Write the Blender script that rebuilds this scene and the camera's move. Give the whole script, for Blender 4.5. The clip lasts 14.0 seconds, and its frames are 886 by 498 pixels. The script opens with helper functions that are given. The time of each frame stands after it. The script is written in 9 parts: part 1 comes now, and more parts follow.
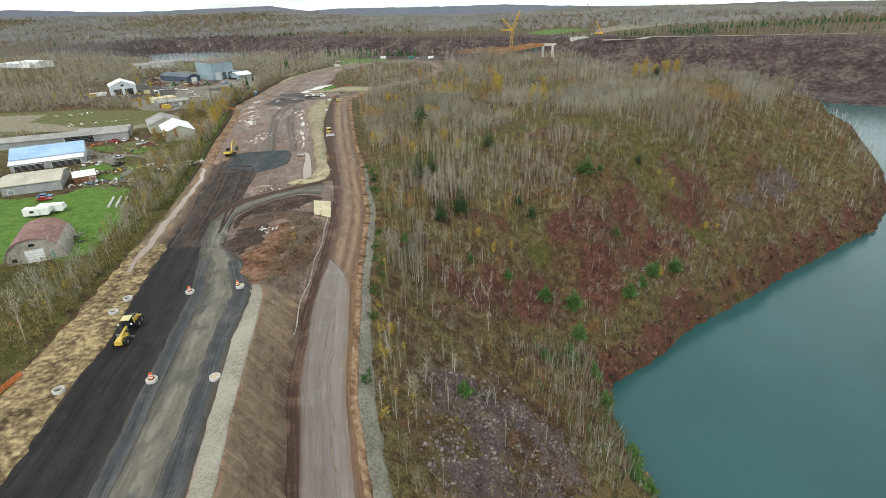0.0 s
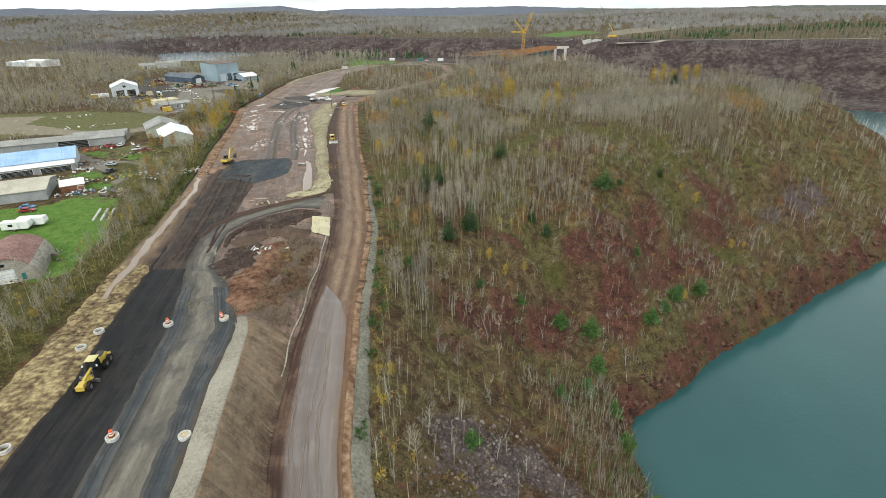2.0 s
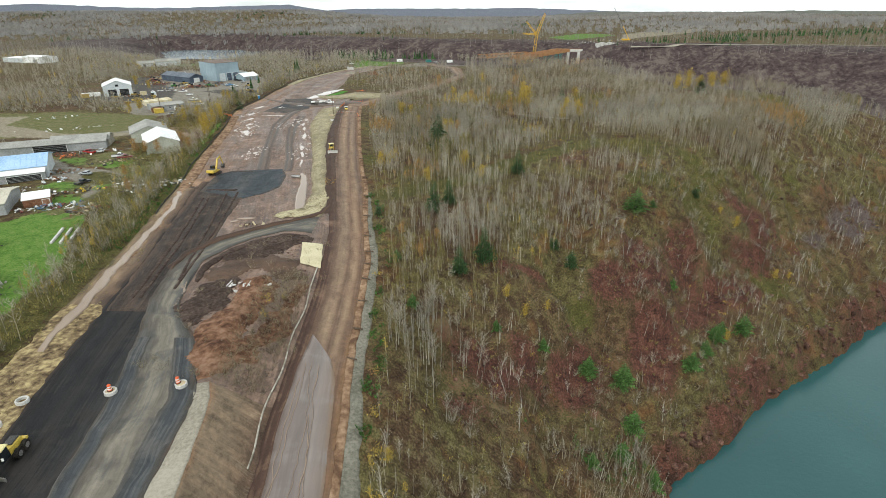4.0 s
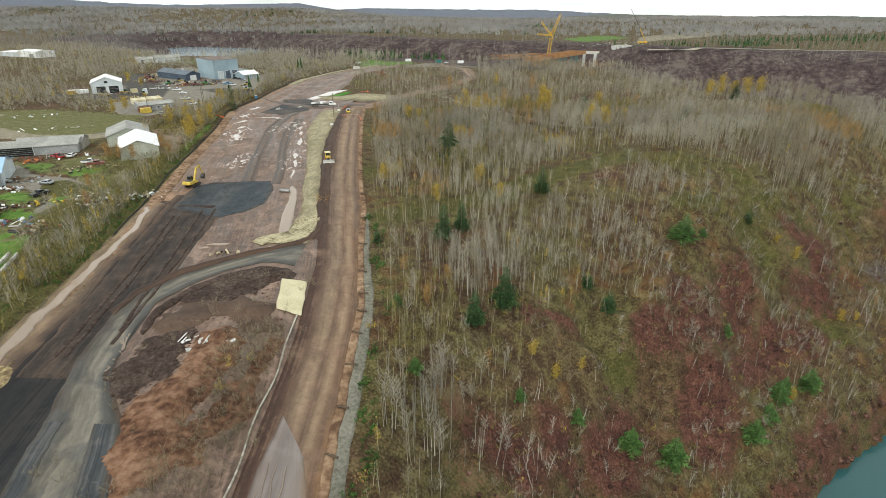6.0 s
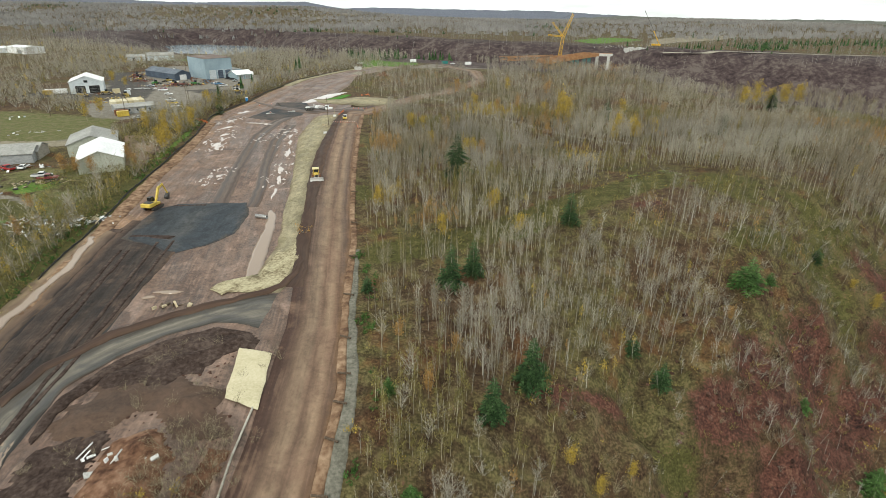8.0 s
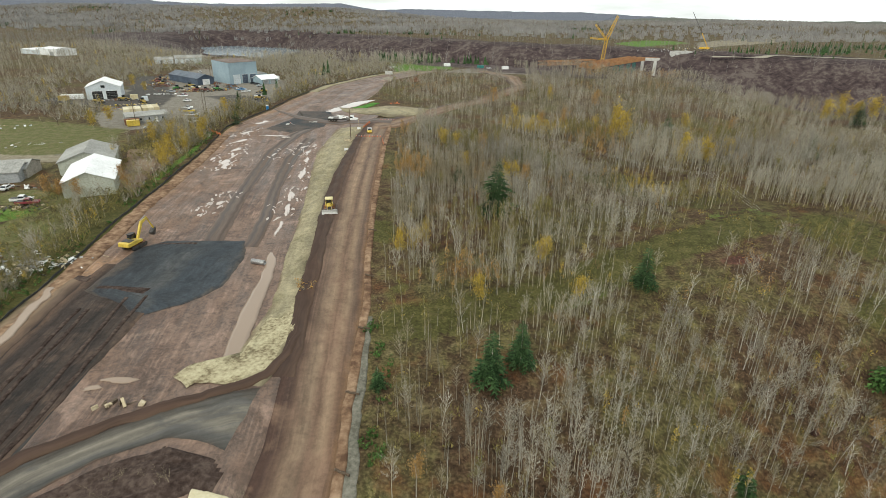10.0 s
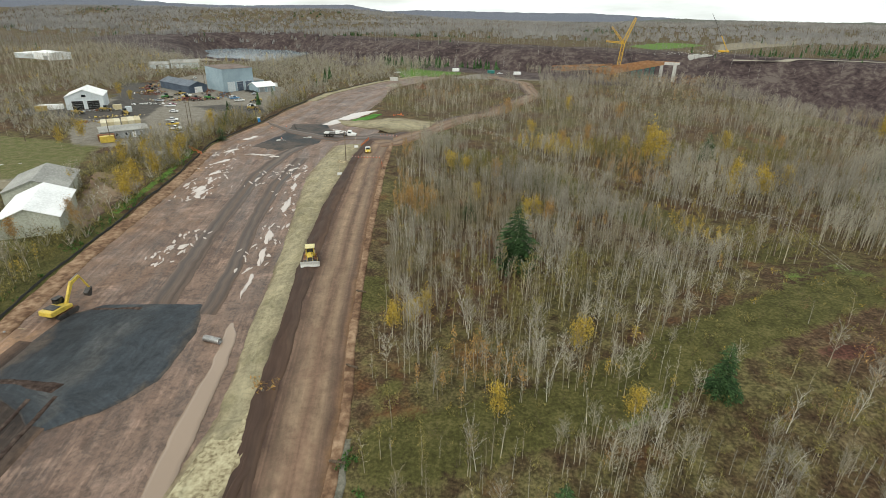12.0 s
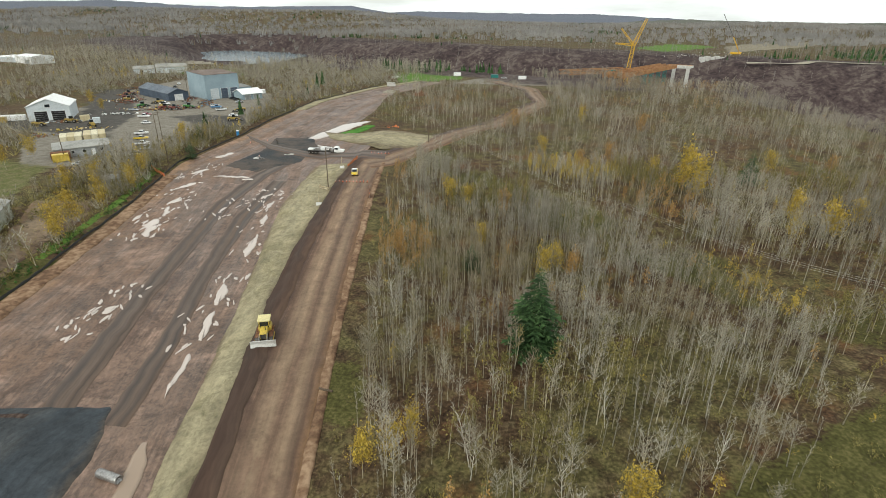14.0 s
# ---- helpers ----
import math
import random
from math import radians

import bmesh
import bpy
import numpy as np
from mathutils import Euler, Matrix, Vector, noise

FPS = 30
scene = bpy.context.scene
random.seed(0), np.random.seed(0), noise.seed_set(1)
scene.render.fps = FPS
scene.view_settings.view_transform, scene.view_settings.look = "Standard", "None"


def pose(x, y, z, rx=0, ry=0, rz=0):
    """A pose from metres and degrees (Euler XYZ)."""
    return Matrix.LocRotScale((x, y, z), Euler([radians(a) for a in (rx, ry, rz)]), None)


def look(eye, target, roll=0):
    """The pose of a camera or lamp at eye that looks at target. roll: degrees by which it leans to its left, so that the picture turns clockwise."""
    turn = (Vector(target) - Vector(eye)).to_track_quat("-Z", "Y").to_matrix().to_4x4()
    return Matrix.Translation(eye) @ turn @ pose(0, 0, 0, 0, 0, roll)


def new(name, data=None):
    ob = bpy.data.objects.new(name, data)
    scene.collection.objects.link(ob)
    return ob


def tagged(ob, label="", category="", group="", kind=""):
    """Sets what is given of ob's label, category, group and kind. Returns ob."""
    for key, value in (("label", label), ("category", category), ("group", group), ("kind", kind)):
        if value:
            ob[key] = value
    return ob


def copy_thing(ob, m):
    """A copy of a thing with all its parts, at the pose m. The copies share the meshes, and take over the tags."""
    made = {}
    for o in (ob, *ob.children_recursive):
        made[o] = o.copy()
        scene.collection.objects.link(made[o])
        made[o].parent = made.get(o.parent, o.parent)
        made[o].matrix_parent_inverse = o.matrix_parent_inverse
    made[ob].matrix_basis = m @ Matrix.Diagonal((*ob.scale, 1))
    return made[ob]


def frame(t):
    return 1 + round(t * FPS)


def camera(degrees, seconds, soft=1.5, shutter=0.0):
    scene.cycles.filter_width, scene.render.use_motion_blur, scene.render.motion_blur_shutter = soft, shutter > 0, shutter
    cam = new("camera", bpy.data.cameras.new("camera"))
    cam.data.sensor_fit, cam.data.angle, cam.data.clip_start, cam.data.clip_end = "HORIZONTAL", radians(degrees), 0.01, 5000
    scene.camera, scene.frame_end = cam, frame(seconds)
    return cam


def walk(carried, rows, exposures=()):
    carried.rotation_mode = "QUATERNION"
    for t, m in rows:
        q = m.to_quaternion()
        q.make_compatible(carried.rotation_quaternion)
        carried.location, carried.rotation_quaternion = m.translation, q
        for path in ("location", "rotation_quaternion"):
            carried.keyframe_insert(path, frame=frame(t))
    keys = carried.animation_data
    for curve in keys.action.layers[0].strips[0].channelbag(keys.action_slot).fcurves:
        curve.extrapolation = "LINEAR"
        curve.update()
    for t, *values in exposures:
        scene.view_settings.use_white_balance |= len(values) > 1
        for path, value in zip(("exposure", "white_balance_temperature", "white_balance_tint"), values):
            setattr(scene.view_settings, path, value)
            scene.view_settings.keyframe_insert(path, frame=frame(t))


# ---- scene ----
cam = camera(79.2, 14.0, soft=0.6, shutter=0.25)
PATH = [
    (0, (1.516, -16.535, 57.345), (1.521, -14.718, 56.509), -1.5),
    (0.5, (1.622, -14.127, 57.264), (1.618, -12.31, 56.429), -1.4),
    (1, (1.724, -10.873, 57.434), (1.714, -9.055, 56.6), -1.4),
    (1.5, (1.722, -6.982, 57.521), (1.706, -5.165, 56.686), -1.2),
    (2, (1.666, -2.424, 57.506), (1.643, -0.606, 56.674), -1.1),
    (2.5, (1.437, 2.823, 57.307), (1.409, 4.642, 56.475), -0.9),
    (3, (0.974, 8.588, 57.059), (0.943, 10.407, 56.228), -0.7),
    (5.5, (-1.247, 41.275, 53.985), (-1.305, 43.095, 53.158), 0.2),
    (6, (-1.719, 48.168, 53.172), (-1.782, 49.988, 52.346), 0.4),
    (6.5, (-2.098, 55.134, 52.423), (-2.165, 56.955, 51.599), 0.5),
    (7, (-2.479, 62.288, 51.749), (-2.548, 64.109, 50.926), 0.7),
    (7.5, (-3.007, 69.609, 51.346), (-3.079, 71.43, 50.523), 0.8),
    (8, (-3.642, 76.989, 51.268), (-3.717, 78.809, 50.443), 1.0),
    (10.5, (-7.38, 113.668, 51.016), (-7.584, 115.48, 50.195), 0.9),
    (11, (-8.133, 120.688, 51.419), (-8.342, 122.501, 50.599), 0.9),
    (11.5, (-8.859, 127.719, 51.786), (-9.07, 129.531, 50.967), 0.9),
    (12, (-9.463, 135.021, 51.858), (-9.677, 136.833, 51.038), 0.9),
    (12.5, (-10.029, 142.34, 51.786), (-10.245, 144.152, 50.965), 0.9),
    (13, (-10.603, 149.531, 51.781), (-10.821, 151.342, 50.962), 0.9),
    (13.5, (-11.232, 156.756, 51.617), (-11.452, 158.568, 50.8), 0.9),
    (14, (-11.873, 163.925, 51.636), (-12.095, 165.737, 50.819), 0.8),
]
walk(cam, [(t, look(eye, target, roll)) for t, eye, target, roll in PATH], [(0, 0.15, 6480, 4), (3, 0.15, 6480, 4), (6, 0.17, 6620, 3), (8, 0.14, 6700, 3), (12, 0.03, 6700, 3), (14, 0.03, 6700, 3)])

# ---- world and light: bright overcast ----
SUN_EL, SUN_AZ = 38.0, 200.0
world = bpy.data.worlds.new("world")
scene.world = world
world.use_nodes = True
wn, wl = world.node_tree.nodes, world.node_tree.links
wn.clear()
sky = wn.new("ShaderNodeTexSky")
sky.sky_type, sky.sun_disc = "NISHITA", False
sky.sun_elevation, sky.sun_rotation = radians(SUN_EL), radians(SUN_AZ)
sky.air_density, sky.dust_density, sky.ozone_density = 1.0, 2.0, 1.5
coord = wn.new("ShaderNodeTexCoord")
cloud = wn.new("ShaderNodeTexNoise")
cloud.inputs["Scale"].default_value, cloud.inputs["Detail"].default_value = 5.0, 6.0
stretch = wn.new("ShaderNodeMapping")
stretch.inputs["Scale"].default_value = (1, 1, 5)
wl.new(coord.outputs["Generated"], stretch.inputs["Vector"])
wl.new(stretch.outputs["Vector"], cloud.inputs["Vector"])
cover = wn.new("ShaderNodeMapRange")
cover.inputs["From Min"].default_value, cover.inputs["From Max"].default_value = 0.35, 0.6
cover.inputs["To Min"].default_value, cover.inputs["To Max"].default_value = 0.62, 0.97
wl.new(cloud.outputs["Fac"], cover.inputs["Value"])
deck = wn.new("ShaderNodeMixRGB")
deck.inputs["Color2"].default_value = (8.9, 9.2, 9.4, 1)
wl.new(cover.outputs["Result"], deck.inputs["Fac"])
wl.new(sky.outputs["Color"], deck.inputs["Color1"])
back = wn.new("ShaderNodeBackground")
back.inputs["Strength"].default_value = 0.134
wl.new(deck.outputs["Color"], back.inputs["Color"])
wl.new(back.outputs["Background"], wn.new("ShaderNodeOutputWorld").inputs["Surface"])
sun = new("sun", bpy.data.lights.new("sun", "SUN"))
sun.data.energy, sun.data.angle, sun.data.color = 1.5, radians(16), (1.0, 0.97, 0.92)
az, el = radians(SUN_AZ), radians(SUN_EL)
sun.matrix_world = look((0, 0, 200), (-math.sin(az) * math.cos(el), -math.cos(az) * math.cos(el), 200 - math.sin(el)))


# ---- materials ----
def nodes_of(m):
    m.use_nodes = True
    n = m.node_tree.nodes
    return n, m.node_tree.links, n["Principled BSDF"]


def noise_node(n, l, vec, scale, detail=4.0, rough=0.6, distort=0.0):
    k = n.new("ShaderNodeTexNoise")
    for key, v in (("Scale", scale), ("Detail", detail), ("Roughness", rough), ("Distortion", distort)):
        k.inputs[key].default_value = v
    l.new(vec, k.inputs["Vector"])
    return k.outputs["Fac"]


def ramp_node(n, l, fac, stops):
    r = n.new("ShaderNodeValToRGB")
    e = r.color_ramp.elements
    while len(e) < len(stops):
        e.new(0.5)
    for el_, (p, c) in zip(e, stops):
        el_.position, el_.color = p, (*c, 1)
    l.new(fac, r.inputs["Fac"])
    return r.outputs["Color"]


def mix_node(n, l, fac, a, b, kind="MIX"):
    m = n.new("ShaderNodeMixRGB")
    m.blend_type = kind
    for sock, v in (("Fac", fac), ("Color1", a), ("Color2", b)):
        if isinstance(v, (int, float)):
            m.inputs[sock].default_value = v
        elif isinstance(v, tuple):
            m.inputs[sock].default_value = (*v, 1)
        else:
            l.new(v, m.inputs[sock])
    return m.outputs["Color"]


def math_node(n, l, op, a, b=0.0, c=None):
    m = n.new("ShaderNodeMath")
    m.operation = op
    for i, v in enumerate((a, b, c)):
        if v is None:
            continue
        if isinstance(v, (int, float)):
            m.inputs[i].default_value = v
        else:
            l.new(v, m.inputs[i])
    return m.outputs[0]


def range_node(n, l, v, a, b, c=0.0, d=1.0):
    m = n.new("ShaderNodeMapRange")
    l.new(v, m.inputs["Value"])
    for key, w in (("From Min", a), ("From Max", b), ("To Min", c), ("To Max", d)):
        m.inputs[key].default_value = w
    return m.outputs["Result"]


def bump_node(n, l, height, strength, dist):
    b = n.new("ShaderNodeBump")
    b.inputs["Strength"].default_value, b.inputs["Distance"].default_value = strength, dist
    l.new(height, b.inputs["Height"])
    return b.outputs["Normal"]


def surface(name, cols, fine=3.0, coarse=0.15, rough=0.85, bump=0.3, dist=0.05, metal=0.0, own=0.0, islands=0.0, streak=None, detail=5.0):
    """Grain and stains at two scales between three colours; own / islands: random tone by object or by loose piece;
    streak: (across, along) scales of wheel-worn streaks in the strip's own metres."""
    m = bpy.data.materials.new(name)
    n, l, p = nodes_of(m)
    vec = n.new("ShaderNodeTexCoord").outputs["Object"]
    a, b = noise_node(n, l, vec, fine, detail), noise_node(n, l, vec, coarse, 4.0, 0.6, 0.4)
    fac = math_node(n, l, "ADD", math_node(n, l, "MULTIPLY", a, 0.55), math_node(n, l, "MULTIPLY", b, 0.45))
    if streak:
        uv = n.new("ShaderNodeUVMap")
        mp = n.new("ShaderNodeMapping")
        mp.inputs["Scale"].default_value = (streak[0], streak[1], 1)
        l.new(uv.outputs["UV"], mp.inputs["Vector"])
        s = noise_node(n, l, mp.outputs["Vector"], 1.0, 5.0, 0.6, 0.25)
        fac = math_node(n, l, "ADD", math_node(n, l, "MULTIPLY", fac, 0.45), math_node(n, l, "MULTIPLY", s, 0.55))
    col = ramp_node(n, l, fac, [(0.40, cols[0]), (0.5, cols[1]), (0.61, cols[2])])
    if own:
        r = n.new("ShaderNodeObjectInfo").outputs["Random"]
        col = mix_node(n, l, 1.0, col, ramp_node(n, l, r, [(0, (1 - own,) * 3), (1, (1 + own,) * 3)]), "MULTIPLY")
    if islands:
        r = n.new("ShaderNodeNewGeometry").outputs["Random Per Island"]
        col = mix_node(n, l, 1.0, col, ramp_node(n, l, r, [(0, (1 - islands,) * 3), (1, (1 + islands,) * 3)]), "MULTIPLY")
    l.new(col, p.inputs["Base Color"])
    l.new(range_node(n, l, a, 0.3, 0.7, min(1, rough + 0.08), max(0.05, rough - 0.1)), p.inputs["Roughness"])
    p.inputs["Specular IOR Level"].default_value = 0.15 if rough > 0.8 else 0.5
    p.inputs["Metallic"].default_value = metal
    if bump:
        l.new(bump_node(n, l, a, bump, dist), p.inputs["Normal"])
    return m


def track(name, stops, patch=None, streak=0.3, rough=0.85, wob=0.12, sx=0.7, sy=0.006, bump=0.3, lumps=0.0):
    """Worn road surface: colours across its width, wheel streaks along it, soft patches and fine grain."""
    m = bpy.data.materials.new(name)
    n, l, p = nodes_of(m)
    vec = n.new("ShaderNodeTexCoord").outputs["Object"]
    uv = n.new("ShaderNodeUVMap").outputs["UV"]
    u = n.new("ShaderNodeAttribute")
    u.attribute_name = "across"

    def lines(ax, ay, detail, warp=0.0):
        mp = n.new("ShaderNodeMapping")
        mp.inputs["Scale"].default_value = (ax, ay, 1)
        l.new(uv, mp.inputs["Vector"])
        return noise_node(n, l, mp.outputs["Vector"], 1.0, detail, 0.55, warp)

    soft, wide, thin = noise_node(n, l, vec, 0.055, 4, 0.55, 0.6), lines(sx * 0.45, sy, 2), lines(sx * 3.2, sy * 3, 3)
    grain = lines(0.85, 0.17, 6)
    at = math_node(n, l, "ADD", u.outputs["Fac"], math_node(n, l, "MULTIPLY", math_node(n, l, "SUBTRACT", soft, 0.5), wob * 2.2))
    at = math_node(n, l, "ADD", at, math_node(n, l, "MULTIPLY", math_node(n, l, "SUBTRACT", grain, 0.5), wob * 0.8))
    col = ramp_node(n, l, at, stops)
    k = math_node(n, l, "ADD", math_node(n, l, "MULTIPLY", wide, 0.42), math_node(n, l, "MULTIPLY", thin, 0.25))
    k = math_node(n, l, "ADD", k, math_node(n, l, "MULTIPLY", grain, 0.33))
    if patch:
        spot = math_node(n, l, "ADD", math_node(n, l, "MULTIPLY", noise_node(n, l, vec, 0.11, 5, 0.6, 1.0), 0.7), math_node(n, l, "MULTIPLY", thin, 0.3))
        col = mix_node(n, l, range_node(n, l, spot, 0.50, 0.60, 0, 0.75), col, patch)
    col = mix_node(n, l, 1.0, col, ramp_node(n, l, k, [(0.38, (1 - streak,) * 3), (0.5, (1, 1, 1)), (0.62, (1 + streak,) * 3)]), "MULTIPLY")
    if lumps:
        clod, stain = noise_node(n, l, vec, 1.5, 7, 0.72, 0.6), noise_node(n, l, vec, 0.22, 6, 0.7, 1.2)
        k = math_node(n, l, "ADD", math_node(n, l, "MULTIPLY", clod, 0.5), math_node(n, l, "MULTIPLY", stain, 0.5))
        col = mix_node(n, l, 1.0, col, ramp_node(n, l, k, [(0.38, (1 - lumps,) * 3), (0.5, (1, 1, 1)), (0.62, (1 + lumps * 0.85, 1 + lumps * 0.8, 1 + lumps * 0.78))]), "MULTIPLY")
    l.new(col, p.inputs["Base Color"])
    l.new(range_node(n, l, wide, 0.4, 0.6, max(0.1, rough - 0.18), min(1, rough + 0.06)), p.inputs["Roughness"])
    h = math_node(n, l, "ADD", math_node(n, l, "MULTIPLY", grain, 0.5), math_node(n, l, "MULTIPLY", thin, 0.5))
    p.inputs["Specular IOR Level"].default_value = 0.2 if rough > 0.75 else 0.45
    if lumps:
        h = math_node(n, l, "ADD", h, math_node(n, l, "MULTIPLY", clod, 1.6))
    l.new(bump_node(n, l, h, bump, 0.12 + 0.2 * lumps), p.inputs["Normal"])
    return m


def tone(c, k):
    return tuple(min(1.0, v * k) for v in c)


def paint(name, c, rough=0.45, metal=0.0, spread=0.22, own=0.0):
    """Painted or moulded material with slight dirt."""
    return surface(name, (tone(c, 1 - spread), c, tone(c, 1 + spread * 0.6)), 6.0, 0.6, rough, 0.05, 0.01, metal, own)


def ground_material():
    """Leaf litter and dry grass; by zone: lawn, red rock, dark pit wall, gravel, scree."""
    m = bpy.data.materials.new("ground")
    n, l, p = nodes_of(m)
    vec = n.new("ShaderNodeTexCoord").outputs["Object"]
    fine, mid, big = noise_node(n, l, vec, 2.2, 6), noise_node(n, l, vec, 0.35, 5), noise_node(n, l, vec, 0.035, 4, 0.55, 0.5)
    soft = math_node(n, l, "ADD", math_node(n, l, "MULTIPLY", fine, 0.6), math_node(n, l, "MULTIPLY", mid, 0.4))
    litter = ramp_node(n, l, soft, [(0.36, (0.022, 0.0135, 0.008)), (0.5, (0.072, 0.044, 0.025)), (0.64, (0.16, 0.106, 0.062))])
    moss = ramp_node(n, l, soft, [(0.36, (0.024, 0.022, 0.009)), (0.5, (0.077, 0.067, 0.027)), (0.64, (0.172, 0.144, 0.063))])
    col = mix_node(n, l, range_node(n, l, math_node(n, l, "ADD", math_node(n, l, "MULTIPLY", mid, 0.45), math_node(n, l, "MULTIPLY", big, 0.55)), 0.43, 0.57), litter, moss)
    rust = ramp_node(n, l, soft, [(0.38, (0.070, 0.030, 0.014)), (0.62, (0.19, 0.090, 0.038))])
    col = mix_node(n, l, range_node(n, l, noise_node(n, l, vec, 0.09, 5, 0.65), 0.55, 0.66, 0, 0.65), col, rust)
    dry = ramp_node(n, l, soft, [(0.38, (0.075, 0.058, 0.030)), (0.62, (0.26, 0.205, 0.115))])
    col = mix_node(n, l, range_node(n, l, noise_node(n, l, vec, 0.15, 5, 0.7, 0.4), 0.57, 0.68, 0, 0.6), col, dry)
    zone = n.new("ShaderNodeAttribute")
    zone.attribute_name = "zone"
    sep = n.new("ShaderNodeSeparateColor")
    l.new(zone.outputs["Color"], sep.inputs["Color"])
    zone2 = n.new("ShaderNodeAttribute")
    zone2.attribute_name = "zone_more"
    sep2 = n.new("ShaderNodeSeparateColor")
    l.new(zone2.outputs["Color"], sep2.inputs["Color"])

    def edge(v, wob=0.5, a=0.42, b=0.58):
        k = math_node(n, l, "ADD", v, math_node(n, l, "MULTIPLY", math_node(n, l, "SUBTRACT", mid, 0.5), wob))
        k = math_node(n, l, "ADD", k, math_node(n, l, "MULTIPLY", math_node(n, l, "SUBTRACT", fine, 0.5), wob * 0.8))
        return range_node(n, l, k, a, b)

    gravel = ramp_node(n, l, soft, [(0.34, (0.095, 0.082, 0.065)), (0.5, (0.19, 0.17, 0.140)), (0.66, (0.30, 0.275, 0.23))])
    col = mix_node(n, l, edge(sep2.outputs["Red"]), col, gravel)
    lawn = ramp_node(n, l, math_node(n, l, "ADD", math_node(n, l, "MULTIPLY", fine, 0.6), math_node(n, l, "MULTIPLY", mid, 0.4)),
                     [(0.38, (0.045, 0.092, 0.014)), (0.5, (0.085, 0.168, 0.026)), (0.62, (0.16, 0.205, 0.058))])
    col = mix_node(n, l, edge(sep.outputs["Red"], 0.7), col, lawn)
    olive = ramp_node(n, l, soft, [(0.36, (0.030, 0.029, 0.009)), (0.5, (0.068, 0.064, 0.020)), (0.64, (0.13, 0.114, 0.044))])
    col = mix_node(n, l, edge(sep2.outputs["Green"], 0.7), col, olive)
    red = ramp_node(n, l, math_node(n, l, "ADD", math_node(n, l, "MULTIPLY", fine, 0.6), math_node(n, l, "MULTIPLY", mid, 0.4)),
                    [(0.37, (0.016, 0.009, 0.008)), (0.45, (0.050, 0.023, 0.018)), (0.54, (0.096, 0.041, 0.029)), (0.66, (0.17, 0.088, 0.060))])
    col = mix_node(n, l, edge(sep.outputs["Green"], 1.15, 0.35, 0.62), col, red)
    # pit wall ramp, lifted towards purple-grey to hold distance haze
    dark = ramp_node(n, l, math_node(n, l, "ADD", math_node(n, l, "MULTIPLY", noise_node(n, l, vec, 0.16, 6, 0.7), 0.6), math_node(n, l, "MULTIPLY", big, 0.4)),
                     [(0.40, (0.030, 0.021, 0.022)), (0.5, (0.064, 0.045, 0.043)), (0.60, (0.118, 0.096, 0.084))])
    col = mix_node(n, l, edge(sep.outputs["Blue"], 0.6, 0.3, 0.7), col, dark)
    scree = ramp_node(n, l, soft, [(0.36, (0.030, 0.022, 0.021)), (0.5, (0.080, 0.060, 0.055)), (0.66, (0.15, 0.118, 0.105))])
    col = mix_node(n, l, edge(sep2.outputs["Blue"], 0.8), col, scree)
    zone3 = n.new("ShaderNodeAttribute")
    zone3.attribute_name = "zone_extra"
    sep3 = n.new("ShaderNodeSeparateColor")
    l.new(zone3.outputs["Color"], sep3.inputs["Color"])
    field = mix_node(n, l, range_node(n, l, mid, 0.42, 0.6), ramp_node(n, l, fine, [(0.36, (0.055, 0.065, 0.018)), (0.64, (0.13, 0.135, 0.045))]), ramp_node(n, l, fine, [(0.36, (0.09, 0.08, 0.035)), (0.64, (0.19, 0.165, 0.085))]))
    col = mix_node(n, l, edge(sep3.outputs["Red"], 0.7), col, field)
    tar = ramp_node(n, l, soft, [(0.36, (0.045, 0.041, 0.037)), (0.5, (0.072, 0.066, 0.059)), (0.64, (0.12, 0.105, 0.09))])
    col = mix_node(n, l, edge(sep3.outputs["Green"], 0.8), col, tar)
    tan = ramp_node(n, l, soft, [(0.36, (0.15, 0.125, 0.085)), (0.5, (0.22, 0.19, 0.135)), (0.64, (0.31, 0.275, 0.205))])
    col = mix_node(n, l, edge(sep3.outputs["Blue"], 0.6), col, tan)
    l.new(col, p.inputs["Base Color"])
    p.inputs["Roughness"].default_value, p.inputs["Specular IOR Level"].default_value = 0.95, 0.15
    h = math_node(n, l, "ADD", math_node(n, l, "MULTIPLY", fine, 0.5), math_node(n, l, "MULTIPLY", mid, 0.9))
    l.new(bump_node(n, l, h, 0.55, 0.4), p.inputs["Normal"])
    return m


def water(name, c, rough=0.06, scale=0.9, bump=0.12):
    m = bpy.data.materials.new(name)
    n, l, p = nodes_of(m)
    vec = n.new("ShaderNodeTexCoord").outputs["Object"]
    a = noise_node(n, l, vec, scale, 4, 0.65)
    b = noise_node(n, l, vec, 0.012, 3)
    l.new(ramp_node(n, l, b, [(0.3, tone(c, 0.85)), (0.7, tone(c, 1.15))]), p.inputs["Base Color"])
    p.inputs["Roughness"].default_value, p.inputs["IOR"].default_value = rough, 1.33
    l.new(bump_node(n, l, a, bump, 0.3), p.inputs["Normal"])
    return m


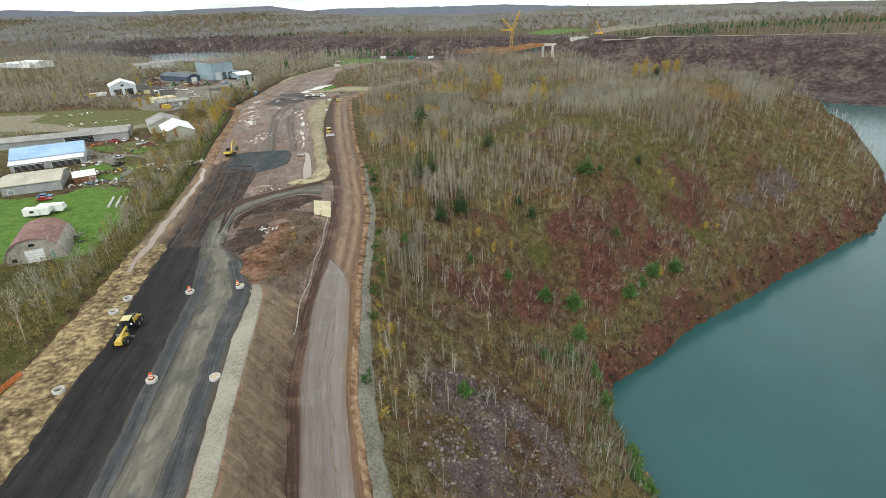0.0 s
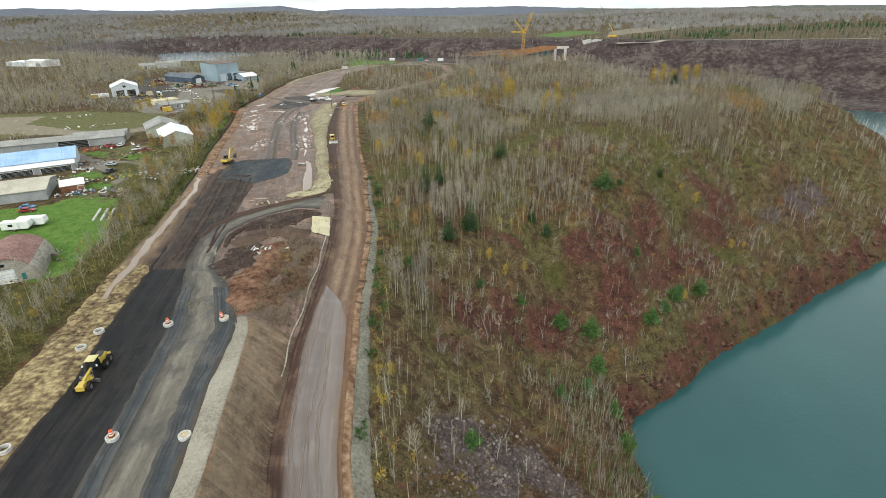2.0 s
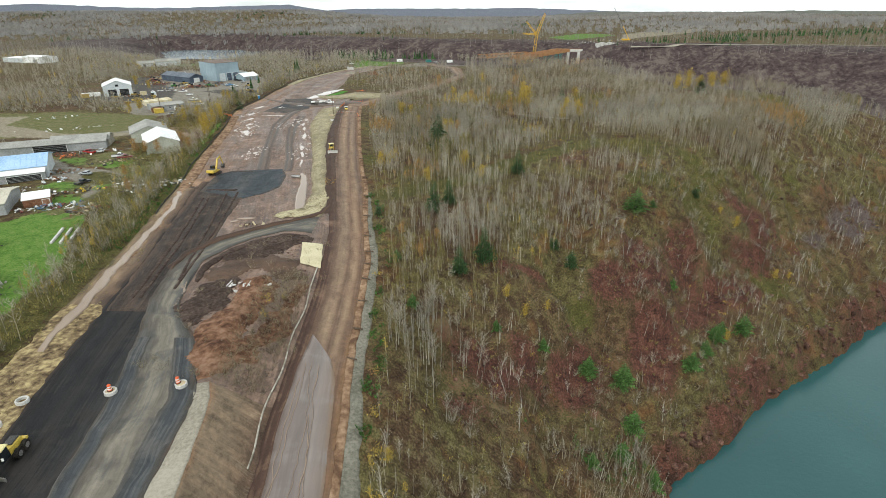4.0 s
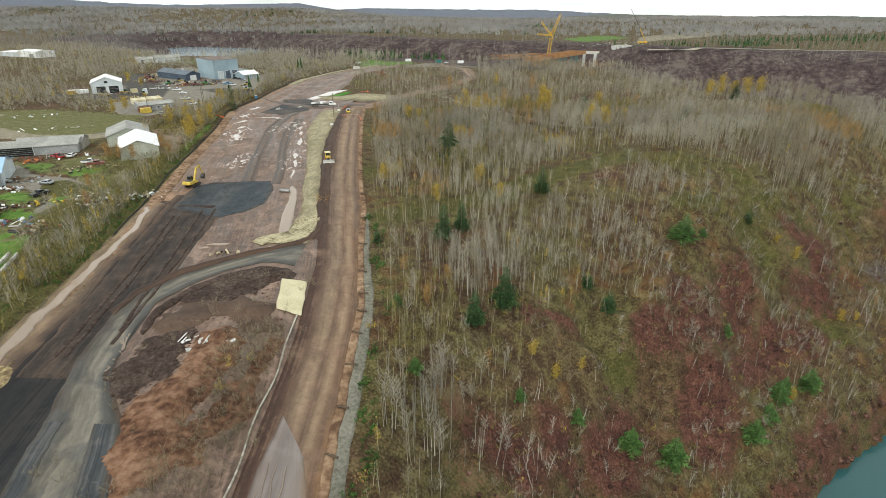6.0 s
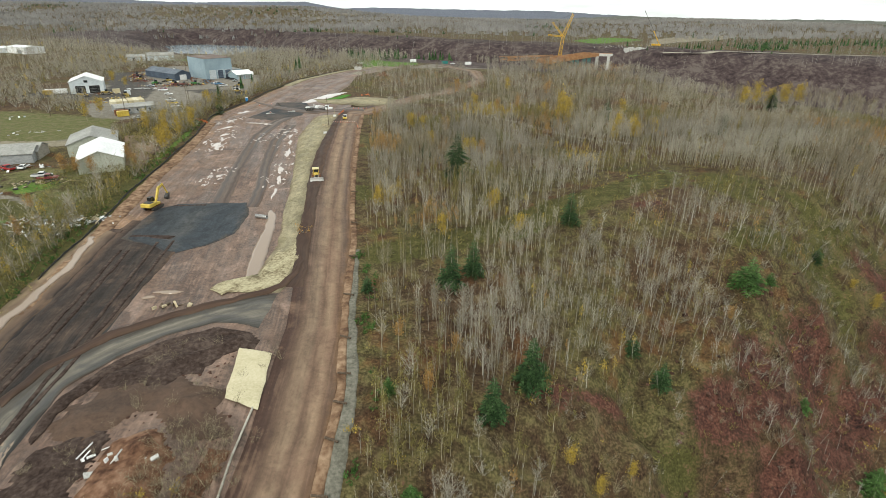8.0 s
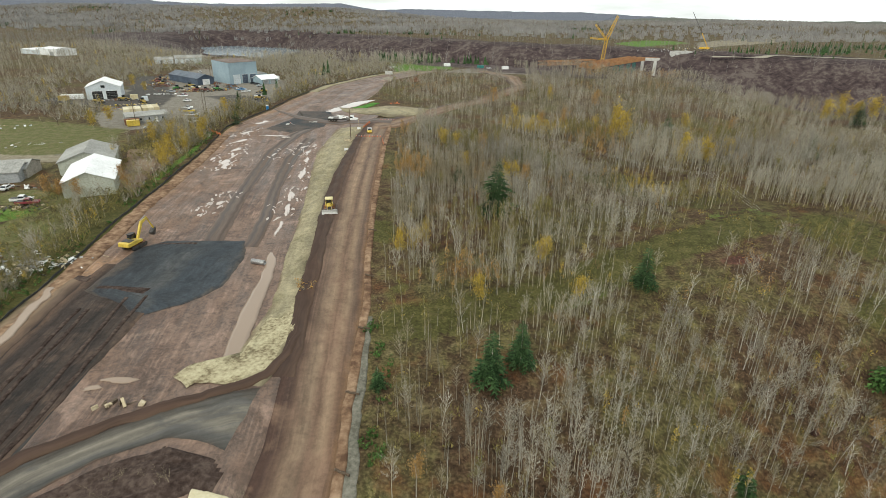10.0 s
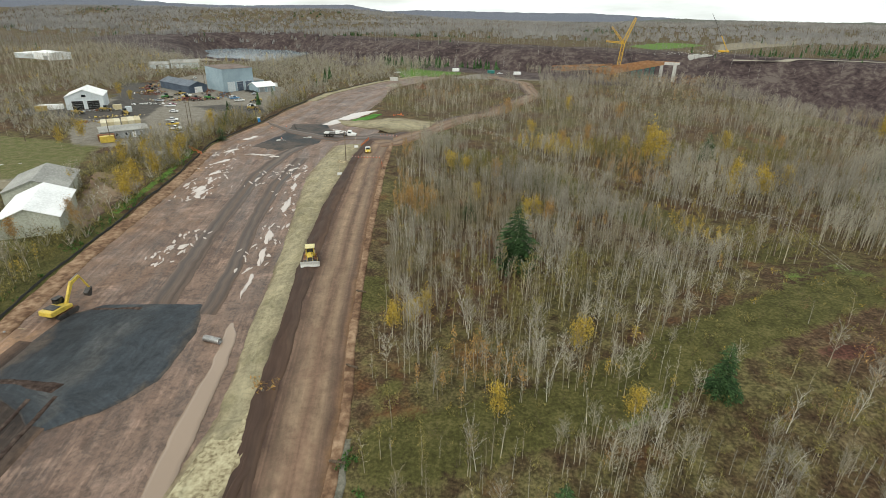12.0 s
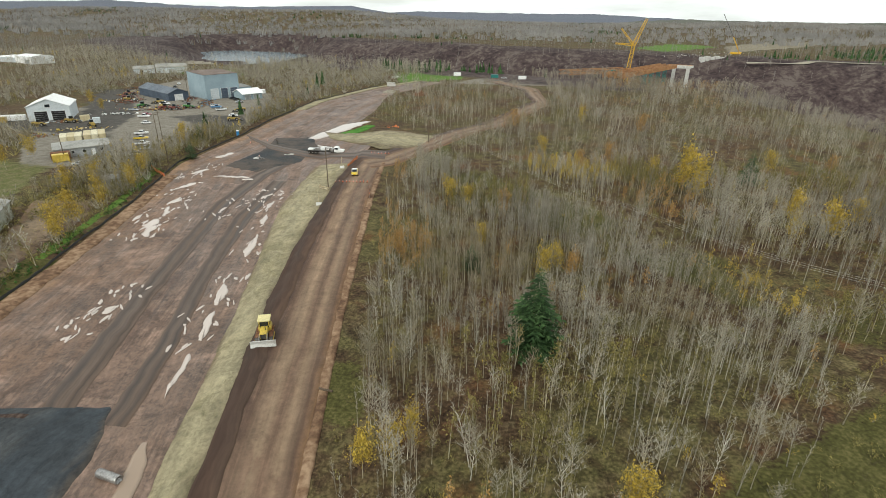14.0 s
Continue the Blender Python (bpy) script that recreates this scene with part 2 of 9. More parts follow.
M = {
    "ground": ground_material(),
    "mud": track("mud", [(0, (0.22, 0.128, 0.068)), (0.06, (0.150, 0.088, 0.055)), (0.3, (0.140, 0.087, 0.061)), (0.45, (0.090, 0.056, 0.041)), (0.58, (0.140, 0.089, 0.065)), (0.8, (0.155, 0.101, 0.074)), (1, (0.105, 0.065, 0.045))], (0.225, 0.150, 0.113), 0.3, 0.68, 0.34, 0.5, 0.03, 0.4, 0.55),
    "black_base": track("black_base", [(0, (0.05, 0.035, 0.027)), (0.05, (0.018, 0.016, 0.016)), (0.3, (0.012, 0.012, 0.0135)), (0.5, (0.022, 0.020, 0.0195)), (0.7, (0.014, 0.0145, 0.016)), (0.93, (0.028, 0.027, 0.027)), (1, (0.055, 0.051, 0.047))], (0.030, 0.026, 0.024), 0.4, 0.85, 0.08, 0.8, 0.006, 0.3, 0.15),
    "brown_base": track("brown_base", [(0, (0.095, 0.060, 0.042)), (0.1, (0.034, 0.025, 0.021)), (0.35, (0.054, 0.039, 0.031)), (0.5, (0.022, 0.018, 0.016)), (0.62, (0.046, 0.034, 0.027)), (0.7, (0.024, 0.019, 0.017)), (0.9, (0.042, 0.032, 0.026)), (1, (0.10, 0.066, 0.048))], (0.070, 0.048, 0.037), 0.42, 0.85, 0.16, 0.9, 0.008, 0.35, 0.35),
    "gray_lane": track("gray_lane", [(0, (0.058, 0.043, 0.034)), (0.08, (0.070, 0.060, 0.050)), (0.25, (0.100, 0.089, 0.074)), (0.42, (0.19, 0.168, 0.135)), (0.55, (0.128, 0.113, 0.092)), (0.68, (0.165, 0.147, 0.120)), (0.8, (0.084, 0.080, 0.073)), (0.93, (0.062, 0.057, 0.050)), (1, (0.085, 0.058, 0.043))], (0.072, 0.070, 0.067), 0.38, 0.85, 0.2, 0.7, 0.008, 0.3, 0.12),
    "blue_gravel": track("blue_gravel", [(0, (0.075, 0.060, 0.05)), (0.06, (0.030, 0.033, 0.037)), (0.3, (0.038, 0.045, 0.051)), (0.5, (0.068, 0.069, 0.068)), (0.62, (0.034, 0.041, 0.048)), (0.94, (0.042, 0.049, 0.056)), (1, (0.075, 0.062, 0.052))], (0.026, 0.030, 0.034), 0.35, 0.8, 0.22, 0.4, 0.05, 0.3, 0.35),
    "blue_strip": track("blue_strip", [(0, (0.075, 0.068, 0.060)), (0.2, (0.050, 0.052, 0.053)), (0.45, (0.042, 0.046, 0.051)), (0.7, (0.060, 0.063, 0.066)), (1, (0.080, 0.073, 0.064))], (0.095, 0.091, 0.086), 0.4, 0.85, 0.2, 0.9, 0.006, 0.3, 0.15),
    "haul": track("haul", [(0, (0.052, 0.030, 0.023)), (0.16, (0.062, 0.036, 0.027)), (0.28, (0.115, 0.071, 0.049)), (0.38, (0.195, 0.131, 0.087)), (0.5, (0.24, 0.166, 0.110)), (0.62, (0.13, 0.081, 0.056)), (0.76, (0.225, 0.155, 0.102)), (0.9, (0.115, 0.068, 0.045)), (1, (0.20, 0.116, 0.062))], (0.155, 0.098, 0.067), 0.3, 0.82, 0.07, 0.6, 0.006, 0.3, 0.22),
    "wet": track("wet", [(0, (0.10, 0.072, 0.060)), (0.12, (0.165, 0.130, 0.115)), (0.4, (0.150, 0.120, 0.108)), (0.7, (0.185, 0.153, 0.137)), (0.9, (0.165, 0.128, 0.107)), (1, (0.19, 0.125, 0.08))], (0.20, 0.17, 0.155), 0.16, 0.5, 0.14, 0.5, 0.02, 0.08),
    "clay": surface("clay", ((0.10, 0.056, 0.034), (0.20, 0.122, 0.074), (0.33, 0.225, 0.145)), 0.7, 0.12, 0.9, 0.6, 0.2),
    "shoulder": surface("shoulder", ((0.10, 0.095, 0.072), (0.155, 0.145, 0.115), (0.22, 0.205, 0.165)), 1.8, 0.15, 0.9, 0.3, 0.06),
    "berm": surface("berm", ((0.21, 0.187, 0.147), (0.285, 0.257, 0.206), (0.345, 0.313, 0.257)), 2.4, 0.12, 0.9, 0.4, 0.1),
    "bank": track("bank", [(0, (0.23, 0.14, 0.085)), (0.12, (0.205, 0.15, 0.100)), (0.4, (0.215, 0.158, 0.106)), (0.7, (0.18, 0.125, 0.083)), (1, (0.085, 0.053, 0.038))], (0.22, 0.165, 0.112), 0.3, 0.9, 0.2, 0.1, 0.8, 0.9, 0.4),
    "straw": surface("straw", ((0.16, 0.125, 0.075), (0.34, 0.295, 0.185), (0.46, 0.41, 0.27)), 1.6, 0.25, 0.95, 0.6, 0.12),
    "straw_strip": track("straw_strip", [(0, (0.17, 0.13, 0.085)), (0.12, (0.26, 0.222, 0.142)), (0.5, (0.31, 0.27, 0.172)), (0.85, (0.24, 0.205, 0.13)), (1, (0.12, 0.09, 0.06))], (0.17, 0.148, 0.085), 0.25, 0.95, 0.35, 0.6, 0.12, 0.5, 0.35),
    "straw_mat": surface("straw_mat", ((0.42, 0.37, 0.23), (0.55, 0.49, 0.33), (0.64, 0.58, 0.42)), 3.0, 0.3, 0.95, 0.5, 0.05, streak=(1.2, 0.2)),
    "eroded": surface("eroded", ((0.060, 0.040, 0.024), (0.20, 0.145, 0.080), (0.44, 0.35, 0.18)), 0.9, 0.16, 0.9, 0.7, 0.15, detail=8.0),
    "ditch": track("ditch", [(0, (0.09, 0.075, 0.04)), (0.2, (0.23, 0.165, 0.105)), (0.4, (0.16, 0.105, 0.072)), (0.6, (0.21, 0.145, 0.095)), (0.85, (0.09, 0.06, 0.044)), (1, (0.055, 0.040, 0.032))], (0.13, 0.085, 0.056), 0.35, 0.85, 0.2, 0.4, 0.05, 0.5),
    "red_dirt": surface("red_dirt", ((0.060, 0.029, 0.018), (0.145, 0.075, 0.044), (0.24, 0.14, 0.09)), 0.8, 0.15, 0.9, 0.9, 0.35),
    "tyre_track": track("tyre_track", [(0, (0.12, 0.078, 0.055)), (0.25, (0.052, 0.034, 0.026)), (0.42, (0.10, 0.066, 0.047)), (0.58, (0.10, 0.066, 0.047)), (0.75, (0.05, 0.033, 0.025)), (1, (0.12, 0.078, 0.055))], None, 0.35, 0.7, 0.12, 0.9, 0.01, 0.3),
    "windrow": track("windrow", [(0, (0.13, 0.09, 0.055)), (0.14, (0.055, 0.033, 0.024)), (0.5, (0.058, 0.035, 0.026)), (0.8, (0.075, 0.046, 0.033)), (1, (0.095, 0.060, 0.042))], None, 0.32, 0.9, 0.12, 0.6, 0.03, 0.5),
    "dark_dirt": surface("dark_dirt", ((0.03, 0.019, 0.015), (0.055, 0.037, 0.03), (0.095, 0.068, 0.055)), 1.5, 0.2, 0.9, 0.9, 0.3),
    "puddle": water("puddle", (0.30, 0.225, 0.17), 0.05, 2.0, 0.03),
    # muddy water with reflected sky added to its base colour
    "puddle_sheen": water("puddle_sheen", (0.50, 0.43, 0.385), 0.05, 2.0, 0.03),
    "log": surface("log", ((0.20, 0.175, 0.135), (0.33, 0.30, 0.25), (0.46, 0.43, 0.37)), 1.0, 0.3, 0.95, 0.3, 0.03),
    "grass_new": surface("grass_new", ((0.03, 0.10, 0.012), (0.055, 0.17, 0.02), (0.10, 0.22, 0.04)), 2.0, 0.2, 0.95, 0.4, 0.08),
    "lake": water("lake", (0.030, 0.088, 0.090), 0.10, 0.7, 0.22),
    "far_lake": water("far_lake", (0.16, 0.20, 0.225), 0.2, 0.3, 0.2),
}


# ---- plan of the land ----
def table(t, pairs):
    xs, ys = zip(*pairs)
    return np.interp(t, xs, ys)


def ease(a, b, t):
    k = np.clip((np.asarray(t, float) - a) / (b - a), 0, 1)
    return k * k * (3 - 2 * k)


def lattice(ix, iy, seed):
    h = (ix.astype(np.int64) * 374761393 + iy.astype(np.int64) * 668265263 + seed * 2246822519) & 0xFFFFFFFF
    h = ((h ^ (h >> 13)) * 1274126177) & 0xFFFFFFFF
    return ((h ^ (h >> 16)) & 0xFFFF) / 65535.0


def fbm(x, y, size, octaves=4, seed=1):
    """Smooth noise, about -1 to 1."""
    out, amp, total = 0.0, 1.0, 0.0
    for o in range(octaves):
        u, v = np.asarray(x, float) / size * 2**o, np.asarray(y, float) / size * 2**o
        iu, iv = np.floor(u), np.floor(v)
        fu, fv = u - iu, v - iv
        fu, fv = fu * fu * (3 - 2 * fu), fv * fv * (3 - 2 * fv)
        s = seed + 17 * o
        a, b, c, d = lattice(iu, iv, s), lattice(iu + 1, iv, s), lattice(iu, iv + 1, s), lattice(iu + 1, iv + 1, s)
        out = out + amp * (2 * (a + (b - a) * fu + (c - a) * fv + (a - b - c + d) * fu * fv) - 1)
        total, amp = total + amp, amp * 0.5
    return out / total * 1.6


def far_from(x, y, line):
    """Distance to a polyline."""
    best = np.full(np.shape(x), 1e9)
    for (ax, ay), (bx, by) in zip(line, line[1:]):
        dx, dy = bx - ax, by - ay
        k = np.clip(((x - ax) * dx + (y - ay) * dy) / (dx * dx + dy * dy), 0, 1)
        best = np.minimum(best, np.hypot(x - ax - k * dx, y - ay - k * dy))
    return best


def within(x, y, ring):
    """Whether points lie inside a closed ring."""
    odd = np.zeros(np.shape(x), bool)
    for (ax, ay), (bx, by) in zip(ring, ring[1:] + ring[:1]):
        if ay != by:
            odd ^= ((ay > y) != (by > y)) & (x < (bx - ax) * (y - ay) / (by - ay) + ax)
    return odd


def into(x, y, ring, soft=2.0):
    """1 inside a ring, 0 outside, with a soft edge."""
    d = far_from(x, y, ring + ring[:1])
    return np.clip(0.5 + np.where(within(x, y, ring), d, -d) / (2 * soft), 0, 1)


LAKE_Z = -56.0
LAKE = [(52, -100), (52, 78), (50, 87), (51, 105), (56, 122), (77, 136), (90, 149), (114, 164.5), (136, 179), (157, 194), (190, 215), (228, 239),
        (268, 280), (285, 340), (264, 400), (228, 470), (206, 540), (240, 596), (310, 616), (380, 606), (429, 600), (483, 563), (600, 500), (800, 430), (1500, 300), (1500, -480), (60, -480)]
PIT = [(430, 640), (260, 735), (120, 800), (-60, 860), (-250, 925), (-310, 960)]
OLD_PIT = PIT[:-1] + [(-450, 1060), (-570, 1160)]


def fence_x(y):
    return table(y, [(-90, -70), (30, -72), (55, -73), (94, -76), (125, -81), (159, -86), (195, -95), (240, -106), (265, -111), (296, -118), (338, -130), (385, -129),
                     (419, -131), (482, -130), (551, -112), (570, -101), (620, -75), (660, -40)])


def bed_right(y):
    """Foot of the haul road's bank."""
    return table(y, [(-90, -25), (32, -32), (68, -39), (84, -40), (100, -46), (150, -48), (170, -45.5), (190, -46.5), (203, -50), (245, -60), (301, -75), (359, -81), (400, -86), (452, -86), (513, -92), (576, -73), (619, -48), (660, 0)])


def berm_right(y):
    return table(y, [(-90, -21), (32, -28), (47, -31), (85, -37), (96, -42), (150, -43), (166, -39.5), (172, -38.6), (185, -41.5), (203, -45.3), (244, -54.5), (269, -59), (315, -64), (345, -66), (400, -80), (452, -85), (513, -91), (576, -72), (619, -47), (660, 1)])


def haul_left(y):
    return table(y, [(-90, 5), (0, -11), (41, -23), (62, -28), (86, -30), (130, -31.5), (155, -34), (162, -35.5), (211, -46), (230, -49.5), (259, -55), (317, -64), (346, -65), (400, -68)])


def haul_right(y):
    return table(y, [(-90, 18), (0, 2), (41, -11), (62, -16), (104, -20), (140, -21.5), (161, -25.5), (193, -30), (205, -33), (242, -40), (303, -50), (346, -56), (400, -60)])


def haul_z(y):
    return table(y, [(-90, -14), (40, -9.3), (53, -8.2), (70, -6.4), (100, -4), (120, -2.8), (135, -1.1), (150, -0.2), (200, 1.5), (220, 2.2), (310, 3.3), (400, 2.5), (520, 1)])


def height(x, y):
    x, y = np.asarray(x, float), np.asarray(y, float)
    zh, foot, crest, hl, hr = haul_z(y), bed_right(y), berm_right(y), haul_left(y), haul_right(y)
    # across the works: bed, berm, bank, haul road, wooded hill
    top = table(y, [(-90, 1.1), (80, 1.1), (100, 0.2), (160, 0.2), (240, 1.2), (330, 2.6), (400, 0.5), (700, 0)])
    z = np.where(x < foot, 0.0, np.where(x < crest, top * np.clip((x - foot) / np.maximum(crest - foot, 0.1), 0, 1) ** 0.5,
                 np.where(x < hl, top + (zh - top) * np.clip((x - crest) / np.maximum(hl - crest, 0.5), 0, 1), zh)))
    z = z * (1 - ease(380, 440, y))
    hill = ease(0, 60, x - hr) * (1.5 + 1.5 * fbm(x, y, 90, 3, 5)) * ease(120, 240, y)
    z = z + hill * (1 - ease(480, 640, y)) + 3.4 * ease(62, 20, np.hypot(x - 68, (y - 212) * 1.15))
    # far plateau, highest to the north-east, low ridges
    z = z + ease(850, 1500, y) * (4 + 5 * fbm(x, y, 900, 3, 9)) + 8 * ease(300, 900, x) * ease(750, 1100, y) - 6 * ease(-150, -600, x) * ease(600, 900, y)
    z = z - 30 * ease(2600, 3800, y)
    z = z + 34 * ease(1450, 2300, y) * ease(-100, -800, x) * (0.8 + 0.4 * fbm(x, y, 600, 2, 13))
    # the far pit lake's basin and the dip that leads to it
    bowl = np.hypot(((x + 497) * -0.767 + (y - 1166) * 0.642) / 1.3, ((x + 497) * 0.642 + (y - 1166) * 0.767) / 0.85) + 25 * fbm(x, y, 120, 2, 25)
    z = z + (-40 - z) * (1 - ease(85, 135, bowl))
    z = z - 26 * ease(650, 960, y) * ease(150, 40, np.abs(x + 300 + (y - 650) * 0.42)) * ease(1130, 1060, y)
    z = z + np.where((x < fence_x(y) - 4) | (x > hr + 6), 0.25 * fbm(x, y, 11, 3, 3), 0.05 * fbm(x, y, 16, 2, 4))
    # the pit valley beyond the hill
    d = far_from(x, y, PIT) + 14 * fbm(x, y, 70, 3, 21)
    step = d / 175 + 0.035 * np.sin(d / 5.5)
    z = z + (-52 - z) * (1 - ease(0.25, 1.0, step)) * ease(700, 600, x)
    # the lake's shore
    s = far_from(x, y, LAKE + LAKE[:1])
    wet = within(x, y, LAKE)
    s = np.where(wet, -s, s)
    s = s + 1.3 * fbm(x, y, 7, 3, 45) * ease(30, 10, s)
    rough = ease(0, 5, s) * (1 - ease(40, 70, s))
    far = ease(430, 560, y) * ease(200, 300, x)
    # the brow stands further back to the east and above the scree, further out at the middle knoll
    brow = 6.5 * ease(105, 135, x) * ease(225, 185, x) - 9 * ease(205, 250, x) * ease(420, 360, y) + 5.5 * ease(42, 22, x) * ease(136, 118, y) - 7.5 * ease(20, 8, np.hypot(x - 52, (y - 158) * 0.9)) - 6.0 * ease(22, 8, np.hypot(x - 67, y - 192)) - 2.5 * ease(16, 6, np.hypot(x - 18, y - 140))
    r = (s - brow * ease(4, 16, s) + (3.0 * fbm(x, y, 26, 4, 31) + 2.6 * fbm(x * 1.3, y, 9, 3, 37) + 0.9 * fbm(x, y, 3.4, 2, 39)) * rough) / (1 + 2.6 * far)
    r = r + far * 2.2 * np.sin(r / 2.0)
    f = table(r, [(0, 0.012), (1.2, 0.07), (4, 0.155), (8, 0.25), (12, 0.325), (18, 0.385), (25, 0.445), (30, 0.53), (35, 0.64), (40, 0.71), (46, 0.785), (52, 0.885), (60, 0.97), (72, 1.0)])
    z = np.where(s < 90 * (1 + 2.6 * far), LAKE_Z + (z - LAKE_Z) * f, z)
    return np.where(s < 0.5, np.minimum(z, LAKE_Z - 1.0 + 0.5 * s.clip(-20, 0)), z)


def land(x, y):
    return float(height(np.array([x]), np.array([y]))[0])


# ---- mesh helpers ----
def mesh_from(name, verts, faces, mats=(), index=None, smooth=True, uv=None):
    """A mesh from arrays of points and of triangles or quads."""
    verts, faces = np.asarray(verts, np.float32), np.asarray(faces, np.int32)
    me = bpy.data.meshes.new(name)
    k = faces.shape[1]
    me.vertices.add(len(verts))
    me.vertices.foreach_set("co", verts.ravel())
    me.loops.add(faces.size)
    me.loops.foreach_set("vertex_index", faces.ravel())
    me.polygons.add(len(faces))
    me.polygons.foreach_set("loop_start", np.arange(0, faces.size, k, dtype=np.int32))
    me.polygons.foreach_set("loop_total", np.full(len(faces), k, np.int32))
    for m in mats:
        me.materials.append(m)
    if index is not None:
        me.polygons.foreach_set("material_index", np.asarray(index, np.int32))
    me.polygons.foreach_set("use_smooth", np.full(len(faces), smooth))
    if uv is not None:
        me.uv_layers.new(name="UVMap").data.foreach_set("uv", np.asarray(uv, np.float32)[faces.ravel()].ravel())
    me.update(calc_edges=True)
    return me


def grid_faces(nu, nv):
    i = np.arange(nu * nv).reshape(nv, nu)
    return np.stack([i[:-1, :-1], i[:-1, 1:], i[1:, 1:], i[1:, :-1]], -1).reshape(-1, 4)


def graded(lo, hi, a, b, fine, grow=1.13):
    """Grid lines: fine steps from a to b, growing outwards to lo and hi."""
    mid = list(np.arange(a, b + fine, fine))
    up, step = [], fine
    while (up[-1] if up else mid[-1]) < hi:
        step *= grow
        up.append((up[-1] if up else mid[-1]) + step)
    down, step = [], fine
    while (down[-1] if down else a) > lo:
        step *= grow
        down.append((down[-1] if down else a) - step)
    return np.array(down[::-1] + mid + up)


# ---- ground: one sheet to the horizon ----
gx, gy = graded(-4300, 4300, -140, 180, 1.4, 1.065), graded(-480, 4750, 25, 300, 1.4, 1.04)
GX, GY = np.meshgrid(gx, gy)
GZ = height(GX, GY)
works = (GX > fence_x(GY) + 1.5) & (GX < haul_right(GY) - 0.5) & (GY < 600) & ((GY < 395) | (GX < bed_right(GY) - 1))
GZ = np.where(works, GZ - 0.5, GZ)
me = mesh_from("ground", np.stack([GX, GY, GZ], -1).reshape(-1, 3), grid_faces(len(gx), len(gy)), [M["ground"]])
ground = tagged(new("ground", me), "brown autumn ground with leaf litter, lawns and red rock slopes", "ground", kind="structure")

YARD_LAWN = [(-160, 100), (-126, 106), (-104, 108), (-95, 108), (-90, 112), (-92, 120), (-94, 134), (-101, 149), (-109, 168), (-124, 172), (-132, 160), (-150, 158), (-190, 170), (-200, 120)]
YARD_LOT = [(-116, 166), (-111, 172), (-113, 190), (-117, 207), (-131, 216), (-147, 219), (-162, 232), (-168, 228), (-150, 209), (-138, 204), (-126, 196), (-121, 184)]
YARD_GRASS = [(-136, 176), (-112, 163), (-108, 175), (-106, 205), (-118, 240), (-150, 246), (-200, 240), (-205, 212), (-160, 228), (-140, 212), (-146, 196)]
FIELD = [(-300, 258), (-235, 262), (-165, 280), (-155, 298), (-168, 328), (-232, 340), (-300, 330)]
DEPOT = [(-168, 325), (-150, 350), (-147, 372), (-152, 400), (-136, 396), (-140, 415), (-150, 470), (-168, 505), (-215, 545), (-262, 560), (-268, 490), (-246, 440), (-252, 392), (-215, 372), (-202, 350), (-180, 325)]
pit_d = far_from(GX, GY, OLD_PIT)
shore_gap = far_from(GX, GY, LAKE + LAKE[:1])


def blobs(spots, wob=0.55, seed=51):
    """Soft uneven patches: centre, half breadths, heading."""
    out = np.zeros(GX.shape)
    lump = fbm(GX, GY, 11, 4, seed)
    for cx, cy, a, b, turn in spots:
        c, w = math.cos(radians(turn)), math.sin(radians(turn))
        u, v = (GX - cx) * c + (GY - cy) * w, (GY - cy) * c - (GX - cx) * w
        out = np.maximum(out, np.clip(1.0 - 0.62 * np.hypot(u / a, v / b) + wob * 0.75 * lump, 0, 1))
    return out


RED_ROCK = [(72, 177, 10, 8, 60), (60, 168, 13, 9, 40), (108, 197, 17, 11, 35), (118, 208, 13, 7, 35), (9, 118, 11, 8, 20), (19, 125, 9, 7, 20), (20, 150, 11, 3, 10), (44, 156, 9, 5, 30),
            (36, 138, 11, 8, 20), (29, 129, 9, 7, 20), (2, 106, 6, 7, 80), (58, 148, 14, 6, 40), (84, 172, 12, 6, 40), (96, 180, 10, 6, 30), (62, 229, 5, 2, 10), (42, 208, 5, 1.6, 15), (70, 160, 12, 6, 40)]
PURPLE_ROCK = [(178, 242, 24, 9, 38), (158, 231, 17, 7, 35)]
MOSS = [(88, 197, 7, 9, 20), (97, 214, 20, 8, 32), (122, 233, 24, 8, 32), (34, 147, 8, 4, 20), (64, 196, 14, 4, 30), (-24, 196, 5, 8, 0), (-33, 222, 4, 10, 15)]
zone = np.zeros((GX.size, 4), np.float32)
zone[:, 0] = np.maximum.reduce([into(GX, GY, YARD_LAWN, 3), into(GX, GY, YARD_GRASS, 3) * (0.25 + 0.5 * fbm(GX, GY, 14, 3, 61)),
                                into(GX, GY, [(-119, 655), (-61, 672), (-52, 620), (-98, 580)], 2), into(GX, GY, [(195, 1000), (330, 1160), (250, 1190), (170, 1080)], 6),
                                0.75 * ease(2.5, 0.5, np.abs(GX - fence_x(GY) + 4)) * (GY > 100) * (GY < 330),
                                0.47 * into(GX, GY, [(38, 222), (54, 224), (66, 236), (58, 244), (42, 238)], 4), 0.5 * ease(6.5, 3, far_from(GX, GY, [(-12, 190), (-6, 191.5), (7, 195), (23, 207), (43, 224)])), 0.75 * into(GX, GY, [(-250, 590), (-225, 600), (-260, 640), (-330, 610)], 4)]).ravel()
on_slope = ease(60, 40, shore_gap) * (GY < 480)
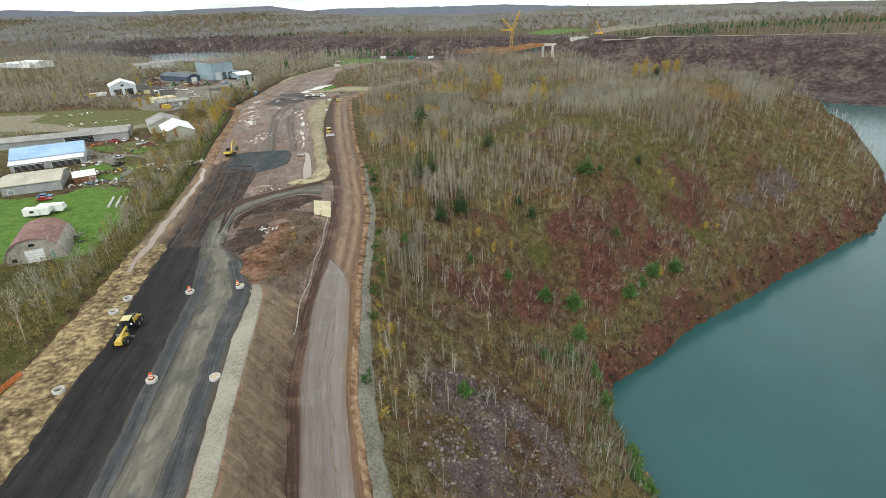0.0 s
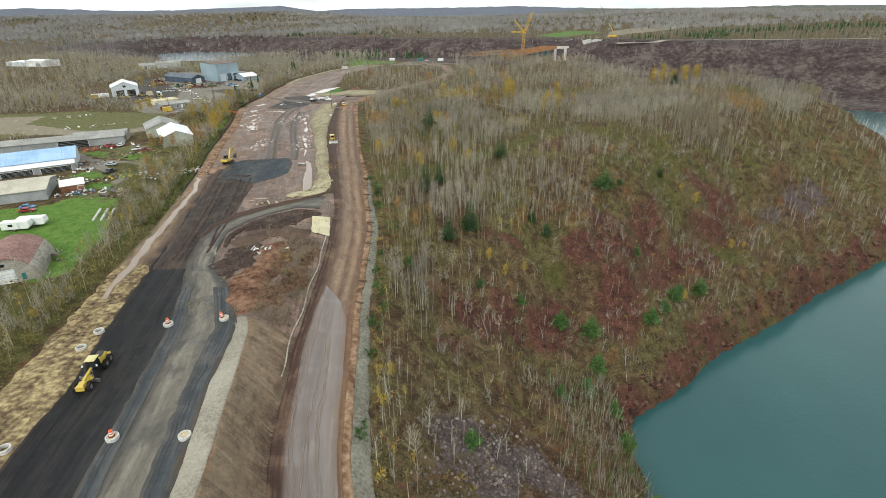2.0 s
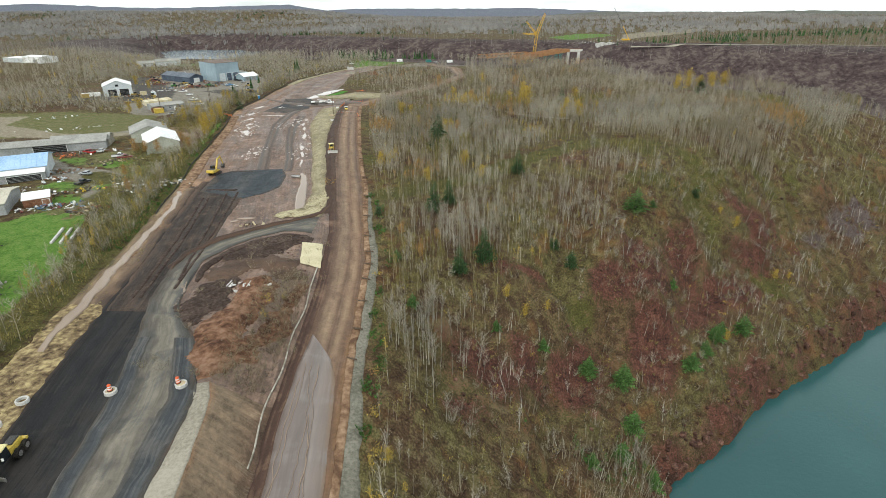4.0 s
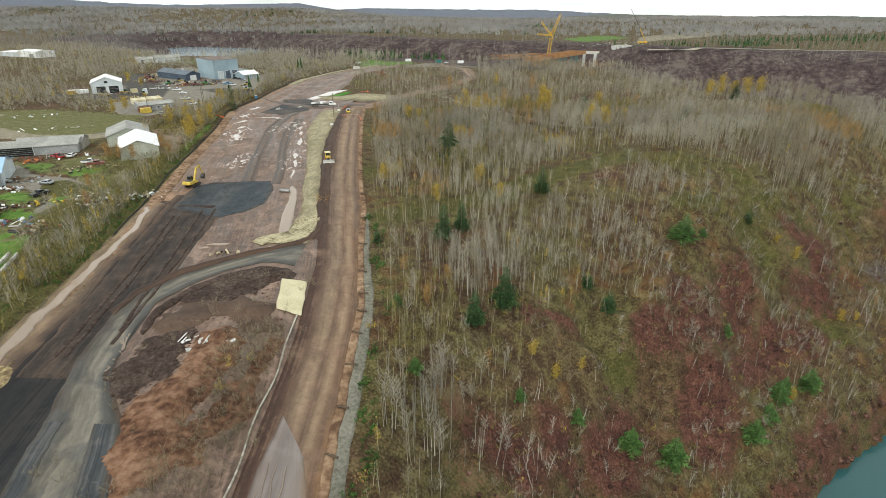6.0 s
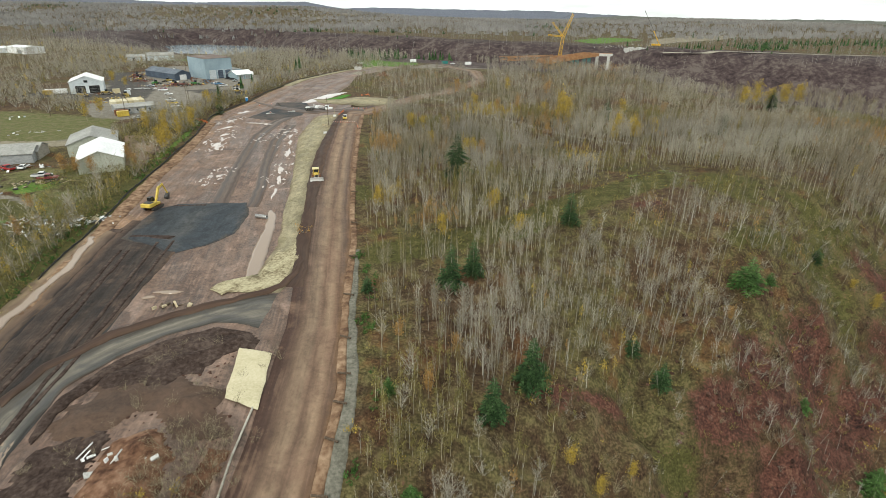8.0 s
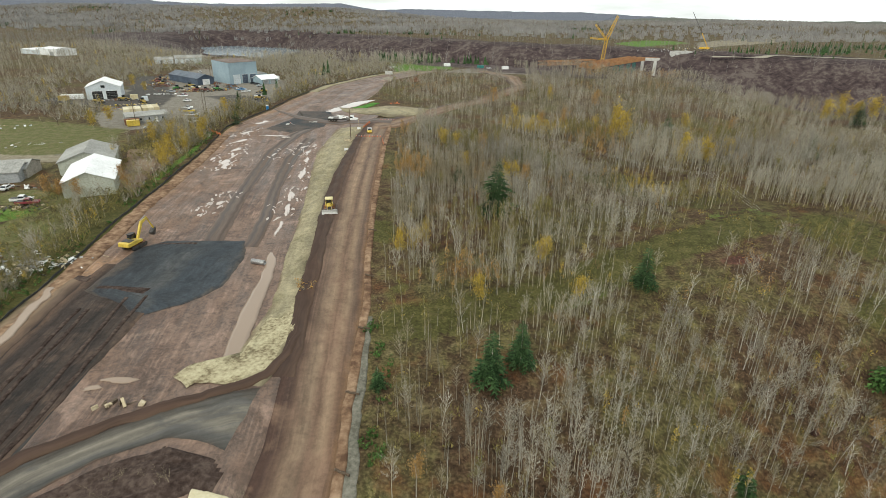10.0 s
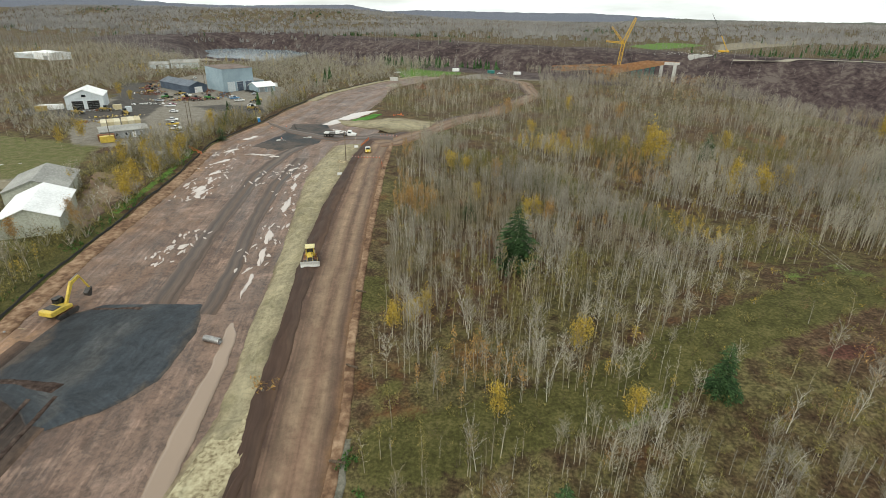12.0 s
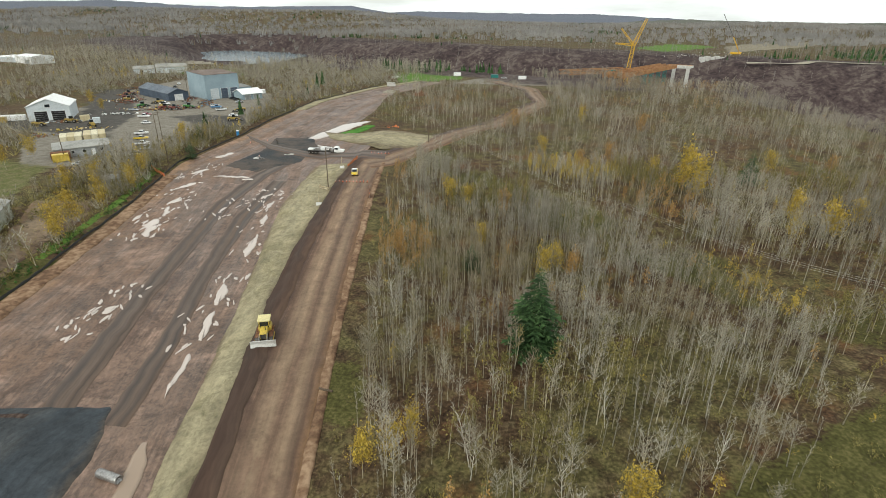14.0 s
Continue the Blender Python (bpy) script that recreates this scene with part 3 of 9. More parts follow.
zone[:, 1] = np.maximum.reduce([blobs(RED_ROCK), 0.30 * on_slope * (0.7 + 0.7 * fbm(GX, GY, 16, 4, 55)), (0.52 + 0.45 * fbm(GX, GY, 9, 3, 66)) * ease(13, 4, shore_gap) * (GY < 480),
                                0.34 * ease(150, 105, GY) * ease(4, 9, GX - haul_right(GY)) * (0.75 + 0.6 * fbm(GX, GY, 15, 3, 59)) * (GX < 120)]).clip(0, 1).ravel()
zone[:, 2] = ease(240, 175, pit_d + 25 * fbm(GX, GY, 60, 2, 71)).ravel()
zone[:, 2] = np.maximum(zone[:, 2], (ease(430, 520, GY) * ease(270, 330, GX) * ease(330, 220, far_from(GX, GY, LAKE + LAKE[:1]))).ravel())
zone[:, 3] = 1
more = np.zeros((GX.size, 4), np.float32)
# past y 820 the gravel tone pales the western plateau in place of haze
more[:, 0] = np.maximum.reduce([into(GX, GY, YARD_LOT, 3), into(GX, GY, DEPOT, 3), 0.8 * into(GX, GY, [(-280, 262), (-150, 275), (-160, 288), (-232, 292), (-280, 300)], 5),
                                into(GX, GY, [(-60, 590), (40, 585), (60, 610), (-30, 640)], 5), 0.7 * into(GX, GY, [(-125, 106), (-102, 99), (-101, 107), (-95, 105.5), (-90.5, 100), (-88.5, 91), (-96, 86), (-125, 92)], 1.6),
                                0.47 * ease(820, 980, GY) * ease(60, -200, GX) * (0.8 + 0.4 * fbm(GX, GY, 120, 3, 86)), into(GX, GY, [(285, 1005), (410, 1150), (520, 1300), (460, 1320), (330, 1160)], 12)]).ravel()
more[:, 1] = np.maximum(0.8 * ease(14, 5, far_from(GX, GY, [(-40, 363), (-11, 306), (15, 283), (49, 246), (72, 226), (109, 190)])) * (0.7 + 0.5 * fbm(GX, GY, 20, 2, 81)),
                        0.75 * ease(10, 3, far_from(GX, GY, [(-20, 185), (5, 197), (26, 212), (54, 229)]))).ravel()
more[:, 1] = np.maximum(more[:, 1], (0.75 * ease(24, 8, np.abs(GX + 88 + (GY - 60) * 0.13)) * (GY > 25) * (GY < 260)).ravel())
more[:, 1] = np.maximum(more[:, 1], 0.75 * (into(GX, GY, YARD_LOT, 4) * ease(-0.05, 0.35, fbm(GX, GY, 14, 3, 83))).ravel())
more[:, 1] *= 1 - into(GX, GY, YARD_LAWN, 2.5).ravel()
SCREE = [(-4, 66), (-3, 77), (3, 85), (12, 88), (20, 87), (28, 79), (32, 64), (24, 46), (2, 42)]
more[:, 1] = np.maximum(more[:, 1], 0.8 * blobs(MOSS, 0.7, 52).ravel())
more[:, 2] = np.maximum(into(GX, GY, SCREE, 5) * (0.62 + 0.7 * fbm(GX, GY, 10, 4, 57)), 0.9 * blobs(PURPLE_ROCK, 0.8, 58)).clip(0, 1).ravel()
more[:, 3] = 1
extra = np.zeros((GX.size, 4), np.float32)
extra[:, 0] = np.maximum(into(GX, GY, FIELD, 5) * (0.85 + 0.3 * fbm(GX, GY, 30, 3, 63)), into(GX, GY, YARD_GRASS, 3) * (1 - into(GX, GY, YARD_LOT, 2)) * (0.62 - 0.4 * fbm(GX, GY, 14, 3, 61))).clip(0, 1).ravel()
extra[:, 1] = np.maximum(into(GX, GY, [(-284, 500), (-268, 508), (-226, 452), (-203, 420), (-188, 382), (-205, 376), (-262, 384), (-266, 400), (-228, 412)], 3), 0.75 * into(GX, GY, [(-155, 400), (-136, 396), (-140, 425), (-170, 432), (-186, 420)], 3)).ravel()
extra[:, 2] = np.maximum.reduce([into(GX, GY, [(285, 1010), (345, 1075), (470, 1180), (560, 1300), (470, 1310), (340, 1170)], 10), ease(15, 8, np.hypot((GX + 478) / 1.5, GY - 962)), 0.9 * into(GX, GY, [(-300, 285), (-240, 275), (-190, 268), (-160, 272), (-150, 283), (-190, 279), (-235, 300), (-240, 325), (-300, 320)], 4)]).ravel()
extra[:, 3] = 1
for key, data in (("zone", zone), ("zone_more", more), ("zone_extra", extra)):
    me.attributes.new(key, "FLOAT_COLOR", "POINT").data.foreach_set("color", data.ravel())


def sheet(name, rows, mat, across=6, step=1.5, dz=0.05, wob=0.0, label="", category="", parent_kind="structure", relief=0.0, seed=7):
    """A strip laid on the land between two edges. rows: (xl, yl, xr, yr) along it. Its rim dips into the ground."""
    pts = np.array(rows, float)
    mid = (pts[:, :2] + pts[:, 2:]) / 2
    run = np.r_[0, np.cumsum(np.hypot(*np.diff(mid, axis=0).T))]
    v = np.linspace(0, run[-1], max(2, int(run[-1] / step) + 1))
    e = np.stack([np.interp(v, run, pts[:, i]) for i in range(4)], -1)
    u = np.r_[0.0, np.linspace(0.015, 0.985, across), 1.0]
    X = e[:, None, 0] * (1 - u) + e[:, None, 2] * u
    Y = e[:, None, 1] * (1 - u) + e[:, None, 3] * u
    if wob:
        X, Y = X + 0.55 * wob * fbm(X, Y, 3.2, 3, seed), Y + 0.55 * wob * fbm(X, Y, 3.2, 3, seed + 3)
    Z = height(X, Y) + dz
    if relief:
        k = np.minimum(u, 1 - u)[None] * 2
        Z = Z + relief * (0.35 + 0.65 * np.abs(fbm(X, Y, 7, 4, seed + 9))) * ease(0, 0.5, k) * ease(0, 4, np.minimum(v, v[-1] - v))[:, None]
    Z[:, 0] -= 0.22
    Z[:, -1] -= 0.22
    Z[0] -= 0.22
    Z[-1] -= 0.22
    wide = np.hypot(e[:, 2] - e[:, 0], e[:, 3] - e[:, 1])
    uv = np.stack([u[None] * wide[:, None], np.broadcast_to(v[:, None], X.shape)], -1).reshape(-1, 2)
    me = mesh_from(name, np.stack([X, Y, Z], -1).reshape(-1, 3), grid_faces(len(u), len(v)), [mat], uv=uv)
    me.attributes.new("across", "FLOAT", "POINT").data.foreach_set("value", np.broadcast_to(u[None], X.shape).astype(np.float32).ravel())
    return tagged(new(name, me), label, category, kind=parent_kind)


def along(ys, left, right):
    return [(float(left(y)), y, float(right(y)), y) for y in ys]


def blot(name, ring, mat, dz=0.12, wob=0.5, label="", category="puddle", seed=3, level=None):
    """A flat-lying patch inside a ring, its outline roughened."""
    c = np.mean(ring, 0)
    pts = []
    for (ax, ay), (bx, by) in zip(ring, ring[1:] + ring[:1]):
        for k in np.linspace(0, 1, max(2, int(math.hypot(bx - ax, by - ay) / 0.7)), endpoint=False):
            pts.append((ax + (bx - ax) * k, ay + (by - ay) * k))
    pts = np.array(pts)
    pts = pts + wob * np.stack([fbm(pts[:, 0], pts[:, 1], 2.2, 3, seed), fbm(pts[:, 0], pts[:, 1], 2.2, 3, seed + 5)], -1)
    rings = [c + (pts - c) * k for k in (1.0, 0.93, 0.7, 0.4)]
    n = len(pts)
    allp = np.concatenate(rings + [c[None]])
    z = height(allp[:, 0], allp[:, 1]) + dz if level is None else np.full(len(allp), level)
    z[:n] -= 0.12
    f = []
    for a in range(3):
        i = np.arange(n)
        j = (i + 1) % n
        f += [np.stack([a * n + i, a * n + j, (a + 1) * n + j], -1), np.stack([a * n + i, (a + 1) * n + j, (a + 1) * n + i], -1)]
    i = np.arange(n)
    f.append(np.stack([3 * n + i, 3 * n + (i + 1) % n, np.full(n, 4 * n)], -1))
    me = mesh_from(name, np.c_[allp, z], np.concatenate(f), [mat])
    return tagged(new(name, me), label, category, kind="structure")


def mound(name, ring, mat, top, label, seed):
    """Uneven heaped soil inside a ring."""
    xs, ys = zip(*ring)
    mx, my = np.arange(min(xs) - 2, max(xs) + 2, 0.6), np.arange(min(ys) - 2, max(ys) + 2, 0.6)
    X, Y = np.meshgrid(mx, my)
    d = far_from(X, Y, ring + ring[:1])
    d = np.where(within(X, Y, ring), d, -d) + 1.6 * fbm(X, Y, 5, 3, seed)
    Z = height(X, Y) + 0.12 + top * ease(0, 7, d) * (0.45 + 0.75 * np.abs(fbm(X, Y, 8, 4, seed + 2))) + 0.18 * fbm(X, Y, 1.6, 2, seed + 4) - 0.5 * (d < 0.3)
    f = grid_faces(len(mx), len(my))
    f = f[(d.ravel()[f] > 0.0).any(1)]
    return tagged(new(name, mesh_from(name, np.stack([X, Y, Z], -1).reshape(-1, 3), f, [mat])), label, "soil heap", kind="structure")


# ---- roads and earthworks ----
YS = list(range(-85, 601, 8))
sheet("road_bed", along(YS, lambda y: fence_x(y) + 1.0, lambda y: (haul_left(y) + 0.6) if y < 395 else bed_right(y)), M["mud"], 64, 1.4, 0.0, label="rutted brown mud road bed under construction", category="road bed")
sheet("road", along(list(range(-85, 201, 6)), lambda y: table(y, [(-85, -50), (37, -59), (75, -64), (97, -69), (139, -76), (197, -89)]), lambda y: table(y, [(-85, -33), (34, -45), (70, -51), (88, -54), (128, -59), (165, -66), (200, -71)])),
      M["black_base"], 20, 1.5, 0.07, 0.25, "black fresh gravel base course of a new highway", "road")
sheet("road", along(list(range(112, 206, 6)), lambda y: table(y, [(112, -70.5), (139, -75.5), (197, -88.5), (210, -90)]), lambda y: table(y, [(112, -58), (128, -60), (165, -66), (205, -70)])),
      M["brown_base"], 16, 1.5, 0.11, 0.6, "dark brown rolled gravel base course", "road", seed=19)
LANE = [(-33.6, -85, -24.5, -85), (-45.6, 34, -32.5, 34), (-51.6, 70, -38.6, 70), (-54.6, 88, -40.4, 88), (-59.4, 105, -48.5, 105), (-64, 118, -56, 114), (-66.5, 132, -59.5, 127), (-66, 142, -60.5, 137),
        (-61, 150, -57.5, 144.5), (-55, 156, -53, 150.5), (-48, 161.5, -47.5, 155), (-43, 164.5, -42, 155), (-38.5, 166.5, -38, 153.5)]
sheet("side_road", LANE, M["gray_lane"], 12, 1.2, 0.13, 0.5, "grey-brown gravel lane curving across the works", "road")
for k, (u0, u1, label) in enumerate(((0.02, 0.24, "bluish dark gravel strip beside the black base course"), (0.66, 0.98, "bluish dark gravel strip along the crushed stone edging"))):
    edge_rows = [(a + (c - a) * u0, b + (d - b) * u0, a + (c - a) * u1, b + (d - b) * u1) for a, b, c, d in LANE[:5]]
    sheet("gravel_strip", edge_rows, M["blue_strip"], 8, 1.2, 0.16, 0.5, label, "gravel strip", seed=91 + k)
LIP = [(-66.8, 132), (-66.6, 141), (-62, 149.6), (-56, 156), (-49, 161.6), (-43.5, 164.8), (-39.2, 168.5), (-37.6, 174), (-38.4, 182)]
sheet("soil_lip", [(x - 0.9, y + 0.9, x + 0.7, y - 0.7) for x, y in LIP], M["windrow"], 6, 0.8, 0.24, 0.7, "dark soil lip along the outer edge of the lane", "soil lip", relief=0.55, seed=77)
sheet("soil_lip", [(-58.5, 127, -57, 125.5), (-59.6, 135, -57.6, 134), (-57.2, 143.4, -55.4, 141.6), (-52, 149.6, -50.8, 147.8), (-46, 153.4, -45.4, 151.4), (-39, 152.6, -39, 150.4)], M["dark_dirt"], 6, 0.8, 0.2, 0.7, "dark soil lip along the inner edge of the lane", "soil lip", relief=0.4, seed=79)
sheet("gravel_patch", [(-70.6, 182.6, -68.2, 182.9), (-75, 186.2, -63.4, 186.9), (-84.5, 189.2, -61.2, 190.5), (-85.6, 195, -59.4, 195), (-86, 200, -60, 201), (-87, 205.5, -60.4, 206.4), (-86.4, 210, -62.2, 212.2), (-82.5, 214.6, -65.4, 217.6)], M["blue_gravel"], 28, 0.8, 0.17, 0.55, "blue-grey crushed stone patch on the road bed", "gravel patch")
for rows, label in ((((-90, 193.2, -86.6, 193.0), (-89.6, 195.2, -86.4, 195.0)), "dark heap of loose soil beside the stone patch"), (((-83.2, 190.6, -72.4, 189.4), (-83, 191.8, -72.2, 192.2)), "dark ridge of soil at the stone patch"), (((-84, 211.5, -75, 213), (-83.6, 212.8, -75, 214.2)), "dark soil left along the stone patch")):
    sheet("soil_ridge", list(rows), M["dark_dirt"], 12, 0.4, 0.24, 0.8, label, "soil ridge", relief=0.45, seed=31)
GROOVES = [[(-60.6, 122), (-63.2, 140), (-67.2, 165), (-71.8, 190)], [(-61.6, 126), (-64.4, 139), (-69.6, 164), (-75.1, 189)], [(-66.2, 118), (-71.5, 150), (-79, 184)], [(-67.8, 118), (-73.2, 150), (-80.8, 184)]]
for k, line in enumerate(GROOVES):
    sheet("rut", [(x - 0.35, y, x + 0.35, y) for x, y in line], M["dark_dirt"], 3, 1.0, 0.215, 0.35, "dark wheel rut pressed into the base course", "wheel rut", seed=60 + k)
sheet("tyre_track", [(-74.5, 215, -69.5, 215), (-78.5, 230, -73.5, 230), (-83, 248, -78.5, 248), (-88.5, 272, -83.5, 272), (-95, 300, -89.5, 300), (-97, 330, -91, 330), (-95, 346, -89, 346)], M["tyre_track"], 12, 1.2, 0.06, 0.5, "dark double tyre track across the mud", "tyre track")
sheet("tyre_track", [(-64, 213, -60, 213), (-68, 232, -64.5, 232), (-76, 258, -72, 258), (-84, 290, -79, 290), (-88, 325, -83, 325)], M["tyre_track"], 10, 1.2, 0.055, 0.5, "dark double tyre track across the mud", "tyre track")
blot("gravel_patch", [(-112, 338), (-108, 362), (-112, 384), (-98, 388), (-88, 370), (-88, 345), (-98, 332)], M["blue_gravel"], 0.10, 0.8, "dark gravel pad at the far end of the road bed", "gravel patch", 9)
sheet("haul_road", along(list(range(-85, 353, 6)), haul_left, haul_right), M["haul"], 14, 1.4, 0.10, 0.15, "brown packed dirt haul road with wheel tracks", "road")
sheet("haul_road", [(-66, 346, -58, 332), (-60, 352, -50, 338), (-52, 372, -38, 366), (-30, 420, -18, 412), (0, 500, 10, 494), (-8, 560, 6, 562), (-34, 606, -22, 610)], M["haul"], 8, 2, 0.16, 0.3, "dirt track climbing through the woods", "track")
sheet("cross_track", [(-128, 388, -122, 380), (-110, 372, -106, 364), (-90, 362, -88, 354), (-72, 358, -70, 349), (-56, 358, -54, 344)], M["tyre_track"], 8, 1.5, 0.2, 0.3, "dark muddy track crossing the road bed", "track")
sheet("wet_patch", [(-15.5, -40, 2, -40), (-21, 41, -12.5, 41), (-25.5, 63, -17, 63), (-28, 86, -19.5, 86), (-28.5, 100, -21, 98), (-28, 112, -23, 104)], M["wet"], 10, 1.4, 0.16, 0.15, "smooth pinkish wet silt on the haul road", "wet silt")
sheet("gravel_berm", along(list(range(-85, 93, 4)), lambda y: bed_right(y) - 0.1, lambda y: berm_right(y) - 0.1), M["berm"], 8, 1.0, 0.12, 0.22, "pale crushed stone edging along the lane", "berm", relief=0.06)
sheet("embankment", along(list(range(-85, 95, 4)), lambda y: berm_right(y) - 0.3, lambda y: haul_left(y) + 0.4), M["bank"], 18, 0.8, 0.10, 0.5, "bare brown soil embankment slope", "embankment", relief=0.4)
sheet("erosion_blanket", along(list(range(166, 346, 4)), lambda y: bed_right(y) - 0.5, lambda y: berm_right(y) + 0.7), M["straw_strip"], 8, 1.2, 0.16, 0.5, "pale straw mulch on the road bank", "straw mulch", relief=0.2)
sheet("windrow", along(list(range(168, 345, 4)), lambda y: berm_right(y) - 0.4, lambda y: haul_left(y) + 2.4), M["windrow"], 10, 1.0, 0.13, 0.7, "dark loose soil spilled along the haul road", "soil windrow", relief=0.4)
blot("erosion_blanket", [(-53, 167.5), (-50, 165.2), (-44, 166), (-39.5, 170), (-39, 182), (-42, 190), (-45, 186), (-44.5, 173), (-47.5, 169.5), (-52, 170)], M["straw"], 0.3, 0.7, "pale straw mulch at the end of the ditch", "straw mulch", 5)
blot("straw_mat", [(-39.4, 148.0), (-33.8, 147.3), (-31.7, 135.0), (-37.0, 136.4)], M["straw_mat"], 0.35, 0.12, "rectangular beige straw erosion mat", "straw mat", 8)
sheet("clay_edge", along(list(range(-85, 346, 4)), lambda y: haul_right(y) - 0.2, lambda y: haul_right(y) + 1.3), M["clay"], 6, 1.1, 0.12, 0.3, "orange clay edge beside the haul road", "clay edge", relief=0.2)
sheet("gravel_verge", along(list(range(-85, 190, 4)), lambda y: haul_right(y) + 0.9, lambda y: haul_right(y) + table(y, [(-85, 5), (60, 4.4), (90, 3.6), (140, 3.2), (190, 2.0)])), M["shoulder"], 6, 1.1, 0.06, 0.6, "grey gravel verge below the haul road", "verge")
sheet("eroded_bank", along(list(range(-85, 121, 4)), lambda y: table(y, [(-85, -61), (37, -70), (75, -74.5), (97, -77.5), (139, -83.5), (197, -95)]), lambda y: table(y, [(-85, -50), (37, -59), (75, -64), (97, -69), (139, -76), (197, -89)]) + 0.5), M["eroded"], 12, 1.0, 0.12, 1.1, "washed-out yellow straw-covered ditch bank", "ditch bank", relief=0.25)
sheet("ditch_edge", along(list(range(112, 200, 4)), lambda y: table(y, [(-85, -61), (37, -70), (75, -74.5), (97, -77.5), (139, -83.5), (197, -95)]), lambda y: table(y, [(-85, -50), (37, -59), (75, -64), (97, -69), (139, -76), (197, -89)]) + 0.5), M["ditch"], 12, 1.0, 0.12, 0.7, "tan washed-out clay edge of the ditch", "ditch bank", relief=0.25)
sheet("ditch_water", [(-74.6, 99, -73.4, 99), (-76.4, 108, -74.4, 107), (-77.8, 116, -75.2, 115), (-79.4, 124, -76.6, 123), (-82.6, 143, -80.2, 142), (-84.6, 158, -82.4, 157), (-87, 174, -85, 173), (-92, 190, -90.4, 190)], M["puddle"], 6, 0.8, 0.46, 0.9, "pinkish muddy water in the ditch", "ditch water")
sheet("clay_bank", along(list(range(130, 330, 5)), lambda y: fence_x(y) + 0.6, lambda y: fence_x(y) + 5.0), M["clay"], 6, 1.2, 0.1, 0.6, "orange-brown clay edge of the road bed", "clay edge", relief=0.3)
mound("soil_heap", [(-50, 108), (-47, 98), (-43, 94), (-39, 100), (-38, 114), (-38, 127), (-43, 131), (-47, 127), (-46, 117)], M["red_dirt"], 1.5, "heaped red-brown soil between the roads", 12)
mound("soil_heap", [(-56, 112), (-50, 106), (-46, 118), (-47, 128), (-52, 130), (-57, 124)], M["dark_dirt"], 0.5, "dark levelled soil beside the lane", 13)
mound("soil_heap", [(-57, 128), (-52, 124), (-47, 132), (-40, 128), (-34, 131), (-38, 138), (-46, 140), (-56, 139)], M["brown_base"], 0.8, "grey-brown levelled soil between the roads", 22)
mound("soil_heap", [(-58, 139), (-52, 148), (-46, 153), (-38, 152), (-37, 149), (-41, 143), (-44, 136), (-50, 134)], M["dark_dirt"], 1.3, "dark turned soil between the roads", 15)
mound("soil_heap", [(-46, 99), (-42, 92), (-38, 96), (-33, 106), (-32.5, 128), (-36, 128), (-38, 110)], M["red_dirt"], 0.5, "brown soil with scrub below the haul road", 18)
mound("soil_heap", [(-99, 526), (-92, 524), (-89, 531), (-93, 537), (-100, 535)], M["berm"], 2.6, "pale heap of gravel at the bend of the road bed", 41)
mound("soil_heap", [(-79, 519), (-71, 517), (-66, 523), (-69, 531), (-78, 530)], M["red_dirt"], 3.2, "red-brown heap of soil at the bend of the road bed", 43)
mound("soil_heap", [(-500, 950), (-480, 940), (-455, 950), (-452, 972), (-478, 982), (-502, 972)], M["berm"], 5, "pale spoil mound beyond the depot", 47)
sheet("straw_strip", [(-96, 398, -88, 386), (-78, 396, -76, 376), (-60, 398, -60, 360), (-42, 385, -46, 366)], M["straw_strip"], 8, 1.5, 0.25, 0.8, "pale straw mulch by the crossing", "straw mulch")
sheet("dirt_yard", [(-122.5, 250, -112.5, 247), (-128, 262, -116, 258), (-133.5, 272, -119, 270), (-141, 284, -122, 285), (-148, 296, -128, 297)], M["bank"], 10, 1.5, 0.08, 1.5, "bare reddish-brown dirt yard beside the halls", "dirt yard")
sheet("verge_far", along(list(range(452, 600, 8)), lambda y: fence_x(y) - 1, lambda y: fence_x(y) + 6), M["straw_strip"], 6, 1.5, 0.15, 0.8, "straw-covered shoulder of the curving road bed", "straw mulch")

sheet("bench_road", [(x, 893 - (x - 274) * 0.184 - 2.4, x, 893 - (x - 274) * 0.184 + 2.4) for x in range(268, 640, 12)], M["berm"], 4, 4.0, 0.9, 0.5, "pale gravel road along the brow of the far pit wall", "road")
stray = random.Random(17)
for k in range(9):
    rill, x_, drift = [], 0.12 + 0.09 * k, 0.0
    start = stray.choice((-30, 8, 26, 40, 52))
    for y in range(start, min(104, start + stray.choice((48, 66, 130))), 2):
        drift = 0.6 * drift + stray.gauss(0, 0.010) + 0.003 * (0.5 - x_)
        x_ = min(0.95, max(0.05, x_ + drift))
        a, b = float(table(y, [(-40, -15.5), (41, -21), (63, -25.5), (86, -28), (104, -28.3)])), float(table(y, [(-40, 2), (41, -12.5), (63, -17), (86, -19.5), (104, -23)]))
        rill.append((a + (b - a) * x_, y, a + (b - a) * x_ + 0.05 + 0.06 * stray.random(), y))
    sheet("rill", rill, M["puddle"], 2, 1.0, 0.3, 0.7, "thin pale rivulet on wet silt", "rivulet", seed=50 + k)

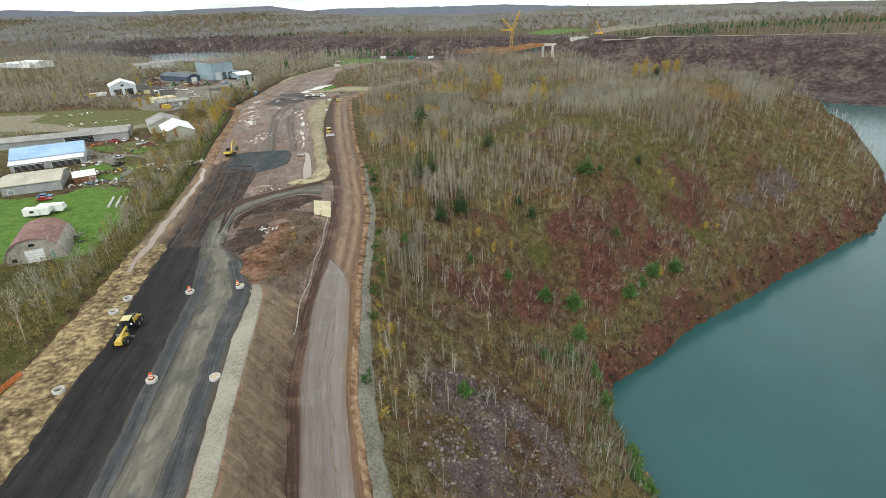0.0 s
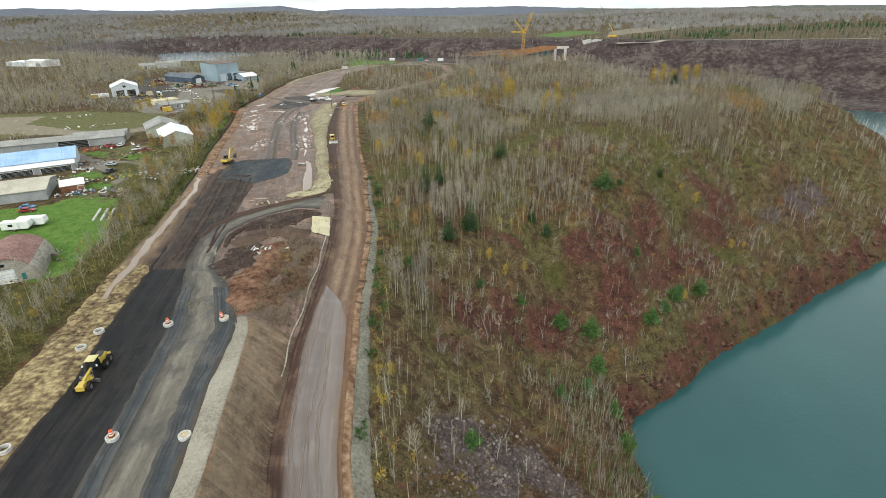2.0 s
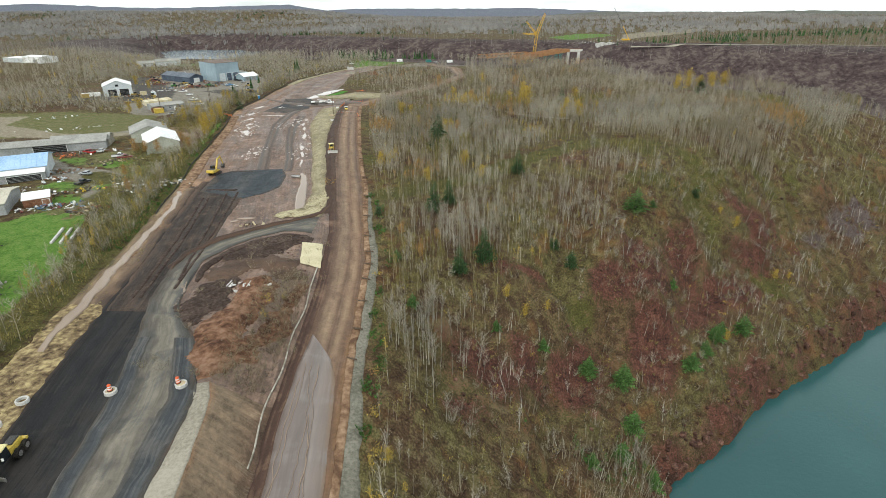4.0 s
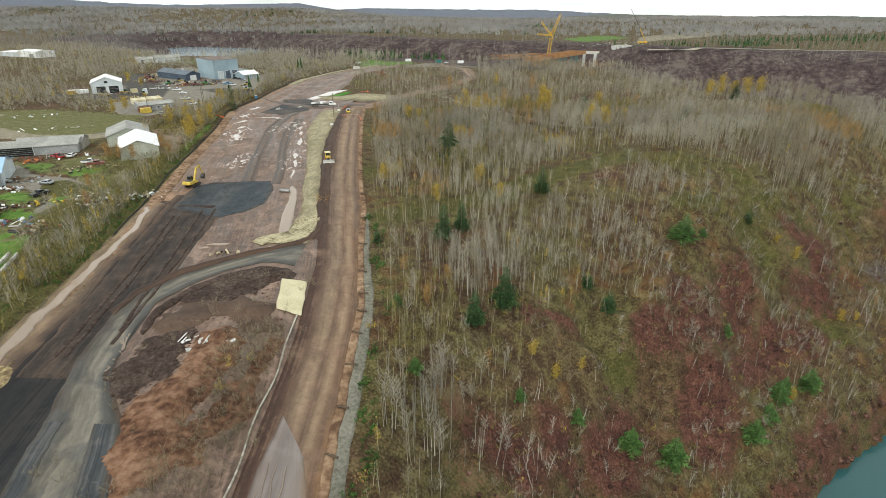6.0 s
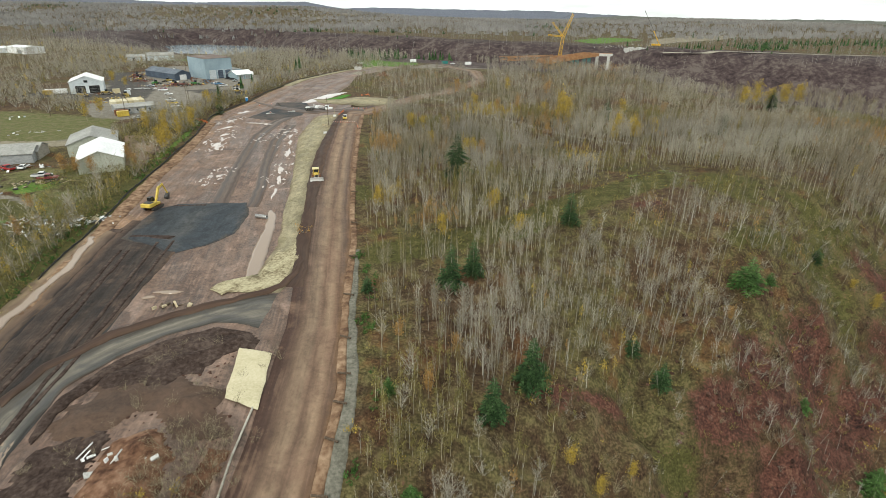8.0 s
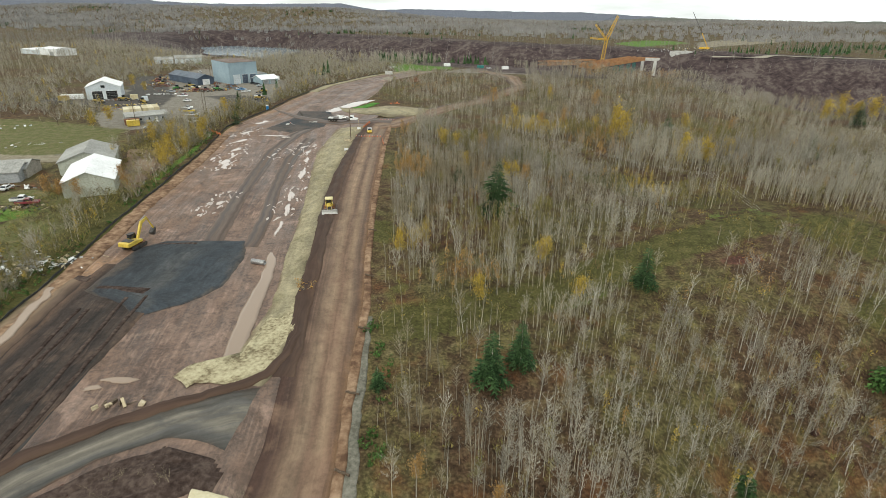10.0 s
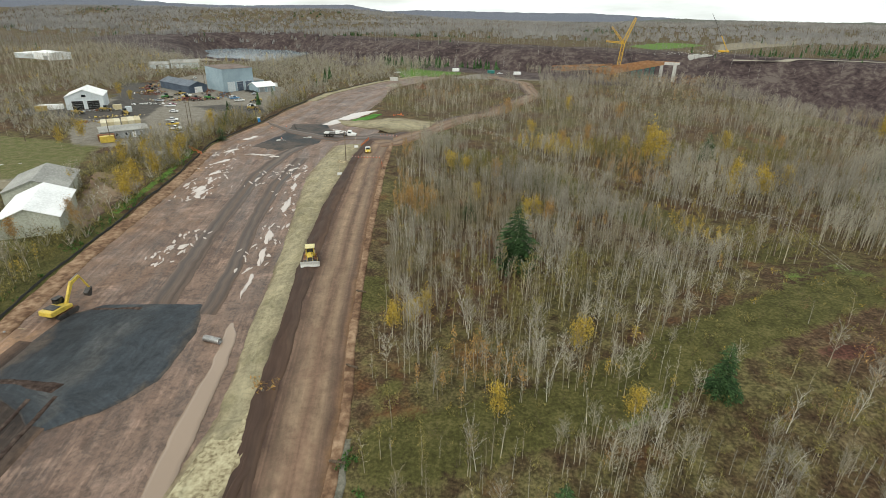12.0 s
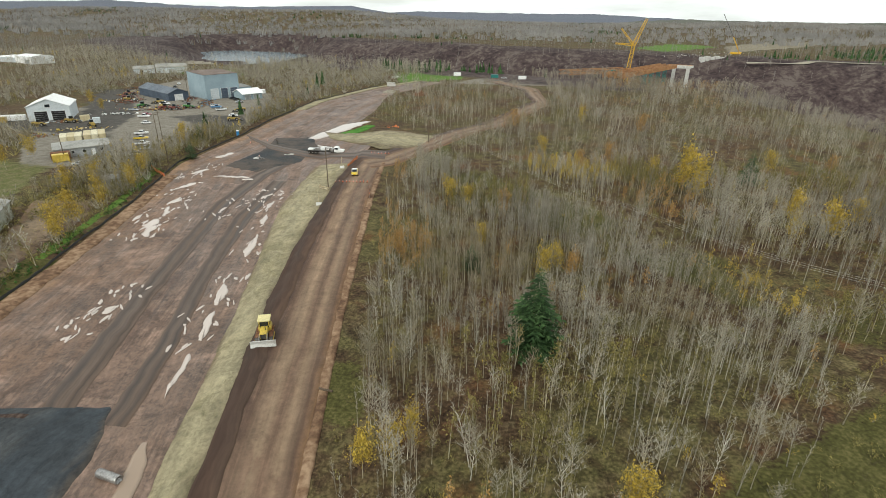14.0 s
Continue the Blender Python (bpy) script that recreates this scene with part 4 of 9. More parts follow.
# standing water; puddles past y 180 carry sky sheen in their colour
sheet("puddle", [(-56.6, 212, -56.0, 212), (-56, 208, -53.8, 208.5), (-53.4, 199, -51.0, 199.2), (-51.7, 187, -48.4, 187.5), (-49.3, 177, -46.0, 177), (-47.6, 170, -43.8, 170.8), (-47, 168.5, -45, 168.5)], M["puddle"], 6, 0.8, 0.13, 0.5, "long pinkish-brown puddle in the ditch beside the straw", "puddle")
sheet("puddle", [(-98.5, 384, -94, 384), (-98, 391, -90.7, 391), (-95.5, 404, -87, 404), (-92.5, 417, -83.5, 417), (-87, 425, -82, 426), (-83, 429, -81.5, 429)], M["puddle_sheen"], 8, 1.2, 0.13, 1.2, "broad puddle beyond the crossing, sky sheen in its pale colour", "puddle")
sheet("grass_patch", [(-88.5, 396, -81, 393.5), (-84, 406, -76.5, 405), (-80, 418, -76, 416)], M["grass_new"], 6, 1.2, 0.2, 0.8, "fresh green grass patch beside the puddle", "grass")
# x, y, length, breadth, heading
PUDDLES = [(-101.3, 280.5, 12, 2.6, 108), (-104.5, 292, 6, 1.5, 110), (-112, 313, 8, 2.2, 75), (-103, 325.6, 11, 2.0, 8), (-96, 324, 4, 1.1, 14), (-71, 273, 14, 1.2, 104), (-66.2, 250.5, 9, 1.2, 103), (-63.2, 239, 8, 1.2, 103), (-60.2, 226, 8, 0.9, 103),
           (-82.8, 308.6, 5, 1.0, 80), (-78.5, 301, 7, 0.9, 100), (-75.5, 290, 8, 0.9, 102), (-83.6, 241.6, 3, 1.3, 60), (-89.9, 295.5, 4, 0.8, 95), (-116, 330, 7, 2.2, 75), (-119, 352, 8, 2.2, 80),
           (-60, 165.4, 6, 1.0, 12), (-63, 163, 3, 0.8, 30), (-89.5, 179, 7, 1.6, 75), (-59, 123, 6, 1.1, 105), (-61.5, 127, 4, 0.8, 110), (-57.5, 117.5, 4, 0.8, 100), (-107, 299, 6, 1.5, 100), (-109, 286, 5, 0.9, 105)]
pick = random.Random(5)
for k in range(210):
    x, y, a, b, h = PUDDLES[pick.choice([0, 0, 1, 2, 5, 6, 7, 9, 9, 10, 11, 12, 12, 13, 14, 22])]
    y += pick.uniform(-10, 10)
    PUDDLES.append((x + pick.uniform(-4.5, 4.5), y, pick.uniform(0.7, 3.0), pick.uniform(0.22, 0.6), 104 + pick.uniform(-30, 30)))
for k, (x, y, long_, broad, heading) in enumerate(PUDDLES):
    c, s = math.cos(radians(heading)), math.sin(radians(heading))
    ring = []
    for a in range(10):
        r = 1 + 0.28 * math.sin(2 * a * 0.628 + k) + pick.uniform(-0.22, 0.22)
        u, v = math.cos(a * 0.628) * long_ / 2 * r, math.sin(a * 0.628) * broad * 0.62 * r
        ring.append((x + u * c - v * s, y + u * s + v * c))
    blot("puddle", ring, M["puddle_sheen" if y > 180 else "puddle"], 0.13, min(0.9, broad * 0.45), "shallow pinkish-brown rain puddle on mud, far ones pale with painted sky sheen", "puddle", 100 + 7 * k)
tagged(new("water", mesh_from("water", [(40, -480, LAKE_Z), (1600, -480, LAKE_Z), (1600, 700, LAKE_Z), (40, 700, LAKE_Z)], [(0, 1, 2, 3)], [M["lake"]])), "dark teal lake water in a flooded mine pit", "lake", kind="structure")
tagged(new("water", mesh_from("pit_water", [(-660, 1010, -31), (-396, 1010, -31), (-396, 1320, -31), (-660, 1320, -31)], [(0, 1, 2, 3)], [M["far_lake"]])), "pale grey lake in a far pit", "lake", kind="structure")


# ---- vegetation ----
M.update({
    "bark_pale": surface("bark_pale", ((0.22, 0.19, 0.135), (0.34, 0.30, 0.222), (0.48, 0.44, 0.35)), 4.0, 0.3, 0.9, 0.0, islands=0.3),
    "bark_white": surface("bark_white", ((0.36, 0.34, 0.29), (0.52, 0.495, 0.435), (0.68, 0.65, 0.58)), 4.0, 0.3, 0.9, 0.0, islands=0.25),
    "bark_warm": surface("bark_warm", ((0.15, 0.132, 0.098), (0.26, 0.23, 0.172), (0.40, 0.36, 0.285)), 4.0, 0.3, 0.9, 0.0, islands=0.35),
    "twig_warm": surface("twig_warm", ((0.115, 0.093, 0.06), (0.205, 0.17, 0.112), (0.33, 0.285, 0.195)), 3.0, 0.05, 0.95, 0.0, islands=0.4),
    "straw_dry": surface("straw_dry", ((0.13, 0.10, 0.04), (0.26, 0.21, 0.10), (0.42, 0.36, 0.20)), 2.0, 0.3, 0.95, 0.0, islands=0.4),
    "bark_gray": surface("bark_gray", ((0.155, 0.142, 0.118), (0.26, 0.24, 0.20), (0.40, 0.372, 0.315)), 4.0, 0.3, 0.9, 0.0, islands=0.35),
    "twig": surface("twig", ((0.155, 0.138, 0.108), (0.265, 0.24, 0.192), (0.41, 0.375, 0.305)), 3.0, 0.05, 0.95, 0.0, islands=0.35),
    "twig_pale": surface("twig_pale", ((0.215, 0.196, 0.158), (0.325, 0.30, 0.247), (0.45, 0.42, 0.352)), 3.0, 0.05, 0.95, 0.0, islands=0.3),
    "twig_olive": surface("twig_olive", ((0.13, 0.112, 0.04), (0.24, 0.205, 0.075), (0.36, 0.305, 0.13)), 3.0, 0.05, 0.95, 0.0, islands=0.4),
    "twig_rust": surface("twig_rust", ((0.13, 0.07, 0.04), (0.21, 0.12, 0.07), (0.30, 0.19, 0.11)), 3.0, 0.05, 0.95, 0.0, islands=0.4),
    "leaf_yellow": surface("leaf_yellow", ((0.22, 0.15, 0.02), (0.36, 0.25, 0.03), (0.50, 0.36, 0.06)), 2.0, 0.3, 0.8, 0.0, islands=0.45),
    "leaf_orange": surface("leaf_orange", ((0.20, 0.105, 0.03), (0.31, 0.175, 0.05), (0.42, 0.26, 0.085)), 2.0, 0.3, 0.8, 0.0, islands=0.45),
    "leaf_olive": surface("leaf_olive", ((0.09, 0.08, 0.025), (0.155, 0.132, 0.045), (0.25, 0.205, 0.07)), 2.0, 0.3, 0.85, 0.0, islands=0.45),
    "needle_dark": surface("needle_dark", ((0.016, 0.037, 0.013), (0.035, 0.070, 0.024), (0.068, 0.115, 0.042)), 2.0, 0.4, 0.85, 0.0, islands=0.5),
    "needle_green": surface("needle_green", ((0.028, 0.06, 0.014), (0.056, 0.112, 0.028), (0.105, 0.175, 0.052)), 2.0, 0.4, 0.85, 0.0, islands=0.5),
    # distant bark, paled in its base colour for haze
    "hazy_bark": surface("hazy_bark", ((0.175, 0.163, 0.147), (0.245, 0.23, 0.21), (0.315, 0.30, 0.275)), 1.0, 0.01, 0.95, 0.0, islands=0.12),
    # brown twigs darkened in colour to supply the shade low in the brush
    "twig_shade": surface("twig_shade", ((0.03, 0.022, 0.015), (0.065, 0.048, 0.032), (0.12, 0.09, 0.06)), 3.0, 0.05, 0.95, 0.0, islands=0.4),
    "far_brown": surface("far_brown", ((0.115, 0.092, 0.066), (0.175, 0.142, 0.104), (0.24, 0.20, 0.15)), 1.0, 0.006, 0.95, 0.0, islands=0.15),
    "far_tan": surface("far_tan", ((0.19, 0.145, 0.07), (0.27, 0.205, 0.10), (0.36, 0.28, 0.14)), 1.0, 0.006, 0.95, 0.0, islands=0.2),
    # distant twigs, cool grey because haze is mixed into the colour
    "hazy_twig": surface("hazy_twig", ((0.175, 0.167, 0.158), (0.245, 0.235, 0.225), (0.32, 0.31, 0.297)), 1.0, 0.006, 0.95, 0.0, islands=0.1),
    "rock_dark": surface("rock_dark", ((0.055, 0.043, 0.042), (0.125, 0.10, 0.096), (0.23, 0.19, 0.18)), 1.5, 0.3, 0.9, 0.6, 0.1, islands=0.4),
    "rock_red": surface("rock_red", ((0.035, 0.019, 0.014), (0.080, 0.042, 0.031), (0.15, 0.085, 0.062)), 1.5, 0.3, 0.9, 0.6, 0.1, islands=0.4),
    "herb_green": surface("herb_green", ((0.025, 0.062, 0.014), (0.052, 0.115, 0.026), (0.10, 0.17, 0.05)), 2.0, 0.3, 0.9, 0.0, islands=0.4),
})
rng = np.random.default_rng(11)


def limb(a, b, r0, r1, sides=3):
    """A tapered limb from a to b; a tip if r1 is 0."""
    a, b = np.array(a, float), np.array(b, float)
    d = (b - a) / max(np.linalg.norm(b - a), 1e-6)
    u = np.cross(d, (0.31, 0.87, 0.38))
    u /= np.linalg.norm(u)
    w = np.cross(d, u)
    ang = np.arange(sides) * 2 * math.pi / sides
    ring = np.cos(ang)[:, None] * u + np.sin(ang)[:, None] * w
    i, j = np.arange(sides), (np.arange(sides) + 1) % sides
    if r1 <= 0:
        return np.vstack([a + ring * r0, b]), np.stack([i, j, np.full(sides, sides)], -1)
    return np.vstack([a + ring * r0, b + ring * r1]), np.concatenate([np.stack([i, j, sides + j], -1), np.stack([i, sides + j, sides + i], -1)])


def sliver(a, b, w):
    """A thin blade, widest at a."""
    a, b = np.array(a, float), np.array(b, float)
    side = np.cross(b - a, rng.normal(size=3))
    side *= w / 2 / max(np.linalg.norm(side), 1e-6)
    return np.array([a - side, a + side, b]), np.array([[0, 1, 2]])


def leaf(c, s):
    p = c + rng.normal(size=(3, 3)) * s * 0.62
    return p, np.array([[0, 1, 2]])


def gather(parts):
    """Join (verts, tris, material) pieces."""
    v, f, k, n = [], [], [], 0
    for pv, pf, pm in parts:
        v.append(pv)
        f.append(pf + n)
        k.append(np.full(len(pf), pm))
        n += len(pv)
    return np.concatenate(v), np.concatenate(f), np.concatenate(k)


def bare_tree(h, spread, branches, twigs, lean=0.05, low=0.35, leaves=0, leaf_size=0.32, thick=1.0, width=0.035, up=0.75):
    """Trunk and crown of a leafless (or thin-leaved) broadleaf tree. Material slots: 0 bark, 1 twigs, 2 leaves."""
    trunk, crown = [], []
    p, d, nodes = np.zeros(3), np.array([rng.normal() * lean, rng.normal() * lean, 1.0]), []
    r = 0.0085 * h * thick
    steps = 4
    for s in range(steps):
        q = p + d / np.linalg.norm(d) * h / steps
        r1 = r * (0.72 if s < steps - 1 else 0.2)
        trunk.append((*limb(p, q, r, r1, 4), 0))
        nodes.append((p, q, r))
        p, r = q, r1
        d = d + np.array([rng.normal(), rng.normal(), 0]) * 0.035
    for b in range(branches):
        t = low + (1 - low) * (b + rng.random()) / branches
        s = min(int(t * steps), steps - 1)
        a = nodes[s][0] + (nodes[s][1] - nodes[s][0]) * (t * steps - s)
        ang = b * 2.4 + rng.random()
        size = spread * (0.45 + 0.75 * rng.random()) * (1.15 - 0.75 * abs(t - 0.6))
        tip = a + np.array([math.cos(ang) * size, math.sin(ang) * size, size * up * (0.7 + 0.8 * rng.random())])
        crown.append((*limb(a, tip, max(0.034, nodes[s][2] * 0.42), 0, 3), 0) if width < 0.1 else (*sliver(a, tip, width), 0))
        for k in range(twigs):
            g = a + (tip - a) * (0.25 + 0.75 * rng.random())
            e = g + np.array([rng.normal() * 0.38, rng.normal() * 0.38, 0.3 + 0.6 * rng.random()]) * size * 0.6
            crown.append((*sliver(g, e, width), 1))
        for k in range(leaves):
            g = a + (tip - a) * (0.3 + 0.8 * rng.random()) + rng.normal(size=3) * 0.42 * size
            crown.append((*leaf(g, leaf_size), 2))
    return gather(trunk), gather(crown)


def bush(h, stems, twigs, leaves=0, leaf_size=0.22, width=0.03):
    parts = []
    for s in range(stems):
        ang, out = rng.random() * 6.283, 0.25 + 0.5 * rng.random()
        tip = np.array([math.cos(ang) * out * h, math.sin(ang) * out * h, h * (0.6 + 0.4 * rng.random())])
        parts.append((*sliver((tip[0] * 0.1, tip[1] * 0.1, 0), tip, width * 1.6), 0))
        for k in range(twigs):
            g = tip * (0.3 + 0.7 * rng.random())
            parts.append((*sliver(g, g + rng.normal(size=3) * 0.2 * h + np.array([0, 0, 0.18 * h]), width), 1))
        for k in range(leaves):
            parts.append((*leaf(tip * (0.35 + 0.65 * rng.random()) + rng.normal(size=3) * 0.12 * h, leaf_size), 2))
    return gather(parts)


def conifer(h, radius, tiers, arms, droop=0.35, base=0.12):
    """Trunk and crown of a spruce or pine: whorls of drooping, needled boughs. Slots: 0 bark, 1 needles."""
    trunk = gather([(*limb((0, 0, 0), (0, 0, h * 0.55), 0.013 * h, 0.008 * h, 6), 0), (*limb((0, 0, h * 0.55), (0, 0, h), 0.008 * h, 0, 6), 0)])
    parts = []
    for t in range(tiers):
        k = t / (tiers - 1)
        z = h * (base + (1 - base) * k ** 0.92)
        reach = radius * ((1 - k) ** 0.8 + 0.05) * (0.8 + 0.35 * rng.random())
        for a in range(max(4, int(arms * (1 - 0.5 * k)))):
            ang = a * 6.283 / arms / (1 - 0.5 * k) + t * 1.1 + rng.normal() * 0.25
            L = reach * (0.7 + 0.5 * rng.random())
            d = np.array([math.cos(ang), math.sin(ang), 0])
            s = np.array([-d[1], d[0], 0])
            root, tip = np.array([0, 0, z]), d * L + np.array([0, 0, z - droop * L * (0.6 + 0.8 * rng.random())])
            mid = (root + tip) / 2 + np.array([0, 0, 0.09 * L])
            for q, w in ((0.35, 0.30), (0.6, 0.34), (0.82, 0.26), (1.0, 0.12)):
                g = root * (1 - q) ** 2 + 2 * mid * q * (1 - q) + tip * q * q
                for sgn in (-1, 1):
                    e = g + s * sgn * L * w * (0.8 + 0.5 * rng.random()) + d * L * 0.16 - np.array([0, 0, 0.07 * L])
                    b0 = g - d * L * 0.17
                    parts.append((np.array([b0, g + d * L * 0.08, e]), np.array([[0, 1, 2]]), 1))
            parts.append((np.array([root + s * 0.04 * L, root - s * 0.04 * L, tip]), np.array([[0, 1, 2]]), 1))
    return trunk, gather(parts)


def scatter(name, templates, spots, mats, label, category, size=(0.8, 1.2), tilt=0.05, kind="stuff"):
    """Many small plants or stones as one object. spots: x, y and maybe a size; templates: (verts, tris, slots)."""
    if len(spots) == 0:
        return None
    spots = np.asarray(spots, float)
    z = height(spots[:, 0], spots[:, 1])
    which = rng.integers(0, len(templates), len(spots))
    V, F, K, n = [], [], [], 0
    for t, (tv, tf, tk) in enumerate(templates):
        pick = np.flatnonzero(which == t)
        if len(pick) == 0:
            continue
        yaw, s = rng.random(len(pick)) * 6.283, rng.uniform(*size, len(pick))
        s = s * spots[pick, 2] if spots.shape[1] > 2 else s
        c, w = np.cos(yaw), np.sin(yaw)
        lx, ly = rng.normal(size=len(pick)) * tilt, rng.normal(size=len(pick)) * tilt
        x, y, h = tv[None, :, 0] * s[:, None], tv[None, :, 1] * s[:, None], tv[None, :, 2] * s[:, None]
        px = x * c[:, None] - y * w[:, None] + h * lx[:, None] + spots[pick, 0][:, None]
        py = x * w[:, None] + y * c[:, None] + h * ly[:, None] + spots[pick, 1][:, None]
        pz = h + (z[pick] - 0.08)[:, None]
        V.append(np.stack([px, py, pz], -1).reshape(-1, 3))
        F.append((tf[None] + (np.arange(len(pick)) * len(tv))[:, None, None] + n).reshape(-1, 3))
        K.append(np.tile(tk, len(pick)))
        n += len(pick) * len(tv)
    me = mesh_from(name, np.concatenate(V), np.concatenate(F), mats, np.concatenate(K), smooth=False)
    return tagged(new(name, me), label, category, kind=kind)


def spots_in(x0, x1, y0, y1, cell, keep):
    """Jittered points; keep(x, y) gives the share that stays."""
    gxs, gys = np.meshgrid(np.arange(x0, x1, cell), np.arange(y0, y1, cell))
    x = (gxs + rng.uniform(-0.5, 0.5, gxs.shape) * cell * 1.3).ravel()
    y = (gys + rng.uniform(-0.5, 0.5, gys.shape) * cell * 1.3).ravel()
    ok = rng.random(len(x)) < keep(x, y)
    return np.stack([x[ok], y[ok]], -1)


CORRIDOR = [(-44, 364), (-37, 351), (-9.5, 319), (14, 292), (33, 269), (52, 250), (72, 231), (109, 190), (150, 150)]
GLADE = [(-32, 213), (-27, 198), (-17, 190), (-7, 191), (7, 195), (23, 207), (43, 224), (54, 229), (80, 236)]


CLEARING = [(23, 203), (36, 201), (62, 214), (76, 232), (62, 247), (38, 243), (27, 222)]


OPEN_BROW = [(50, 199), (62, 197), (76, 197), (96, 202), (112, 214), (98, 226), (82, 226), (66, 220)]
THICKET = [(17, 113), (30, 114), (46, 121), (49, 100), (48, 72), (38, 66), (29, 82), (24, 98)]


def shore_d(x, y):
    d = far_from(x, y, LAKE + LAKE[:1])
    return np.where(within(x, y, LAKE), -d, d)


def grove(x, y, size=21.0, seed=301):
    """Aspen stands: three random numbers of the stand that a point lies in, and how far it lies from the stand's rim."""
    wx, wy = x + 5 * fbm(x, y, 16, 2, seed), y + 5 * fbm(x, y, 16, 2, seed + 3)
    ix, iy = np.floor(wx / size), np.floor(wy / size)
    d1, d2 = np.full(np.shape(x), 1e9), np.full(np.shape(x), 1e9)
    cx, cy = np.zeros(np.shape(x)), np.zeros(np.shape(x))
    for i in (-1, 0, 1):
        for j in (-1, 0, 1):
            px, py = (ix + i + 0.1 + 0.8 * lattice(ix + i, iy + j, seed)) * size, (iy + j + 0.1 + 0.8 * lattice(ix + i, iy + j, seed + 1)) * size
            d = np.hypot(wx - px, wy - py)
            nearer = d < d1
            d2 = np.where(nearer, d1, np.minimum(d2, d))
            cx, cy, d1 = np.where(nearer, ix + i, cx), np.where(nearer, iy + j, cy), np.where(nearer, d, d1)
    return lattice(cx, cy, seed + 5), lattice(cx, cy, seed + 7), lattice(cx, cy, seed + 9), (d2 - d1) / size


# little open lanes on the near side of the evergreens
EVERGREENS = [(-6.3, 236), (7.8, 147), (1.4, 138.3), (-5.8, 170.3), (-1.5, 174.5), (21.5, 198), (56, 178), (86, 203.5), (34.7, 134.5), (44, 134.2), (66, 144), (72, 150)]


def hill_wood(x, y):
    """Share of trees on the hill east of the haul road."""
    s = shore_d(x, y)
    top = ease(44, 56, s + 5 * fbm(x, y, 14, 2, 90) - 9 * ease(110, 140, x) - 8 * ease(40, 25, x) * ease(135, 115, y) + 9 * ease(22, 8, np.hypot(x - 52, y - 158)))
    d = 0.95 * top + (1 - top) * (0.10 + 0.16 * ease(0.0, 0.5, fbm(x, y, 18, 2, 91)))
    d = np.maximum.reduce([d, 0.55 * into(x, y, THICKET, 5), 0.5 * ease(13, 20, s) * ease(42, 30, s) * ease(118, 130, x) * ease(-0.3, 0.3, fbm(x, y, 12, 2, 92))])
    d = d * np.where(s < 4, 0, 1) * ease(3.5, 9, x - haul_right(y))
    d = d * (1 - 0.85 * ease(9, 4, far_from(x, y, CORRIDOR))) * (1 - 0.9 * ease(6.5, 3, far_from(x, y, GLADE[2:])))
    for ex, ey in EVERGREENS:
        d = d * ease(1.6, 3.4, far_from(x, y, [(ex, ey + 2), (ex * 0.96, ey - 9)]))
    d = d * (1 - 0.94 * into(x, y, CLEARING, 5)) * (1 - 0.3 * into(x, y, [(-27, 196), (-14, 196), (-8, 216), (-16, 228), (-30, 214)], 4))
    _, thick, _, rim = grove(x, y)
    d = d * (0.3 + 0.7 * ease(0.08, 0.45, thick)) * (0.14 + 0.86 * ease(0.0, 0.14, rim))
    d = d * (1 - 0.72 * into(x, y, SCREE, 3)) * (1 - 0.8 * into(x, y, OPEN_BROW, 5))
    track = far_from(x, y, [(-56, 345), (-44, 369), (-24, 416), (5, 497), (-1, 561), (-28, 608)])
    return d * ease(4.5, 8, track) * (far_from(x, y, [(-140, 600), (40, 600)]) > 22)


def stem(h, twigs, width=0.034, leaves=0, low=0.3, spread=0.8):
    """A thin pole of a young aspen with fine upright twigs. Slots as in bare_tree."""
    lean = rng.normal(size=2) * 0.03 * h
    top, mid_ = np.array([lean[0], lean[1], h]), np.array([lean[0] * 0.3 + rng.normal() * 0.08, lean[1] * 0.3, h * 0.5])
    trunk = gather([(*limb((0, 0, 0), mid_, 0.0095 * h, 0.0065 * h, 3), 0), (*limb(mid_, top, 0.0065 * h, 0, 3), 0)])
    crown = []
    for k in range(twigs):
        t = low + (1 - low) * rng.random() ** 0.8
        a = (mid_ * (t / 0.5) if t < 0.5 else mid_ + (top - mid_) * (t - 0.5) / 0.5)
        ang, out = rng.random() * 6.283, spread * (0.3 + 0.8 * rng.random()) * (1.15 - t * 0.7)
        e = a + np.array([math.cos(ang) * out, math.sin(ang) * out, out * (1.1 + 1.2 * rng.random())])
        crown.append((*sliver(a, e, width * 1.35), 1))
        for _ in range(2):
            g = a + (e - a) * (0.3 + 0.6 * rng.random())
            crown.append((*sliver(g, g + np.array([rng.normal() * 0.3, rng.normal() * 0.3, 0.25 + 0.5 * rng.random()]) * out * 1.1, width), 1))
        for _ in range(leaves):
            crown.append((*leaf(a + (e - a) * (0.4 + 0.7 * rng.random()) + rng.normal(size=3) * 0.25, 0.2), 2))
    return trunk, gather(crown)


STEM = [stem(6.5 + 3 * rng.random(), 24, width=0.05, spread=0.8) for _ in range(9)]
STEM_LEAFY = [stem(5.0 + 2.5 * rng.random(), 16, leaves=8, low=0.2, spread=0.9) for _ in range(6)]
ASPEN = [bare_tree(8.8 + 2.2 * rng.random(), 1.5, 26, 14, 0.03, 0.42, width=0.046, up=1.15) for _ in range(7)]
ASPEN_PALE = [bare_tree(8.0 + 2 * rng.random(), 1.75, 24, 14, 0.04, 0.4, width=0.045, up=1.05, thick=1.2) for _ in range(5)]
BIRCH = [bare_tree(7.0 + 2 * rng.random(), 1.75, 16, 8, 0.08, 0.25, up=1.25, width=0.05, thick=1.2) for _ in range(5)]
